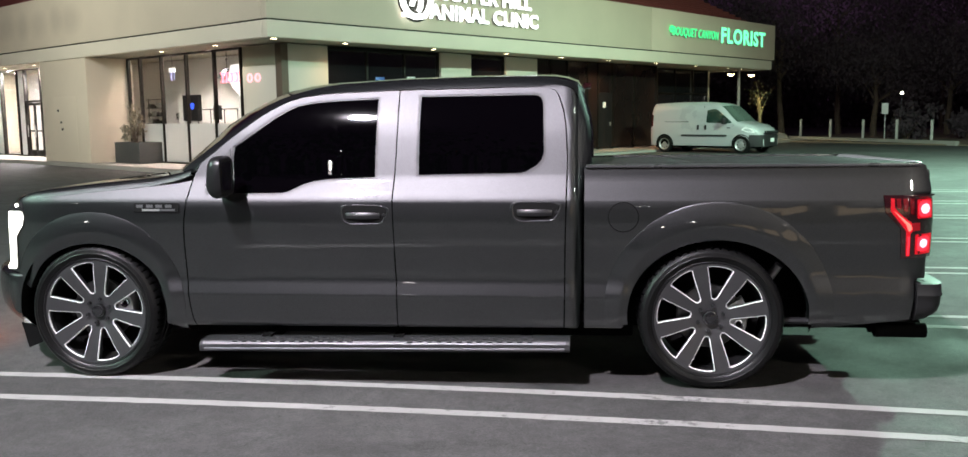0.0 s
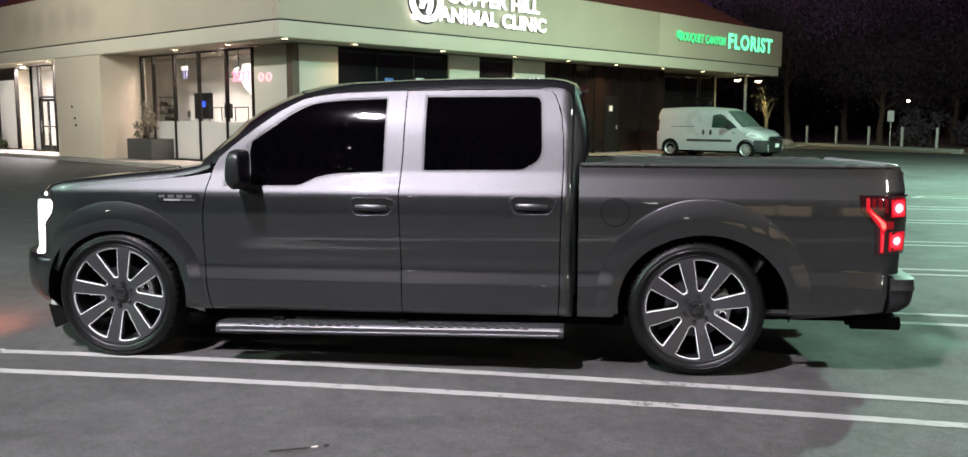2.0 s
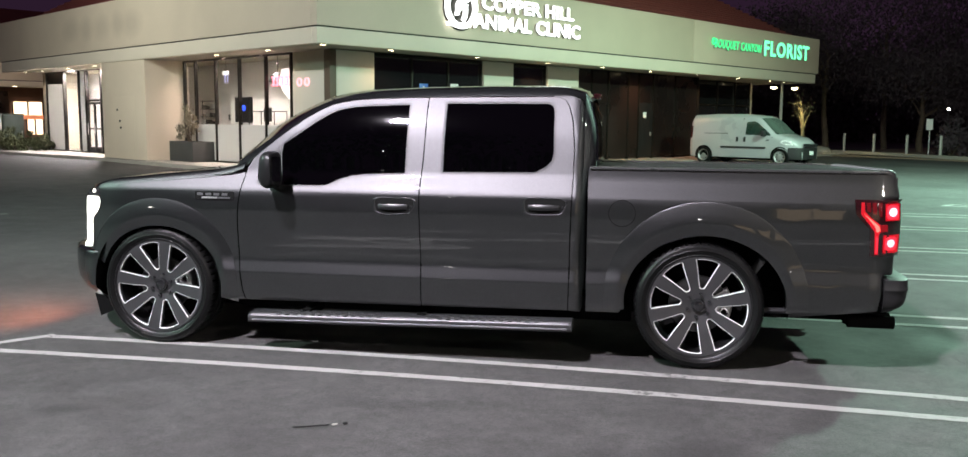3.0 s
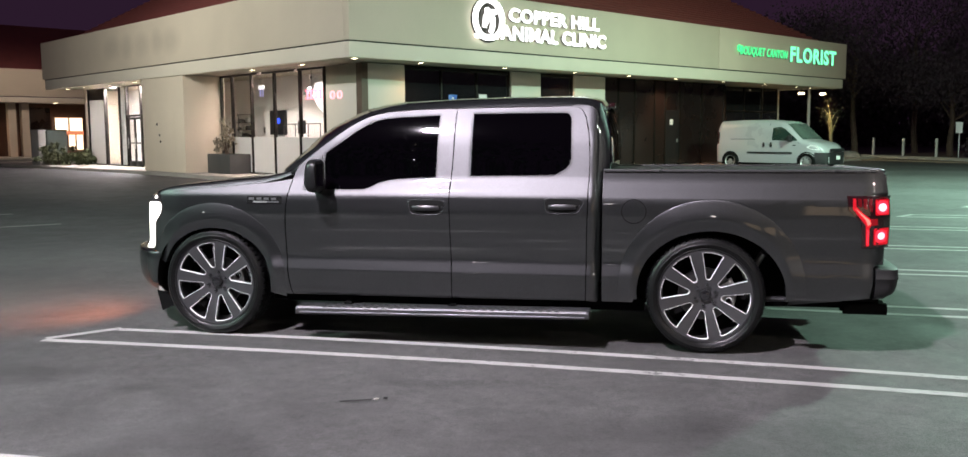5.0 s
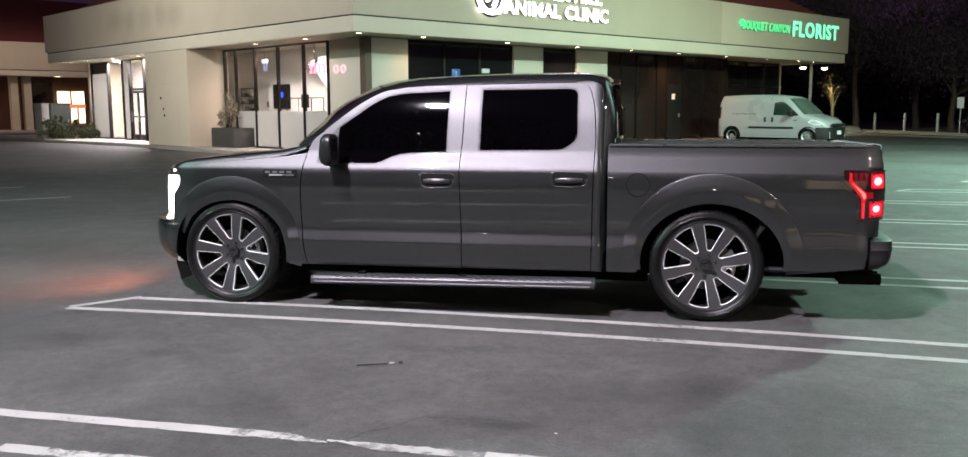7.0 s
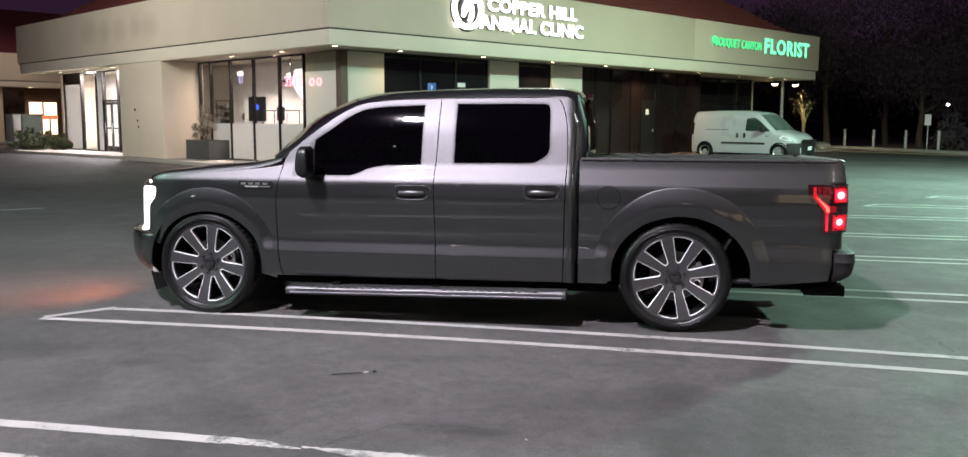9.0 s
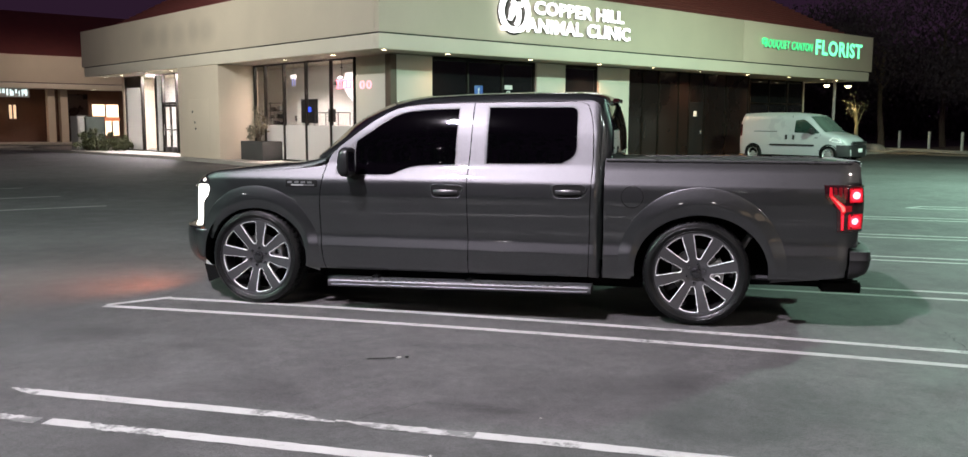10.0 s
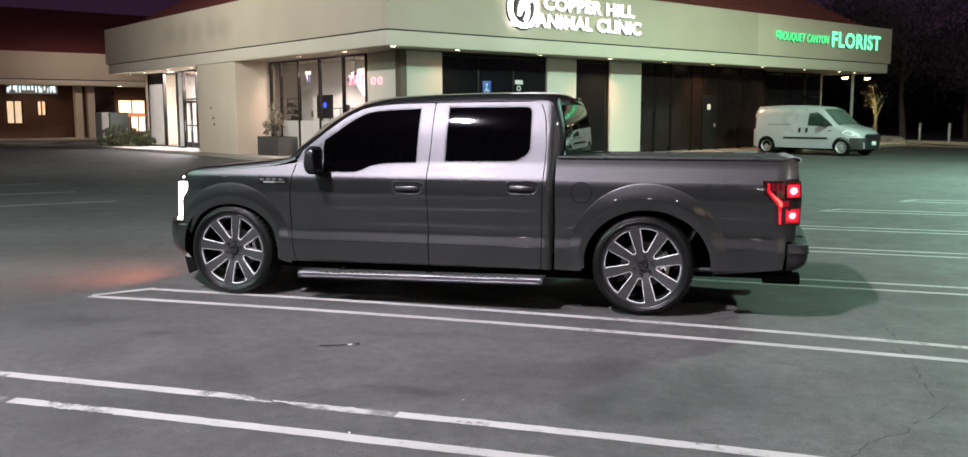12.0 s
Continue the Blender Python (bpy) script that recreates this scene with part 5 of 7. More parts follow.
# ---- the pickup ----
truck = thing("pickup_truck", "lowered dark grey metallic crew-cab pickup with lights on", "pickup truck")
WID = 2.03
KZ = (0.22, 0.29, 0.315, 0.335, 0.36, 0.44, 0.49, 0.56, 0.575, 0.62, 0.72, 0.82, 0.92, 1.0, 1.045, 1.065, 1.12, 1.165, 1.19, 1.25, 1.35, 1.45, 1.55, 1.63, 1.70, 1.76, 1.80)
KY = (0.11, 0.058, 0.035, 0.033, 0.028, 0.022, 0.020, 0.0345, 0.0375, 0.038, 0.032, 0.0245, 0.0205, 0.024, 0.0275, 0.0345, 0.066, 0.092, 0.103, 0.122, 0.153, 0.186, 0.231, 0.272, 0.311, 0.36, 0.42)


def flank(x, z):
    """How far in from the widest line the body side lies."""
    if x > 2.2 and z < 0.75:
        z -= 0.042 * min(1.0, (x - 2.2) / 0.1) * min(1.0, (0.75 - z) / 0.1)
    y = sum(float(np.interp(z + d, KZ, KY)) for d in (-0.007, -0.0035, 0, 0.0035, 0.007)) / 5
    if x < -2.05:
        y += 0.12 * ((-2.05 - x) / 0.42) ** 2
    if x > 2.86:
        y += 0.085 * ((x - 2.86) / 0.16) ** 2
    if 1.04 < x < 1.115:
        y += 0.045 * ((x - 1.04) / 0.06) ** 2
    if z > 1.06 and x > 1.115:
        y = y * 0.5 + 0.0165
    return y


def panel_mesh(name, outer, holes=(), far=False, lift=0.0, depth=0.03, material=None, cuts_z=(0.335, 0.36, 0.485, 0.495, 0.555, 0.57, 1.045, 1.06, 1.19), step=0.05, fn=flank, width=WID):
    """A curved body panel over an outline in x and z, with holes and turned-in edges."""
    from mathutils.geometry import tessellate_polygon
    bm = bmesh.new()
    loops = [list(outer)] + [list(h_) for h_ in holes]
    flat = [p for lp in loops for p in lp]
    vs = [bm.verts.new((x, 0, z)) for x, z in flat]
    for t in tessellate_polygon([[Vector((x, z, 0)) for x, z in lp] for lp in loops]):
        if len(set(t)) == 3:
            try:
                bm.faces.new([vs[i] for i in t])
            except ValueError:
                pass
    xs, zs = [p[0] for p in flat], [p[1] for p in flat]
    planes = [((x, 0, 0), (1, 0, 0)) for x in np.arange(math.ceil(min(xs) / step) * step, max(xs), step)]
    zz = sorted(set([round(float(z), 4) for z in np.arange(math.ceil(min(zs) / step) * step, max(zs), step)]) | set(c for c in cuts_z if min(zs) < c < max(zs)))
    planes += [((0, 0, z), (0, 0, 1)) for z in zz]
    for co, no in planes:
        bmesh.ops.bisect_plane(bm, geom=list(bm.verts) + list(bm.edges) + list(bm.faces), plane_co=co, plane_no=no, dist=1e-5)
    tagl = bm.faces.layers.int.new("outer")
    for f in bm.faces:
        f[tagl] = 1
    rim = [e for e in bm.edges if len(e.link_faces) == 1]
    for e in rim:
        e.smooth = False
    for v in bm.verts:
        v.co.y = fn(v.co.x, v.co.z) - lift
    ext = bmesh.ops.extrude_edge_only(bm, edges=rim)["geom"]
    for g in ext:
        if isinstance(g, bmesh.types.BMVert):
            g.co.y += depth
    for f in bm.faces:
        if f not in ext and f[tagl] == 1:
            f.normal_update()
            if f.normal.y > 0:
                f.normal_flip()
    fresh = set(g for g in ext if isinstance(g, bmesh.types.BMFace))
    for f in fresh:
        f[tagl] = 0
    if far:
        for v in bm.verts:
            v.co.y = width - v.co.y
        bmesh.ops.reverse_faces(bm, faces=list(bm.faces))
    me = bpy.data.meshes.new(name)
    bm.to_mesh(me)
    bm.free()
    me.materials.append(material)
    me.shade_smooth()
    flags = me.attributes["outer"].data
    sign_y = 1 if far else -1
    nor = []
    e = 0.006
    for poly in me.polygons:
        outer_face = flags[poly.index].value == 1
        for li in poly.loop_indices:
            if outer_face:
                c = me.vertices[me.loops[li].vertex_index].co
                gx = (fn(c.x + e, c.z) - fn(c.x - e, c.z)) / (2 * e)
                gz = (fn(c.x, c.z + e) - fn(c.x, c.z - e)) / (2 * e)
                nor.append(Vector((gx, sign_y, gz)).normalized())
            else:
                nor.append(poly.normal.copy())
    me.normals_split_custom_set(nor)
    return me


def both(name, outer, holes=(), material=None, label="", parent=None, **kw):
    """The same panel on the near and the far side."""
    made = []
    for far in (False, True):
        made.append(part(name, panel_mesh(name, outer, holes, far, material=material, **kw), material, parent or truck, label))
    return made


def arc(cx, cz, a, b, t0, t1, n, power=2.0):
    out = []
    for i in range(n + 1):
        t = radians(t0 + (t1 - t0) * i / n)
        c, s = math.cos(t), math.sin(t)
        out.append((cx + a * math.copysign(abs(c) ** (2 / power), c), cz + b * math.copysign(abs(s) ** (2 / power), s)))
    return out


SEAM_A = [(-1.205, 1.205), (-1.225, 1.10), (-1.235, 1.036), (-1.252, 0.926), (-1.256, 0.777), (-1.250, 0.551), (-1.230, 0.36), (-1.212, 0.295)]
SEAM_B = [(0.022, 1.688), (0.022, 1.316), (0.015, 1.141), (0.013, 1.035), (0.022, 0.71), (0.028, 0.50), (0.028, 0.30)]
SEAM_C = [(0.86, 1.698), (0.93, 1.688), (0.968, 1.664), (1.002, 1.56), (1.014, 1.484), (1.026, 1.309), (1.020, 1.069), (1.012, 0.787), (1.010, 0.50), (1.006, 0.31)]
G = 0.0035


def eased(pts, rounds=2):
    """An open line with its corners cut round."""
    for _ in range(rounds):
        out = [pts[0]]
        for (ax, az), (bx_, bz) in zip(pts, pts[1:]):
            out += [(ax * 0.75 + bx_ * 0.25, az * 0.75 + bz * 0.25), (ax * 0.25 + bx_ * 0.75, az * 0.25 + bz * 0.75)]
        pts = out + [pts[-1]]
    return pts


SEAM_A, SEAM_C = eased(SEAM_A, 1), eased(SEAM_C)


def shift(pts, dx):
    return [(x + dx, z) for x, z in pts]


# front fender with its arch
arch_f = arc(-1.84, 0.40, 0.485, 0.44, -14, 160, 22)
fender_top = [(-2.40, 1.022), (-2.22, 1.062), (-1.86, 1.100), (-1.46, 1.135), (-1.30, 1.170)]
both("front_fender", fender_top + shift(SEAM_A, -G) + arch_f[:-1] + [(-2.315, 0.565), (-2.36, 0.596), (-2.47, 0.612), (-2.44, 0.80), (-2.43, 0.96)], material=PAINT, label="dark grey metallic fender")

# doors
win_f = [(-0.985, 1.300), (-0.978, 1.366), (-0.87, 1.452), (-0.756, 1.535), (-0.68, 1.580), (-0.60, 1.612), (-0.50, 1.630), (-0.385, 1.640), (-0.094, 1.651), (-0.090, 1.172), (-0.25, 1.166), (-0.373, 1.160), (-0.45, 1.150), (-0.521, 1.131),
         (-0.60, 1.098), (-0.66, 1.084), (-0.96, 1.081)]
door_f = [(-1.172, 1.268), (-1.04, 1.378), (-0.903, 1.483), (-0.81, 1.550), (-0.726, 1.598), (-0.65, 1.635), (-0.579, 1.653), (-0.45, 1.671), (-0.313, 1.679)] + shift(SEAM_B, -G) + list(reversed(shift(SEAM_A, G)))
win_r = [(0.142, 1.661)] + rounded([(0.142, 1.661), (0.892, 1.664), (0.902, 1.262), (0.79, 1.191), (0.146, 1.183)], 0.060)[5:20] + [(0.146, 1.183)]
door_r = list(reversed(shift(SEAM_B, G))) + shift(SEAM_C, -G)
for d_name, outline, hole in (("front_door", door_f, win_f), ("rear_door", door_r, win_r)):
    made = both(d_name, outline, [hole], material=PAINT, label="dark grey metallic door with tinted window")
    for far, ob in zip((False, True), made):
        cx, cz = sum(p[0] for p in hole) / len(hole), sum(p[1] for p in hole) / len(hole)
        part("window_glass", panel_mesh("window_glass", hole, (), far, -0.009, 0.004, TINT), TINT, ob, "near-black tinted glass")
        inner = [(cx + (x - cx) * (1 - 0.012 / max(0.05, abs(x - cx))) if abs(x - cx) > 0.05 else x, cz + (z - cz) * (1 - 0.012 / max(0.05, abs(z - cz))) if abs(z - cz) > 0.05 else z) for x, z in hole]
        part("window_seal", panel_mesh("window_seal", hole, [inner], far, -0.004, 0.006, TRIM_BLACK), TRIM_BLACK, ob, "black rubber window seal")
# triangular sail panel under the mirror
both("mirror_sail", [(-1.125, 1.095), (-0.99, 1.085), (-0.99, 1.36), (-1.06, 1.27), (-1.11, 1.18)], material=TRIM_BLACK, lift=0.005, depth=0.012, label="black mirror sail")

# cab corner behind the rear door
both("cab_corner", shift(SEAM_C, G)[::-1] + [(0.90, 1.715), (1.0, 1.705), (1.06, 1.68), (1.092, 1.60), (1.10, 1.25), (1.10, 0.60), (1.098, 0.33), (1.085, 0.30)], material=PAINT)

# bed side
arch_r = arc(1.87, 0.40, 0.535, 0.455, 190, -14, 22)
bed = [(1.122, 0.31), (1.122, 1.235), (1.145, 1.243), (2.0, 1.240), (2.945, 1.247), (2.990, 1.235), (3.012, 1.15), (3.028, 1.03), (3.030, 0.80), (2.998, 0.64), (2.962, 0.612), (2.936, 0.600), (2.934, 0.49), (2.916, 0.384), (2.39, 0.318)] + arch_r[::-1] + [(1.33, 0.31)]
both("bed_side", bed, material=PAINT, label="dark grey metallic bed side")[1].location.z = -0.048


def flare(cx, czi, ai, bi, czo, ao, bo, t0, t1, proud, far):
    """The raised lip round a wheel arch, from its inner edge to the crease."""
    rows = []
    prof = ((0.0, -0.060), (0.0, proud * 0.50), (0.03, proud * 0.62), (0.30, proud * 0.95), (0.36, proud), (0.42, proud * 0.97), (0.65, proud * 0.66), (0.85, proud * 0.34), (0.95, proud * 0.20), (0.985, proud * 0.12), (1.0, -0.004))
    for i in range(57):
        t = radians(t0 + (t1 - t0) * i / 56)
        c, s = math.cos(t), math.sin(t)
        pi_ = (cx + ai * c, czi + bi * s)
        po = (cx + ao * c, czo + bo * s)
        row = []
        for k_, up in prof:
            x, z = pi_[0] + (po[0] - pi_[0]) * k_, pi_[1] + (po[1] - pi_[1]) * k_
            fade = min(1.0, max(0.0, (math.radians(t1) - t) * 2.4 + 0.06), max(0.0, (t - math.radians(t0)) * 2.4 + 0.06))
            y = flank(x, z) - up * (fade if up > 0 else 1)
            row.append((x, WID - y if far else y, z))
        rows.append(row)
    return grid(rows)


for far in (False, True):
    part("arch_flare", flare(-1.84, 0.395, 0.455, 0.400, 0.40, 0.575, 0.588, -13, 163, 0.018, far), PAINT, truck, "raised wheel arch flare", angle=50)
    part("arch_flare", flare(1.87, 0.395, 0.505, 0.432, 0.405, 0.640, 0.640, -6, 188, 0.020, far), PAINT, truck, "raised wheel arch flare", angle=50)

# hood, cowl, pillars, roof
def mirror_rows(rows):
    return [list(r) + [(p[0], WID - p[1], p[2]) for p in reversed(r)][0 if abs(r[-1][1] - WID / 2) > 1e-6 else 1:] for r in rows]


ys = (0.072, 0.082, 0.11, 0.24, 0.36, 0.55, 0.78, WID / 2)
crown = (0.001, 0.024, 0.042, 0.050, 0.052, 0.054, 0.055, 0.055)
rows = []
for i in range(25):
    s = i / 24
    row = []
    for y, c in zip(ys, crown):
        w = (y - 0.072) / (WID / 2 - 0.072)
        xf = -2.40 - 0.40 * (1 - (1 - w) ** 2.2)
        xb = -1.215 - 0.33 * w ** 1.3
        x = xf + (xb - xf) * s
        ze = float(np.interp(x, (-2.8, -2.40, -2.22, -1.86, -1.46, -1.30, -1.2), (0.955, 1.022, 1.062, 1.100, 1.137, 1.170, 1.205)))
        nose = 0.07 * max(0, 1 - s / 0.10) ** 2
        row.append((x, y + 0.06 * max(0, 1 - s / 0.25) ** 2 * (1 - w), ze + c * min(1, s * 6 + 0.4) - nose))
    rows.append(row)
part("hood", grid(mirror_rows(rows)), PAINT, truck, "dark grey metallic hood")
part("cowl", box(-1.60, -1.30, 0.30, WID - 0.30, 1.06, 1.14, 0.02), TRIM_BLACK, truck, "black cowl")

edge = [(-1.212, 1.213), (-1.172, 1.272), (-1.04, 1.382), (-0.903, 1.487), (-0.81, 1.554), (-0.726, 1.602), (-0.65, 1.639), (-0.579, 1.657), (-0.45, 1.675), (-0.313, 1.683), (0.02, 1.692), (0.45, 1.700), (0.86, 1.702), (0.93, 1.712), (1.0, 1.708), (1.06, 1.685), (1.095, 1.62)]
should = [(-1.305, 0.15, 1.222), (-1.255, 0.19, 1.275), (-1.126, 0.26, 1.385), (-1.00, 0.31, 1.480), (-0.905, 0.345, 1.552), (-0.84, 0.37, 1.604), (-0.755, 0.39, 1.647), (-0.67, 0.40, 1.678), (-0.53, 0.41, 1.713), (-0.38, 0.42, 1.737),
          (0.0, 0.42, 1.758), (0.45, 0.42, 1.768), (0.86, 0.42, 1.768), (0.95, 0.42, 1.764), (1.02, 0.42, 1.752), (1.085, 0.42, 1.728), (1.125, 0.42, 1.67)]
mid_x = [-1.52, -1.46, -1.35, -1.26, -1.14, -1.03, -0.94, -0.86, -0.70, -0.52, 0.0, 0.45, 0.86, 0.95, 1.02, 1.085, 1.13]
rows, roof_rows, wind = [], [], []
for (ex, ez), (sx, sy, sz), mx in zip(edge, should, mid_x):
    ey = flank(ex, ez) - 0.002
    row = [(ex, ey + 0.03, ez - 0.012), (ex, ey, ez), ((ex * 0.75 + sx * 0.25), ey + (sy - ey) * 0.22, ez + (sz - ez) * 0.42), ((ex + sx) / 2, ey + (sy - ey) * 0.55, ez + (sz - ez) * 0.76), (sx, sy, sz)]
    rows.append(row)
    k_ = [(sx + (mx - sx) * (1 - (1 - w) ** 2), sy + (WID / 2 - sy) * w, sz + 0.026 * (1 - (1 - w) ** 2)) for w in (0.0, 0.25, 0.5, 0.75, 1.0)]
    roof_rows.append(k_)
for far in (False, True):
    part("roof_rail", grid([[(p[0], WID - p[1], p[2]) for p in r] if far else r for r in rows]), PAINT, truck, "dark grey pillar and roof edge")
part("roof", grid(mirror_rows([r for r in roof_rows[7:]])), PAINT, truck, "dark grey metallic roof")
part("windshield", grid(mirror_rows([[(p[0] + 0.004, p[1], p[2] - 0.004) for p in r] for r in roof_rows[:8]])), TINT, truck, "dark windshield")

# cab back with its window, upright at the belt and leaning forward towards the roof
BACK_Z, BACK_X = (0.45, 1.1, 1.25, 1.45, 1.52, 1.58, 1.66, 1.72), (1.118, 1.12, 1.165, 1.160, 1.149, 1.134, 1.110, 1.088)
rows = []
for z in (0.45, 0.8, 1.1, 1.25, 1.35, 1.45, 1.52, 1.58, 1.66, 1.72):
    bx = float(np.interp(z, BACK_Z, BACK_X))
    y0 = flank(1.0, z) + 0.01
    rows.append([(1.085, y0, z), (1.095 + (bx - 1.10) * 0.5, y0 + 0.02, z), (bx, y0 + 0.06, z), (bx + 0.004, y0 + 0.2, z), (bx + 0.008, WID / 2, z)])
part("cab_back", grid(mirror_rows(rows)), PAINT, truck)
rows = []
for z in (1.285, 1.36, 1.42, 1.48, 1.53, 1.58, 1.63, 1.675):
    bx = float(np.interp(z, BACK_Z, BACK_X)) + 0.012
    y0 = flank(1.0, z) + 0.085
    rows.append([(bx - 0.02, y0 - 0.008, z), (bx, y0, z), (bx + 0.005, y0 + 0.2, z), (bx + 0.008, WID / 2, z)])
part("rear_window", grid(mirror_rows(rows)), REAR_GLASS, truck, "dark mirror-like rear window")
part("high_brake_lamp", box(1.115, 1.165, 0.80, 1.23, 1.70, 1.735, 0.008), TAIL_DARK, truck, "smoked high brake lamp")

# bed cover, rails, tailgate
for far in (0, 1):
    y0 = 0.062
    a_, b_ = (y0, y0 + 0.085) if not far else (WID - y0 - 0.085, WID - y0)
    part("bed_rail_cap", box(1.13, 2.945, a_, b_, 1.232 - 0.032 * far, 1.249 - 0.032 * far, 0.007), RAIL_GREY, truck, "black plastic rail cap")
for i, (x0, x1) in enumerate(((1.17, 1.75), (1.757, 2.345), (2.352, 2.94))):
    bm = box(x0, x1, 0.16, WID - 0.16, 1.232, 1.258, 0.006)
    for v_ in bm.verts:
        v_.co.z -= 0.006 + 0.024 * v_.co.y
    part("bed_cover_panel", bm, COVER, truck, "black folding bed cover panel")
part("tailgate", box(2.955, 3.015, 0.10, WID - 0.10, 0.60, 1.215, 0.02), PAINT, truck, "dark grey tailgate")
rows = [[(2.93, y, 1.240), (2.96, y, 1.262), (3.00, y, 1.266), (3.036, y, 1.258), (3.050, y, 1.244), (3.036, y, 1.228), (2.99, y, 1.205)] for y in (0.30, 0.315, 0.36, 0.6, 1.0, 1.37, 1.67, 1.715)]
rows = [[(p[0], p[1], p[2] - 0.010 - 0.017 * p[1] - (0.006 if k_ == 0 else 0)) for p in r] for k_, r in enumerate(rows)]
part("tailgate_spoiler", grid(rows), SPOILER, truck, "raised tailgate lip")
part("tailgate_handle", box(3.004, 3.02, 0.86, 1.17, 1.05, 1.13, 0.01), TRIM_BLACK, truck)

# rear bumper, wrapped round the corners, with a ledge along its side
rows = []
for z, inset in ((0.583, 0.16), (0.583, 0.012), (0.578, 0.002), (0.565, 0.0), (0.526, -0.002), (0.520, -0.006), (0.513, -0.006), (0.507, 0.0), (0.46, 0.004), (0.425, 0.014), (0.400, 0.034), (0.385, 0.07), (0.380, 0.16)):
    i_ = inset
    lift_ = max(0, 0.47 - z) * 0.12
    rows.append([(2.951, 0.14, z - lift_ * 1.6), (2.951, 0.034 + i_ * 0.7, z - lift_ * 1.6), (3.02, 0.040 + i_ * 0.8, z - lift_ * 0.8), (3.065 - i_ * 0.4, 0.055 + i_ * 0.9, z), (3.095 - i_ * 0.7, 0.085 + i_, z), (3.112 - i_, 0.13 + i_, z),
                 (3.124 - i_, 0.25 + i_ * 0.6, z), (3.140 - i_, 0.6, z), (3.150 - i_, WID / 2, z)])
part("rear_bumper", grid(mirror_rows(rows)), BUMPER, truck, "dark grey rear bumper", angle=40)
part("bumper_step_pad", box(3.0, 3.10, 0.5, 1.53, 0.584, 0.596, 0.004), TRIM_BLACK, truck, "black step pad")
for y in (0.20, 1.83):
    for k_ in (0.0, 0.11):
        yy = y + k_ if y < 1 else y - k_
        bm = rod((2.78, yy, 0.285), (3.06, yy, 0.285), 0.042, n=20, caps=False)
        rod((3.06, yy, 0.285), (2.80, yy, 0.285), 0.036, n=20, bm=bm, caps=False)
        part("exhaust_tip", bm, UNDER, truck, "black exhaust tip")
part("tow_hitch", box(2.85, 3.10, 0.97, 1.06, 0.30, 0.38, 0.008), METAL_DARK, truck)
part("rear_valance", box(2.45, 3.0, 0.12, WID - 0.12, 0.345, 0.40, 0.02), UNDER, truck)

# tail lamps: a smoked lens over a bent light tube and two square lamps with their bulbs
TAIL = [(2.748, 1.076), (3.036, 1.078), (3.048, 0.93), (3.040, 0.727), (2.850, 0.727), (2.841, 0.896), (2.758, 0.982)]
LAMP_BITS = (("light_tube", [(2.785, 1.059), (2.803, 1.059), (2.806, 1.007), (2.842, 0.968), (2.898, 0.926), (2.905, 0.880), (2.893, 0.862), (2.896, 0.740), (2.876, 0.740), (2.869, 0.880), (2.784, 0.990)], TAIL_GLOW, 0.013, "red light tube"),
             ("tube_arm", [(2.898, 0.924), (2.948, 0.924), (2.950, 0.882), (2.903, 0.878)], TAIL_DIM, 0.013, "dim red end of the tube"),
             ("tube_core", [(2.800, 0.992), (2.843, 0.957), (2.894, 0.915), (2.900, 0.889), (2.884, 0.876), (2.876, 0.889), (2.868, 0.914)], TAIL_CORE, 0.016, "bright heart of the tube"),
             ("tube_core", rounded([(2.880, 0.850), (2.889, 0.850), (2.890, 0.748), (2.881, 0.748)], 0.003), TAIL_MID, 0.016, "bright heart of the tube"),
             ("square_lamp", rounded([(2.929, 1.052), (3.030, 1.052), (3.037, 0.947), (2.932, 0.947)], 0.008), TAIL_GLOW, 0.013, "red square lamp"),
             ("square_lamp", rounded([(2.924, 0.860), (3.038, 0.860), (3.034, 0.748), (2.927, 0.748)], 0.008), TAIL_GLOW, 0.013, "red square lamp"),
             ("reflector", rounded([(2.938, 1.044), (3.022, 1.044), (3.026, 0.956), (2.938, 0.956)], 0.030), TAIL_MID, 0.016, "bright reflector"),
             ("reflector", rounded([(2.936, 0.848), (3.020, 0.848), (3.018, 0.764), (2.936, 0.764)], 0.030), TAIL_MID, 0.016, "bright reflector"),
             ("bulb", arc(2.982, 1.000, 0.030, 0.027, 0, 345, 23), TAIL_HOT, 0.019, "white-hot bulb"),
             ("bulb", arc(2.978, 0.808, 0.026, 0.024, 0, 345, 23), TAIL_HOT, 0.019, "white-hot bulb"))
for far in (False, True):
    lampo = part("tail_lamp", panel_mesh("tail_lamp", TAIL, (), far, 0.010, 0.03, TAIL_DARK), TAIL_DARK, truck, "smoked red tail lamp, lit")
    for nm, pts_, ma, lift_, lab in LAMP_BITS:
        part(nm, panel_mesh(nm, pts_, (), far, lift_, 0.004, ma, step=0.1), ma, lampo, lab)
    for k_ in range(3):
        part("lens_rib", panel_mesh("lens_rib", [(2.812 + 0.036 * k_, 1.058), (2.838 + 0.036 * k_, 1.058), (2.840 + 0.036 * k_, 0.998 - 0.014 * k_), (2.818 + 0.036 * k_, 1.006 - 0.014 * k_)], (), far, 0.012, 0.003, TAIL_RED, step=0.1), TAIL_RED, lampo)
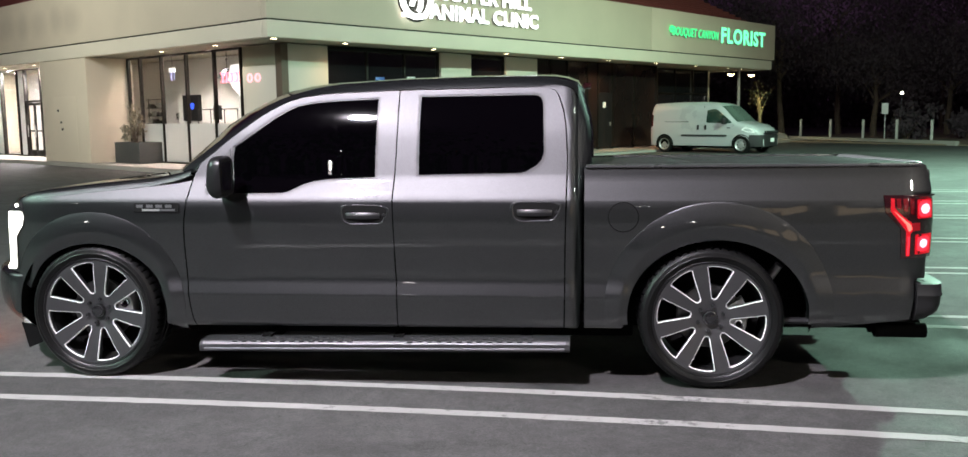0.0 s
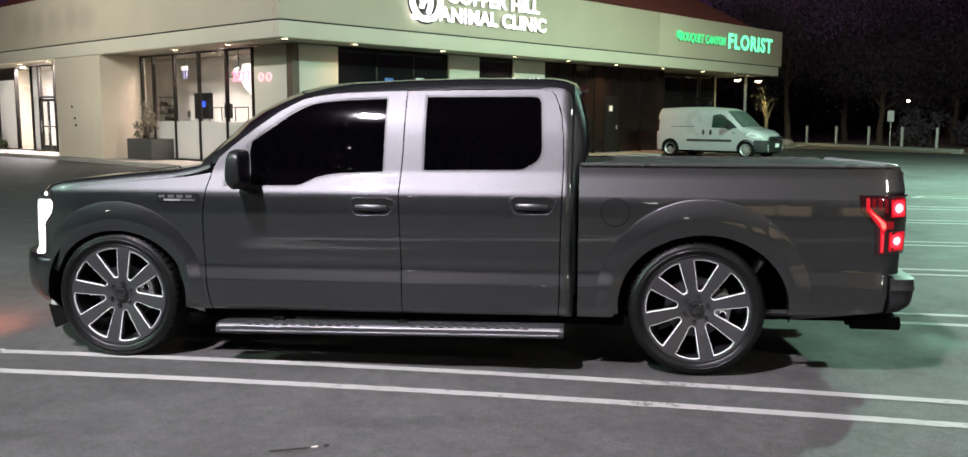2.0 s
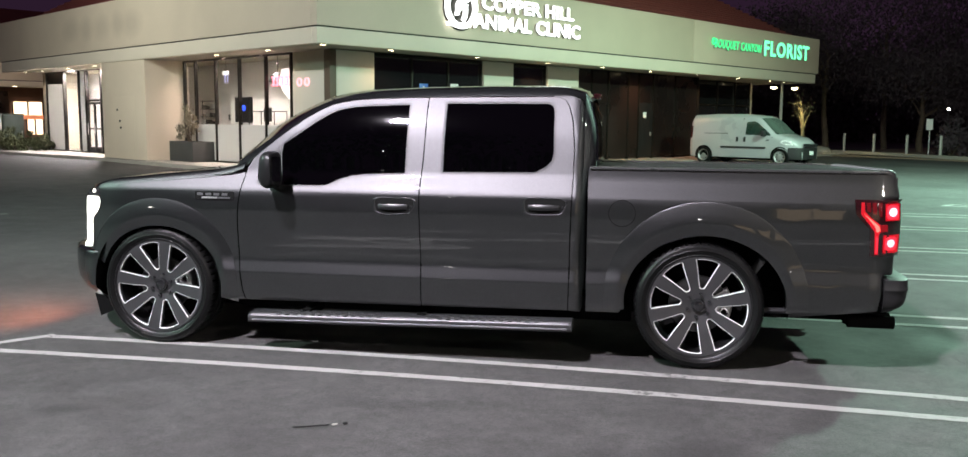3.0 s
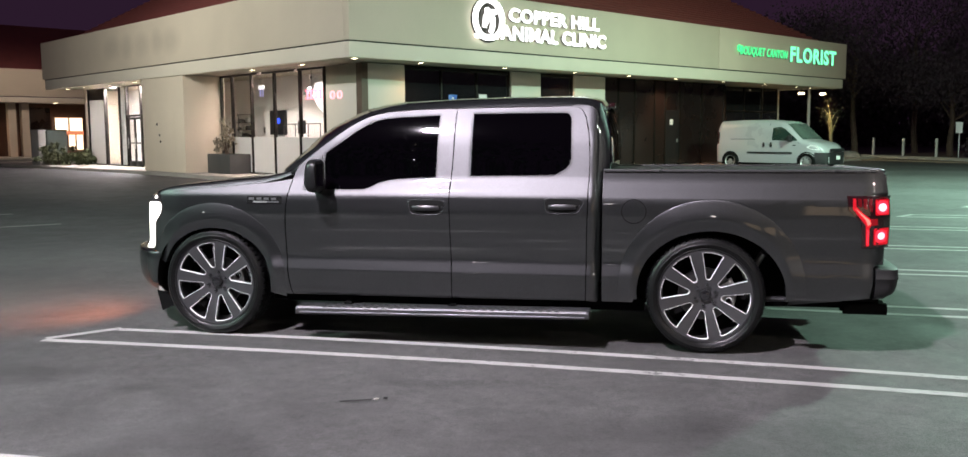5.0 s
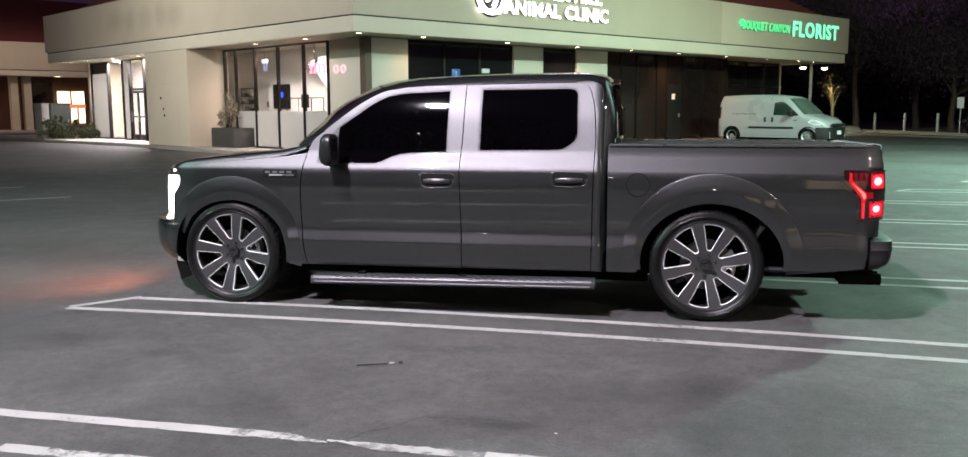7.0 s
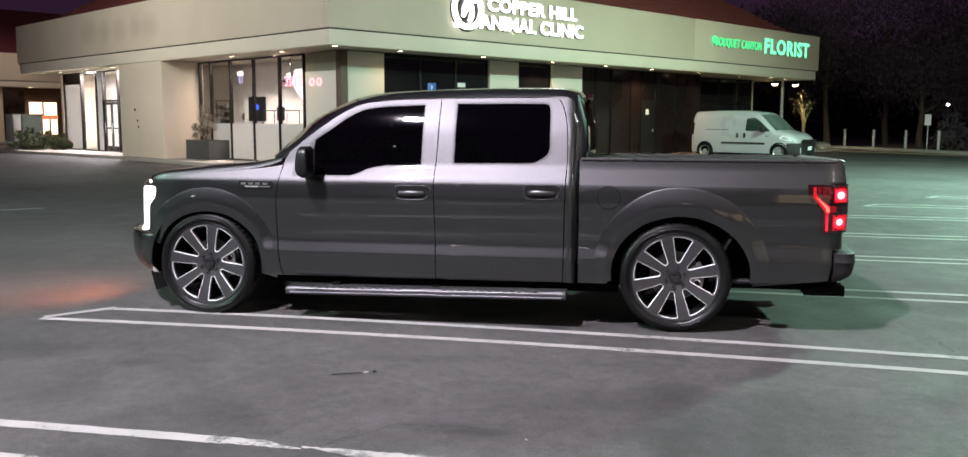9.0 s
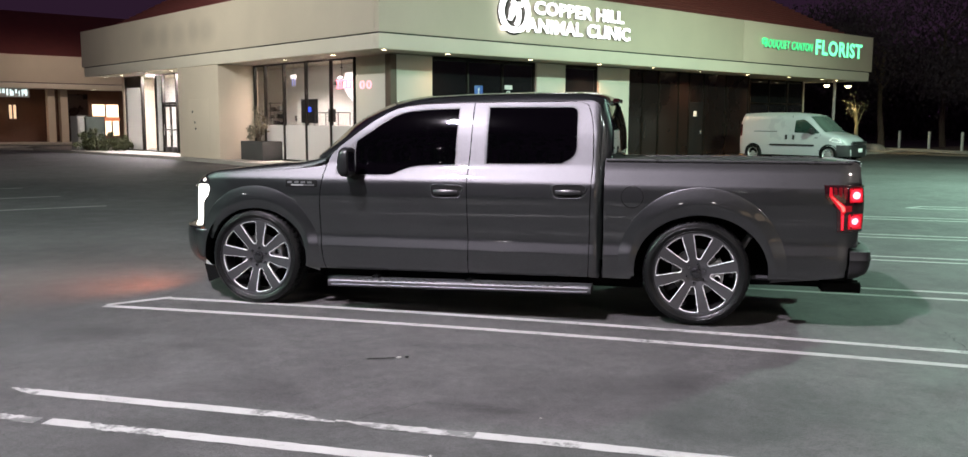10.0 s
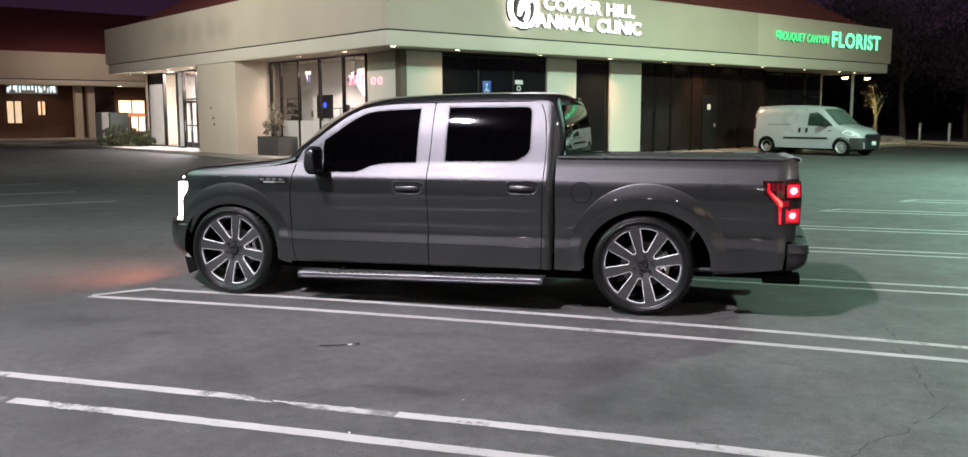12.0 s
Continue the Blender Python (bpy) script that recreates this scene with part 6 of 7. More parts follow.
both("lamp_bezel", [(2.706, 1.076), (2.746, 1.078), (2.755, 0.982), (2.838, 0.896), (2.848, 0.727), (2.838, 0.716), (2.816, 0.885), (2.716, 0.980)], material=PAINT, lift=0.006, depth=0.012)

# headlamps: a clear lens, a hooked white running light with its foot, and a small bulb above it
HEAD = [(-2.418, 0.992), (-2.385, 1.034), (-2.296, 1.046), (-2.282, 0.945), (-2.298, 0.890), (-2.358, 0.836), (-2.378, 0.620), (-2.476, 0.612), (-2.452, 0.716), (-2.432, 0.913)]
DRL = [(-2.408, 0.978), (-2.306, 0.981), (-2.290, 0.949), (-2.303, 0.898), (-2.345, 0.853), (-2.370, 0.826), (-2.388, 0.671), (-2.397, 0.627), (-2.466, 0.619), (-2.468, 0.640), (-2.436, 0.664), (-2.424, 0.787)]
for far in (False, True):
    lampo = part("headlamp", panel_mesh("headlamp", HEAD, (), far, 0.006, 0.04, HEAD_LENS), HEAD_LENS, truck, "clear headlamp with white running light, lit")
    part("running_light", panel_mesh("running_light", rounded(DRL, 0.012, 3), (), far, 0.011, 0.004, HEAD_GLOW, step=0.1), HEAD_GLOW, lampo, "glowing white light")
    # the running light's halo, put in as a dim glowing strip
    part("light_guide_rim", panel_mesh("light_guide_rim", rounded([(x_ - 0.010 if x_ < -2.40 else x_ + 0.010, z_ + (0.008 if z_ > 0.8 else -0.004)) for x_, z_ in DRL], 0.016, 3), [rounded(DRL, 0.012, 3)], far, 0.009, 0.003, HEAD_HALO, step=0.1), HEAD_HALO, lampo, "halo of the running light, a dim glowing strip")
    part("marker_bulb", panel_mesh("marker_bulb", arc(-2.340, 1.024, 0.011, 0.010, 0, 330, 11), (), far, 0.010, 0.004, HEAD_GLOW, step=0.1), HEAD_GLOW, lampo, "small glowing bulb")

# front bumper, grille, apron
rows = []
for z, back in ((0.590, 0.10), (0.590, 0.022), (0.585, 0.004), (0.572, 0.0), (0.52, -0.008), (0.44, -0.006), (0.37, 0.004), (0.32, 0.03), (0.28, 0.065), (0.255, 0.11), (0.25, 0.16)):
    xb = -2.335 - max(0, 0.565 - z) * 0.14
    row = [(xb, 0.30, z), (xb, 0.098 + back * 0.3, z)]
    for w in (0.0, 0.1, 0.25, 0.45, 0.7, 1.0):
        row.append((-2.385 - 0.475 * (1 - (1 - w) ** 2.0) + back - 0.05 * min(1, w * 6), 0.088 + back * 0.3 + (WID / 2 - 0.088 - back * 0.3) * w, z))
    rows.append(row)
part("front_bumper", grid(mirror_rows(rows)), PAINT, truck, "dark grey front bumper", angle=60)
rows = []
for z in (0.62, 0.75, 0.9, 0.985):
    rows.append([(-2.40 - 0.34 * (1 - (1 - w) ** 2.0), 0.20 + (WID / 2 - 0.20) * w, z) for w in (0, 0.25, 0.5, 0.75, 1.0)])
part("grille", grid(mirror_rows(rows)), GLOSS_BLACK, truck, "black grille")
for z in (0.70, 0.82, 0.92):
    pts_ = [(-2.425 - 0.34 * (1 - (1 - w) ** 2.0), 0.30 + (WID / 2 - 0.30) * w, z) for w in (0, 0.25, 0.5, 0.75, 1.0)]
    pts_ += [(p[0], WID - p[1], p[2]) for p in reversed(pts_[:-1])]
    bm = bmesh.new()
    for p, q in zip(pts_, pts_[1:]):
        rod(p, q, 0.018, n=8, bm=bm)
    part("grille_bar", bm, GLOSS_BLACK, truck)
for y in (0.06, WID - 0.10):
    part("air_dam", prism([(-2.43, 0.27), (-2.36, 0.25), (-2.24, 0.19), (-2.30, 0.145), (-2.39, 0.108)], lambda a, b, d: (a + 0.035, y + d + (0.06 if y < 1 else -0.06), b + 0.01), 0.03), UNDER, truck, "black air dam flap")
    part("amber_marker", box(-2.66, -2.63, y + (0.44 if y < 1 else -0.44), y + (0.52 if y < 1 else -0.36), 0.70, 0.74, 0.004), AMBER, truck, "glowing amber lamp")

# running boards with grip pads
for side, y0 in ((0, -0.075), (1, WID + 0.075)):
    sg = 1 if side == 0 else -1
    outline = rounded([(0.0, 0.175), (0.0, 0.225), (0.03, 0.240), (0.17, 0.240), (0.17, 0.18)], 0.018)
    bm = bmesh.new()
    prism(outline, lambda a, b, d: (-1.15 + d, y0 + sg * a, b + 0.012 * (-1.15 + d) + 0.002), 2.19, bm)
    board = part("running_board", bm, TRIM_BLACK, truck, "black running board with bright lip", angle=30)
    part("board_lip", prism(rounded([(-0.005, 0.190), (-0.005, 0.202), (0.006, 0.206), (0.006, 0.188)], 0.004), lambda a, b, d: (-1.12 + d, y0 + sg * a, b + 0.012 * (-1.12 + d)), 2.13), ALU, board, "brushed aluminium lip")
    part("board_edge", prism([(-0.003, 0.226), (0.008, 0.236), (0.014, 0.240), (0.0, 0.230)], lambda a, b, d: (-1.13 + d, y0 + sg * a, b + 0.012 * (-1.13 + d)), 2.15), ALU, board)
    for x0, n in ((-0.95, 13), (0.10, 13)):
        bm = bmesh.new()
        for i in range(n):
            for r_ in range(3):
                x = x0 + i * 0.058 + (0.029 if r_ % 2 else 0)
                box(x, x + 0.034, y0 + sg * (0.012 + r_ * 0.045) - 0.014, y0 + sg * (0.012 + r_ * 0.045) + 0.014, 0.236 + 0.012 * x, 0.2455 + 0.012 * x, 0.004, bm, 1)
        part("grip_pad", bm, STUD, board, "studded grip pad")["kind"] = "stuff"
    for x in (-0.8, 0.0, 0.75):
        part("board_bracket", box(x, x + 0.06, min(y0 + sg * 0.1, y0 + sg * 0.4), max(y0 + sg * 0.1, y0 + sg * 0.4), 0.2, 0.25), UNDER, board)

# door handles: a body-coloured rim round a dark pocket, bridged by the grip
def handle_ring(x0, z0, grow):
    base = [(0.0, 0.098), (0.028, 0.116), (0.250, 0.115), (0.296, 0.096), (0.292, 0.068), (0.254, 0.004), (0.050, 0.0), (0.010, 0.022)]
    return [(x0 + 0.148 + (a - 0.148) * grow, z0 + 0.058 + (b - 0.058) * grow) for a, b in rounded(base, 0.022)]


for side in (0, 1):
    for x0, z0 in ((-0.300, 0.912), (0.700, 0.929)):
        def on_door(a, b, up):
            y = flank(a, b) - up
            return (a, WID - y if side else y, b)
        steps = [[on_door(a, b, up) for a, b in handle_ring(x0, z0, gr)] for gr, up in ((1.0, 0.0005), (0.98, 0.0028), (0.955, 0.0034), (0.92, 0.0024), (0.885, 0.0005))]
        hb = part("door_handle", grid([[row_[i] for row_ in steps] for i in range(len(steps[0]))], closed=True), PAINT, truck, "dark grey door handle in a black pocket", angle=60)
        part("handle_pocket", prism(handle_ring(x0, z0, 0.90), lambda a, b, d: on_door(a, b, 0.0022 - d), 0.004), BADGE, hb, "black pocket")
        bm = bmesh.new()
        rows = []
        for i in range(15):
            w = i / 14
            a = x0 + 0.040 + 0.200 * w
            bow = 0.024 * math.sin(math.pi * min(1, max(0, w * 0.94 + 0.03))) ** 0.5
            hh = 0.017 + 0.004 * math.sin(math.pi * w)
            zc = z0 + 0.053
            rows.append([on_door(a, zc + hh * math.sin(an), 0.002 + bow * (0.55 + 0.45 * math.cos(an))) for an in [radians(k_ * 36) for k_ in range(11)]])
        grid(rows, bm)
        part("handle_grip", bm, HANDLE_GREY, hb, "dark grey grip")
        part("lock_cylinder", rod(on_door(x0 + 0.262, z0 + 0.058, 0.001), on_door(x0 + 0.262, z0 + 0.058, 0.008), 0.009, n=14), METAL_DARK, hb)

# fuel door, badge
ring = arc(1.341, 0.956, 0.088, 0.087, 0, 360, 32)[:-1]
ring_in = arc(1.341, 0.956, 0.0815, 0.0805, 0, 360, 32)[:-1]
part("fuel_door", panel_mesh("fuel_door", ring, [ring_in], False, 0.003, 0.004, BADGE), BADGE, truck, "round fuel door seam")
part("fuel_flap", panel_mesh("fuel_flap", ring_in, (), False, 0.0025, 0.004, PAINT), PAINT, truck, "round fuel flap")
for far in (False, True):
    bo = [(-1.556, 1.041), (-1.276, 1.041), (-1.276, 0.985), (-1.556, 0.985)]
    bad = part("side_badge", panel_mesh("side_badge", rounded(bo, 0.008), (), far, 0.006, 0.008, BADGE), BADGE, truck, "black side badge with plain silver bars")
    part("badge_bar", panel_mesh("badge_bar", [(-1.505, 1.005), (-1.395, 1.005), (-1.395, 0.993), (-1.505, 0.993)], (), far, 0.009, 0.003, STEEL), STEEL, bad, "silver bar")
    part("badge_bar", panel_mesh("badge_bar", [(-1.39, 1.005), (-1.30, 1.005), (-1.30, 0.993), (-1.39, 0.993)], (), far, 0.009, 0.003, ALU), ALU, bad)
    for x in (-1.54, -1.478, -1.42, -1.36):
        part("badge_bar", panel_mesh("badge_bar", [(x, 1.031), (x + 0.040, 1.031), (x + 0.040, 1.013), (x, 1.013)], (), far, 0.009, 0.003, ALU), ALU, bad)

# mirrors: a shell that leans with the pillar, with a seam round its lower third
SHELL = rounded([(-1.058, 1.190), (-1.041, 1.290), (-1.012, 1.328), (-0.968, 1.334), (-0.930, 1.325), (-0.924, 1.297), (-0.924, 1.173), (-0.918, 1.100), (-0.984, 1.075), (-1.034, 1.097), (-1.060, 1.144)], 0.022)
for side in (0, 1):
    def at_side(x, y, z):
        return (x, WID - y if side else y, z)
    rows = []
    for y, k_, dx in ((-0.020, 0.02, 0.02), (-0.022, 0.80, 0.012), (-0.030, 0.92, 0.006), (-0.055, 1.0, 0.0), (-0.14, 1.0, 0.0), (-0.185, 0.95, 0.006), (-0.212, 0.84, 0.014), (-0.226, 0.62, 0.022), (-0.230, 0.02, 0.026)):
        rows.append([at_side(-0.964 + (x + 0.986) * k_ * 0.78 + dx, y, 1.202 + (z - 1.205) * k_ * 0.96) for x, z in SHELL])
    bm = grid([[r[i] for r in rows] for i in range(len(rows[0]))], closed=True)
    mir = part("side_mirror", bm, MIRROR_BLACK, truck, "black side mirror housing")
    rows = []
    for y, k_ in ((-0.05, 1.012), (-0.14, 1.012), (-0.187, 0.962), (-0.214, 0.85)):
        rows.append([at_side(-0.964 + (x + 0.986) * k_ * 0.78 + 0.006 * (y < -0.18), y, z) for x, z in ((-0.928, 1.174), (-0.928, 1.169), (-1.058, 1.160), (-1.058, 1.165))])
    part("mirror_seam", grid([[r[i] for r in rows] for i in range(4)], closed=True), METAL_DARK, mir, "thin seam round the housing")
    part("mirror_base", rod(at_side(-0.99, 0.07, 1.10), at_side(-0.98, -0.06, 1.12), 0.04, 0.035, n=12), TRIM_BLACK, mir)
    part("mirror_glass", box(-0.916, -0.910, *sorted((at_side(0, -0.20, 0)[1], at_side(0, -0.06, 0)[1])), 1.13, 1.29, 0.0), CHROME, mir, "mirror glass")

# underbody and wheel houses
# unseen black boxes, added to block light and view under the truck
part("underbody", box(-2.2, 2.9, 0.40, WID - 0.40, 0.24, 0.46, 0.03), UNDER, truck, "black underbody")
for y in (0.40, WID - 0.50):
    part("frame_rail", box(-1.42, 1.42, y, y + 0.10, 0.175, 0.34, 0.015), UNDER, truck, "black rail added to block light under the truck")
part("skid_plate", box(-2.36, -1.40, 0.45, WID - 0.45, 0.17, 0.30, 0.03), UNDER, truck, "black plate added to hide the lit ground beneath")
part("floor_pan", box(-1.35, 1.35, 0.10, WID - 0.10, 0.33, 0.40, 0.02), UNDER, truck)
part("cab_shell", box(-0.5, 1.08, 0.34, WID - 0.34, 0.5, 1.62, 0.15), UNDER, truck, "unlit cabin behind tinted glass")
part("dash_shell", box(-1.25, -0.4, 0.22, WID - 0.22, 0.5, 1.10, 0.08), UNDER, truck)
part("engine_shell", box(-2.35, -1.1, 0.40, WID - 0.40, 0.45, 1.02, 0.1), UNDER, truck)
part("bed_shell", box(1.15, 2.93, 0.40, WID - 0.40, 0.45, 1.17, 0.03), UNDER, truck)
part("bed_floor_edge", box(1.15, 2.9, 0.10, WID - 0.10, 1.12, 1.185, 0.02), UNDER, truck)
for cx, a_, b_ in ((-1.84, 0.50, 0.455), (1.87, 0.545, 0.47)):
    for far in (False, True):
        rows = []
        for t in range(-1, 22):
            an = radians(t * 9)
            ya = [0.045, 0.12, 0.42]
            rows.append([(cx + a_ * math.cos(an), WID - y if far else y, 0.40 + b_ * math.sin(an)) for y in ya])
        part("wheel_house", grid(rows), UNDER, truck, "black wheel house liner")
        yb = WID - 0.42 if far else 0.42
        part("wheel_house_wall", prism(arc(cx, 0.40, a_, b_, -20, 200, 24), lambda a, b, d: (a, yb + d, b), 0.01), UNDER, truck)
part("axle", rod((1.84, 0.35, 0.385), (1.84, WID - 0.35, 0.385), 0.06, n=12), UNDER, truck)
part("axle", rod((-1.84, 0.35, 0.385), (-1.84, WID - 0.35, 0.385), 0.05, n=12), UNDER, truck)
part("shock_absorber", rod((2.24, 0.20, 0.66), (2.10, 0.30, 0.42), 0.026, n=12), STEEL, truck, "steel shock absorber")
part("spare_brace", rod((2.22, 0.14, 0.345), (2.5, 0.14, 0.345), 0.02, n=8), METAL_DARK, truck)


# wheels
def wheel(x, far, spin):
    """Large eight-window alloy wheel with a low tyre."""
    R, W_ = 0.392, 0.29
    prof = [(0.300, 0.035), (0.318, 0.010), (0.335, 0.000), (0.350, -0.004), (0.366, 0.000), (0.380, 0.012), (0.389, 0.028), (R, 0.05), (R, 0.085), (R - 0.007, 0.088), (R - 0.007, 0.096), (R, 0.099),
            (R, 0.14), (R - 0.007, 0.143), (R - 0.007, 0.152), (R, 0.155), (R, 0.20), (R, 0.24), (0.38, 0.275), (0.35, 0.29), (0.30, 0.28)]

    def tread(i, k_, r):
        return r - 0.008 if (i % 5 == 0 and k_ in (6, 7, 8, 16, 17)) else r
    m = pose(x, WID - 0.025 if far else 0.025, 0.370, 0, 0, 180 if far else 0)
    bm = revolve([(0.318, 0.020), (0.322, 0.012), (0.316, 0.006), (0.306, 0.010), (0.300, 0.030), (0.292, 0.06), (0.285, 0.10), (0.28, 0.24), (0.30, 0.27)], 64)
    hub = part("wheel", bm, RIM_DARK, truck, "large dark alloy wheel with milled spokes")
    hub.matrix_basis = m @ Matrix.Diagonal((1.046, 1, 1.046, 1))
    part("tyre", revolve(prof, 280, wob=tread), RUBBER, hub, "low-profile black tyre", angle=25)
    part("side_wall_rib", revolve([(0.344, -0.005), (0.347, -0.007), (0.350, -0.005)], 80), RUBBER, hub)

    def dish(r):
        return 0.012 + 0.045 * max(0.0, (0.29 - r) / 0.23) ** 1.3
    outer = arc(0, 0, 0.305, 0.305, 0, 360, 96)[:-1]
    wins = []
    for k_ in range(8):
        c = radians(45 * k_ + spin)
        pts_ = []
        for i in range(9):
            t = -1 + 2 * i / 8
            pts_.append((0.291 - 0.004 * abs(t) ** 4, c + t * 0.245))
        for i in range(1, 5):
            r = 0.285 - (0.285 - 0.135) * i / 4
            half = 0.0165 + (0.0690 - 0.0165) * (r - 0.12) / (0.288 - 0.12)
            pts_.append((r, c + half / r))
        for i in range(1, 8):
            a2 = math.pi * i / 8
            r = 0.128 - 0.022 * math.sin(a2)
            pts_.append((r, c + 0.0185 * math.cos(a2) / r))
        for i in range(4, 0, -1):
            r = 0.285 - (0.285 - 0.135) * i / 4
            half = 0.0165 + (0.0690 - 0.0165) * (r - 0.12) / (0.288 - 0.12)
            pts_.append((r, c - half / r))
        wins.append([(r * math.cos(a), r * math.sin(a)) for r, a in pts_])

    core = arc(0, 0, 0.097, 0.097, 0, 360, 48)[:-1]
    face = panel_mesh("wheel_face", outer, wins + [core], False, 0.0, 0.040, RIM_GREY, cuts_z=(), step=0.03, fn=lambda a, b: dish(math.hypot(a, b)))
    part("wheel_face", face, RIM_GREY, hub, "grey machined eight-spoke face")
    part("hub_plate", revolve([(0.098, dish(0.098)), (0.085, dish(0.085)), (0.070, dish(0.07)), (0.055, dish(0.055)), (0.0, dish(0.055))], 48), RIM_GREY, hub)
    for w in wins:
        cx, cz = sum(p[0] for p in w) / len(w), sum(p[1] for p in w) / len(w)
        n = len(w)
        rows = []
        for i in list(range(n)) + [0]:
            p, q, s = Vector(w[i - 1]), Vector(w[i]), Vector(w[(i + 1) % n])
            t = (s - p).normalized()
            nrm = Vector((t.y, -t.x))
            if nrm.dot(q - Vector((cx, cz))) < 0:
                nrm = -nrm
            o = q + nrm * 0.0030
            i2 = q - nrm * 0.0015
            rows.append([(o.x, dish(o.length) - 0.0012, o.y), (q.x, dish(q.length) - 0.0004, q.y), (i2.x, dish(i2.length) + 0.010, i2.y)])
        part("milled_edge", grid(rows), MILLED, hub, "bright milled spoke edge")
    part("hub_boss", revolve([(0.0, 0.036), (0.03, 0.036), (0.040, 0.042), (0.043, 0.062), (0.0, 0.062)], 32), GLOSS_BLACK, hub, "black centre cap")
    part("cap_ring", revolve([(0.028, 0.0345), (0.034, 0.0340), (0.036, 0.038), (0.027, 0.037)], 32), METAL_DARK, hub)
    for k_ in range(6):
        a = radians(60 * k_ + 20)
        c, s = 0.070 * math.cos(a), 0.070 * math.sin(a)
        part("lug_nut", rod((c, 0.034, s), (c, 0.066, s), 0.0105, 0.012, n=6), GLOSS_BLACK, hub)
    part("brake_disc", revolve([(0.075, 0.105), (0.175, 0.105), (0.178, 0.11), (0.178, 0.13), (0.075, 0.13), (0.075, 0.09), (0.0, 0.09)], 48), DISC, hub, "steel brake disc")
    bm = bmesh.new()
    rows = []
    for i in range(9):
        a = radians(-28 + 60 * i / 8)
        rows.append([((r) * math.cos(a), yy, r * math.sin(a)) for r, yy in ((0.115, 0.078), (0.198, 0.078), (0.205, 0.088), (0.205, 0.15), (0.112, 0.15), (0.112, 0.085), (0.115, 0.078))])
    grid(rows, bm)
    cal = part("brake_caliper", bm, STEEL, hub, "bare metal brake caliper")
    for an in (-14, 16):
        c, s = 0.160 * math.cos(radians(an)), 0.160 * math.sin(radians(an))
        part("piston", revolve([(0.016, 0.074), (0.026, 0.070), (0.030, 0.078), (0.016, 0.080)], 20, centre=(c, 0, s)), CHROME, cal, "bright piston ring")
        part("piston_well", rod((c, 0.074, s), (c, 0.079, s), 0.016, n=16), UNDER, cal)
    part("back_plate", revolve([(0.0, 0.16), (0.275, 0.16), (0.275, 0.17), (0.0, 0.17)], 40), UNDER, hub)
    return hub


for far in (False, True):
    wheel(-1.853, far, 13)
    wheel(1.84, far, -9.3)

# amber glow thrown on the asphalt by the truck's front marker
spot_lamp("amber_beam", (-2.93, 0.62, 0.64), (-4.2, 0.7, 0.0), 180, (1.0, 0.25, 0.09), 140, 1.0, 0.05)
spot_lamp("headlamp_beam", (-2.7, 0.45, 0.82), (-14, 0.6, 0.0), 60, (1.0, 0.97, 0.88), 70, 0.9, 0.06)

# ---- the parked van ----
van = thing("cargo_van", "small white compact cargo van parked by the shops", "van", BLD @ pose(18.0, -0.98, 0.05, 0, 0, -90))
PX = (-0.62, -0.605, -0.58, -0.50, 0.3, 1.4, 1.95, 2.15, 2.30, 2.85, 3.05, 3.38, 3.64, 3.77, 3.82)
PZ = (1.0, 1.62, 1.74, 1.82, 1.855, 1.85, 1.80, 1.74, 1.66, 1.14, 1.07, 1.0, 0.86, 0.66, 0.50)


def van_side(x, z):
    """Half width at x and z."""
    w = float(np.interp(z, (0.2, 0.3, 0.55, 0.75, 1.0, 1.1, 1.45, 1.7, 1.82, 1.86), (0.855, 0.89, 0.905, 0.91, 0.90, 0.885, 0.845, 0.79, 0.72, 0.6)))
    if x > 3.1:
        w -= 0.30 * ((x - 3.1) / 0.72) ** 2.2
    if x < -0.5:
        w -= 0.05 * ((-0.5 - x) / 0.12) ** 2
    return w


rows = []
for x in sorted(set([-0.62, -0.61, -0.59, -0.55] + [round(-0.5 + 0.125 * i, 3) for i in range(34)] + [3.70, 3.77, 3.82])):
    zt = float(np.interp(x, PX, PZ))
    row = []
    for k_ in range(15):
        z = 0.26 + (zt - 0.26) * (k_ / 14) ** 0.9
        shoulder = max(0.0, (k_ - 11) / 3)
        w = van_side(x, min(z, 1.84)) * (1 - 0.10 * shoulder ** 2)
        row.append((x, -w, z - 0.0))
    row += [(x, -row[-1][1] * -0.5, zt + 0.012), (x, 0.0, zt + 0.018)]
    rows.append(row)
full = [list(r) + [(p[0], -p[1], p[2]) for p in reversed(r[:-1])] for r in rows]
bm = grid(full)
bm.faces.new([bm.verts.new(p) for p in full[0]])
bm.faces.new([bm.verts.new(p) for p in reversed(full[-1])])
part("body", bm, VAN_WHITE, van, "white van body", angle=50)


def van_patch(name, outline, material, label="", lift=0.006, depth=0.02, holes=(), near=True, far=True):
    for sg in ((-1,) if near else ()) + ((1,) if far else ()):
        part(name, prism(outline, lambda a, b, d: (a, sg * (van_side(a, b) + lift - d), b), depth, holes=holes), material, van, label)


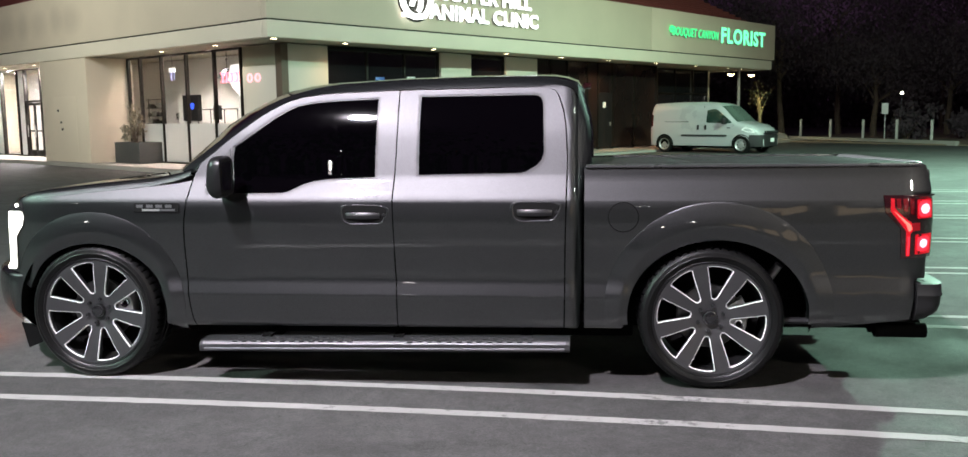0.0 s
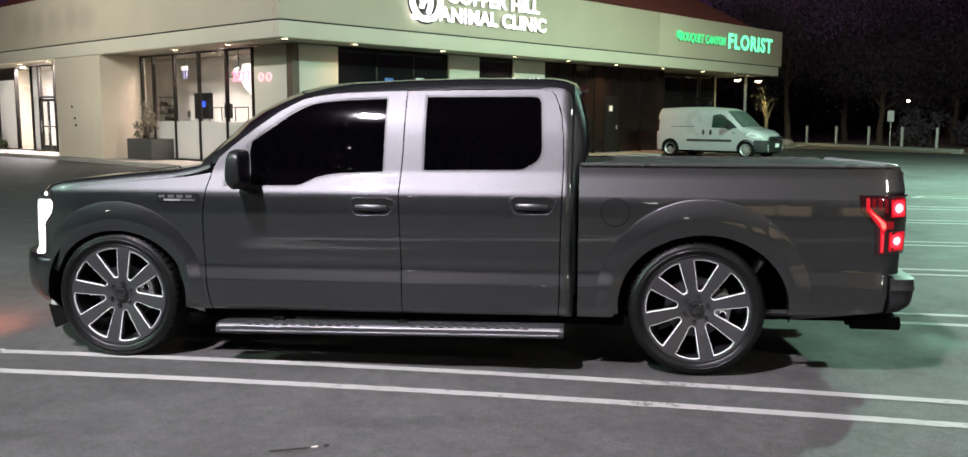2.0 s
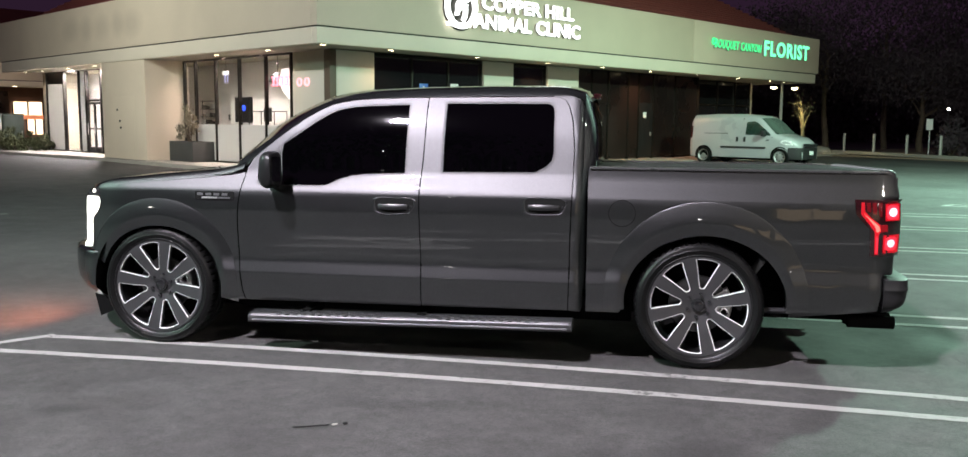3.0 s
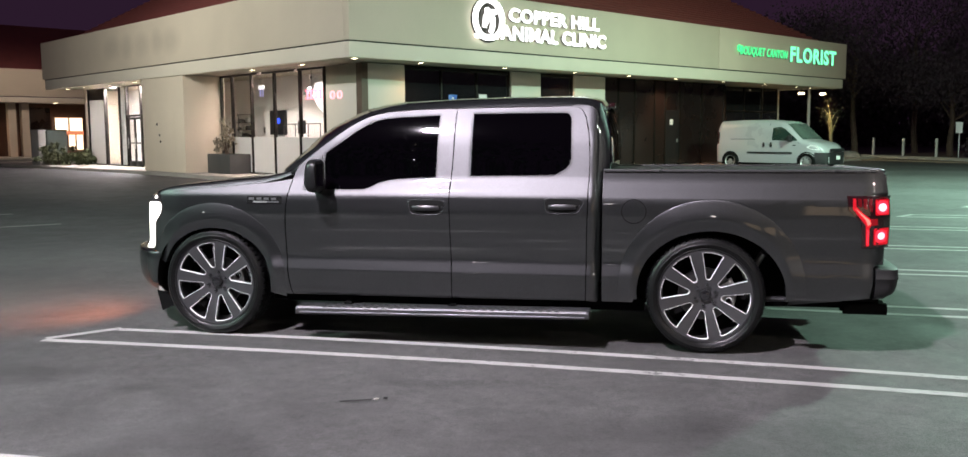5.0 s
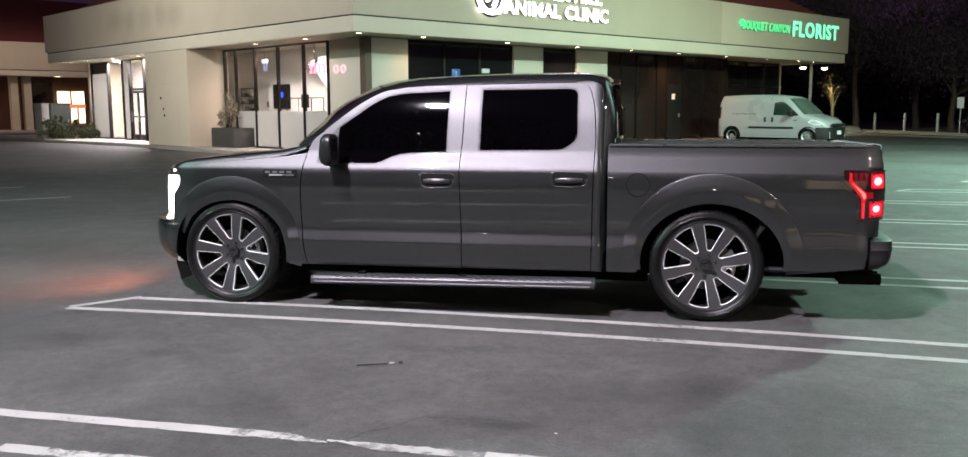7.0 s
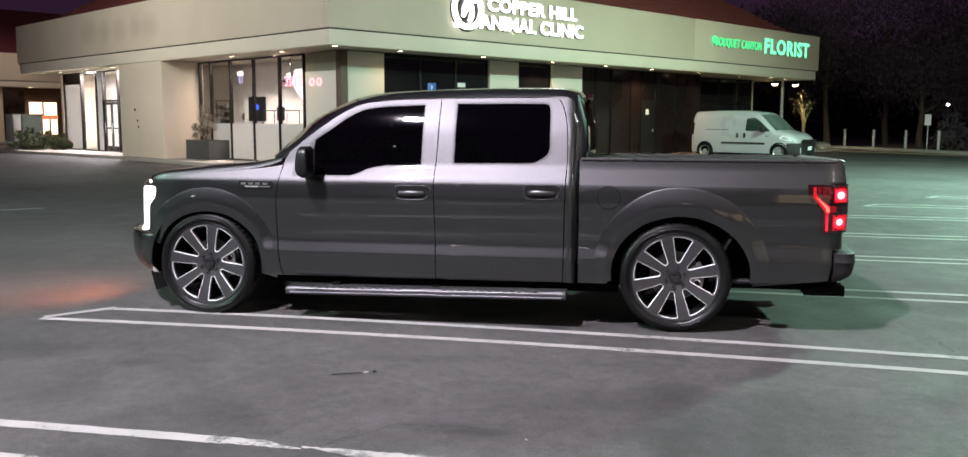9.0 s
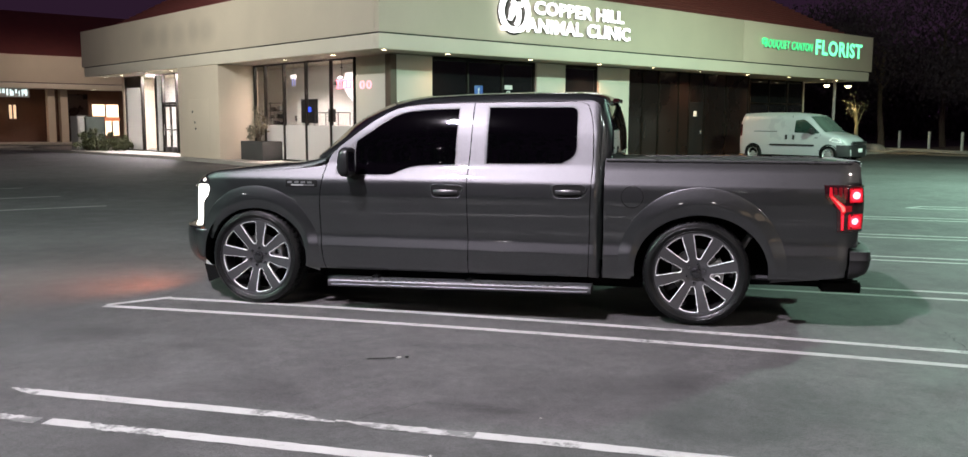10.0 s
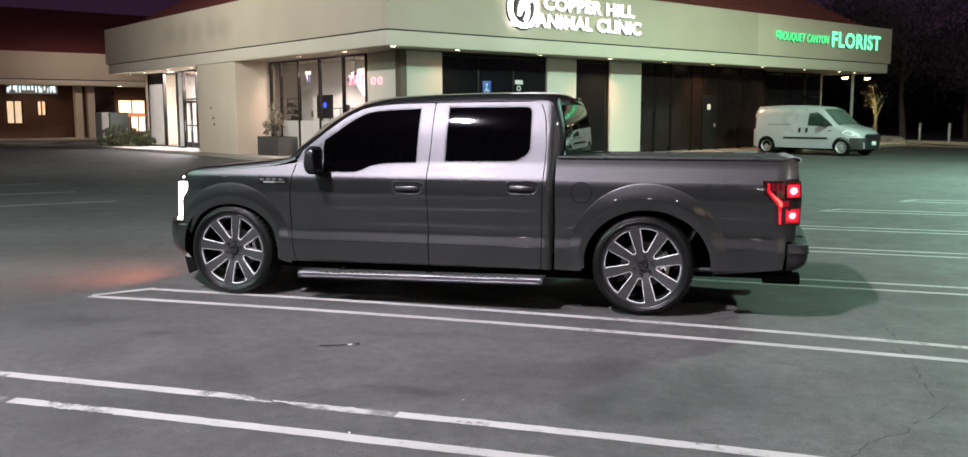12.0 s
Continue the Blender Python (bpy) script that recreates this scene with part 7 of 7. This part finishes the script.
van_patch("side_window", rounded([(1.72, 1.10), (1.74, 1.56), (2.05, 1.60), (2.22, 1.52), (2.72, 1.12), (2.70, 1.08)], 0.05), VAN_GLASS, "dark cab window")
van_patch("quarter_seam", [(1.55, 0.42), (1.565, 0.42), (1.60, 1.72), (1.585, 1.72)], TRIM_BLACK, lift=0.003, depth=0.01)
van_patch("door_seam", [(2.72, 0.42), (2.735, 0.42), (2.80, 1.02), (2.785, 1.02)], TRIM_BLACK, lift=0.003, depth=0.01)
van_patch("slide_rail", [(0.0, 1.13), (1.0, 1.13), (1.0, 1.15), (0.0, 1.15)], METAL_DARK, "dark slide rail")
van_patch("side_moulding", rounded([(0.72, 0.60), (2.55, 0.60), (2.55, 0.67), (0.72, 0.67)], 0.02), TRIM_BLACK, "black side moulding", lift=0.02, depth=0.03)
van_patch("door_handle", rounded([(1.36, 0.84), (1.44, 0.84), (1.44, 1.02), (1.36, 1.02)], 0.03), TRIM_BLACK, "black handle", lift=0.02, depth=0.03)
van_patch("door_handle", rounded([(1.66, 0.84), (1.74, 0.84), (1.74, 1.02), (1.66, 1.02)], 0.03), TRIM_BLACK, "black handle", lift=0.02, depth=0.03)
van_patch("side_badge", [(2.55, 0.90), (2.68, 0.90), (2.68, 0.93), (2.55, 0.93)], METAL_DARK, "plain dark bar", lift=0.008, depth=0.01)
van_patch("headlamp", rounded([(3.10, 0.84), (3.24, 0.95), (3.48, 0.90), (3.58, 0.74), (3.30, 0.77)], 0.04), SIGN_PANEL_WHITE, "clear headlamp", lift=0.012, depth=0.03)
van_patch("panel_crease", rounded([(0.1, 1.20), (1.3, 1.20), (1.3, 1.62), (0.1, 1.60)], 0.08), VAN_WHITE, "blind side panel", lift=0.006, depth=0.01)
van_patch("tail_lamp", rounded([(-0.60, 0.95), (-0.51, 0.95), (-0.51, 1.40), (-0.595, 1.40)], 0.03), TAIL_RED, "red tail lamp", lift=0.008, depth=0.03)
bm = bmesh.new()
rows = []
for z in (0.24, 0.32, 0.45, 0.58, 0.66):
    rows.append([(3.38 + 0.02 * z, -van_side(3.38, z) - 0.012, z), (3.55, -van_side(3.55, z) - 0.016, z), (3.70, -van_side(3.70, z) - 0.02, z), (3.80, -0.63, z), (3.855, -0.45, z), (3.875, 0, z), (3.855, 0.45, z), (3.80, 0.63, z), (3.70, van_side(3.70, z) + 0.02, z), (3.55, van_side(3.55, z) + 0.016, z), (3.38, van_side(3.38, z) + 0.012, z)])
part("front_bumper", grid(rows), TRIM_BLACK, van, "black plastic bumper")
part("grille", box(3.80, 3.87, -0.5, 0.5, 0.70, 0.80, 0.02), TRIM_BLACK, van, "black grille slot")
part("plate", box(3.875, 3.89, -0.15, 0.15, 0.40, 0.54, 0.005), SIGN_PANEL_WHITE, van, "pale plate without writing")
# windscreen follows the slope
rows = []
for x in (2.24, 2.4, 2.6, 2.8, 2.9):
    zt = float(np.interp(x, PX, PZ))
    w = van_side(x, zt) * 0.86
    rows.append([(x + 0.012, -w, zt + 0.004), (x + 0.014, -w * 0.5, zt + 0.022), (x + 0.016, 0, zt + 0.03), (x + 0.014, w * 0.5, zt + 0.022), (x + 0.012, w, zt + 0.004)])
part("windscreen", grid(rows), VAN_SCREEN, van, "grey-green windscreen")
for sg in (-1, 1):
    part("wing_mirror", box(2.42, 2.56, min(sg * 0.90, sg * 1.10), max(sg * 0.90, sg * 1.10), 1.05, 1.27, 0.04), TRIM_BLACK, van, "black wing mirror")
part("aerial", rod((1.2, 0, 1.86), (1.05, 0, 2.02), 0.008, n=6), METAL_DARK, van)
part("rear_bumper", box(-0.65, -0.50, -0.80, 0.80, 0.32, 0.58, 0.04), TRIM_BLACK, van)
part("van_underbody", box(-0.5, 3.6, -0.7, 0.7, 0.18, 0.3), UNDER, van)
for x in (0.0, 3.11):
    for sg in (-1, 1):
        part("wheel_arch", prism(arc(x, 0.32, 0.365, 0.365, -8, 188, 20), lambda a, b, d: (a, sg * (van_side(a, b) + 0.007 - d), b), 0.04), UNDER, van, "dark wheel arch")
        tyre_m = pose(x, sg * 0.928, 0.315, 0, 0, 180 if sg > 0 else 0)
        wh = part("van_wheel", revolve([(0.0, 0.03), (0.06, 0.02), (0.10, 0.035), (0.17, 0.03), (0.205, 0.012), (0.215, 0.0), (0.215, 0.05)], 32), STEEL, van, "plain steel wheel")
        wh.matrix_basis = tyre_m
        part("tyre", revolve([(0.21, 0.01), (0.25, -0.006), (0.30, 0.0), (0.318, 0.03), (0.318, 0.17), (0.30, 0.19), (0.2, 0.19)], 40), RUBBER, wh, "black tyre")
        for k_ in range(8):
            a = radians(45 * k_)
            part("vent_hole", rod((0.14 * math.cos(a), 0.022, 0.14 * math.sin(a)), (0.14 * math.cos(a), 0.05, 0.14 * math.sin(a)), 0.024, n=8), UNDER, wh)
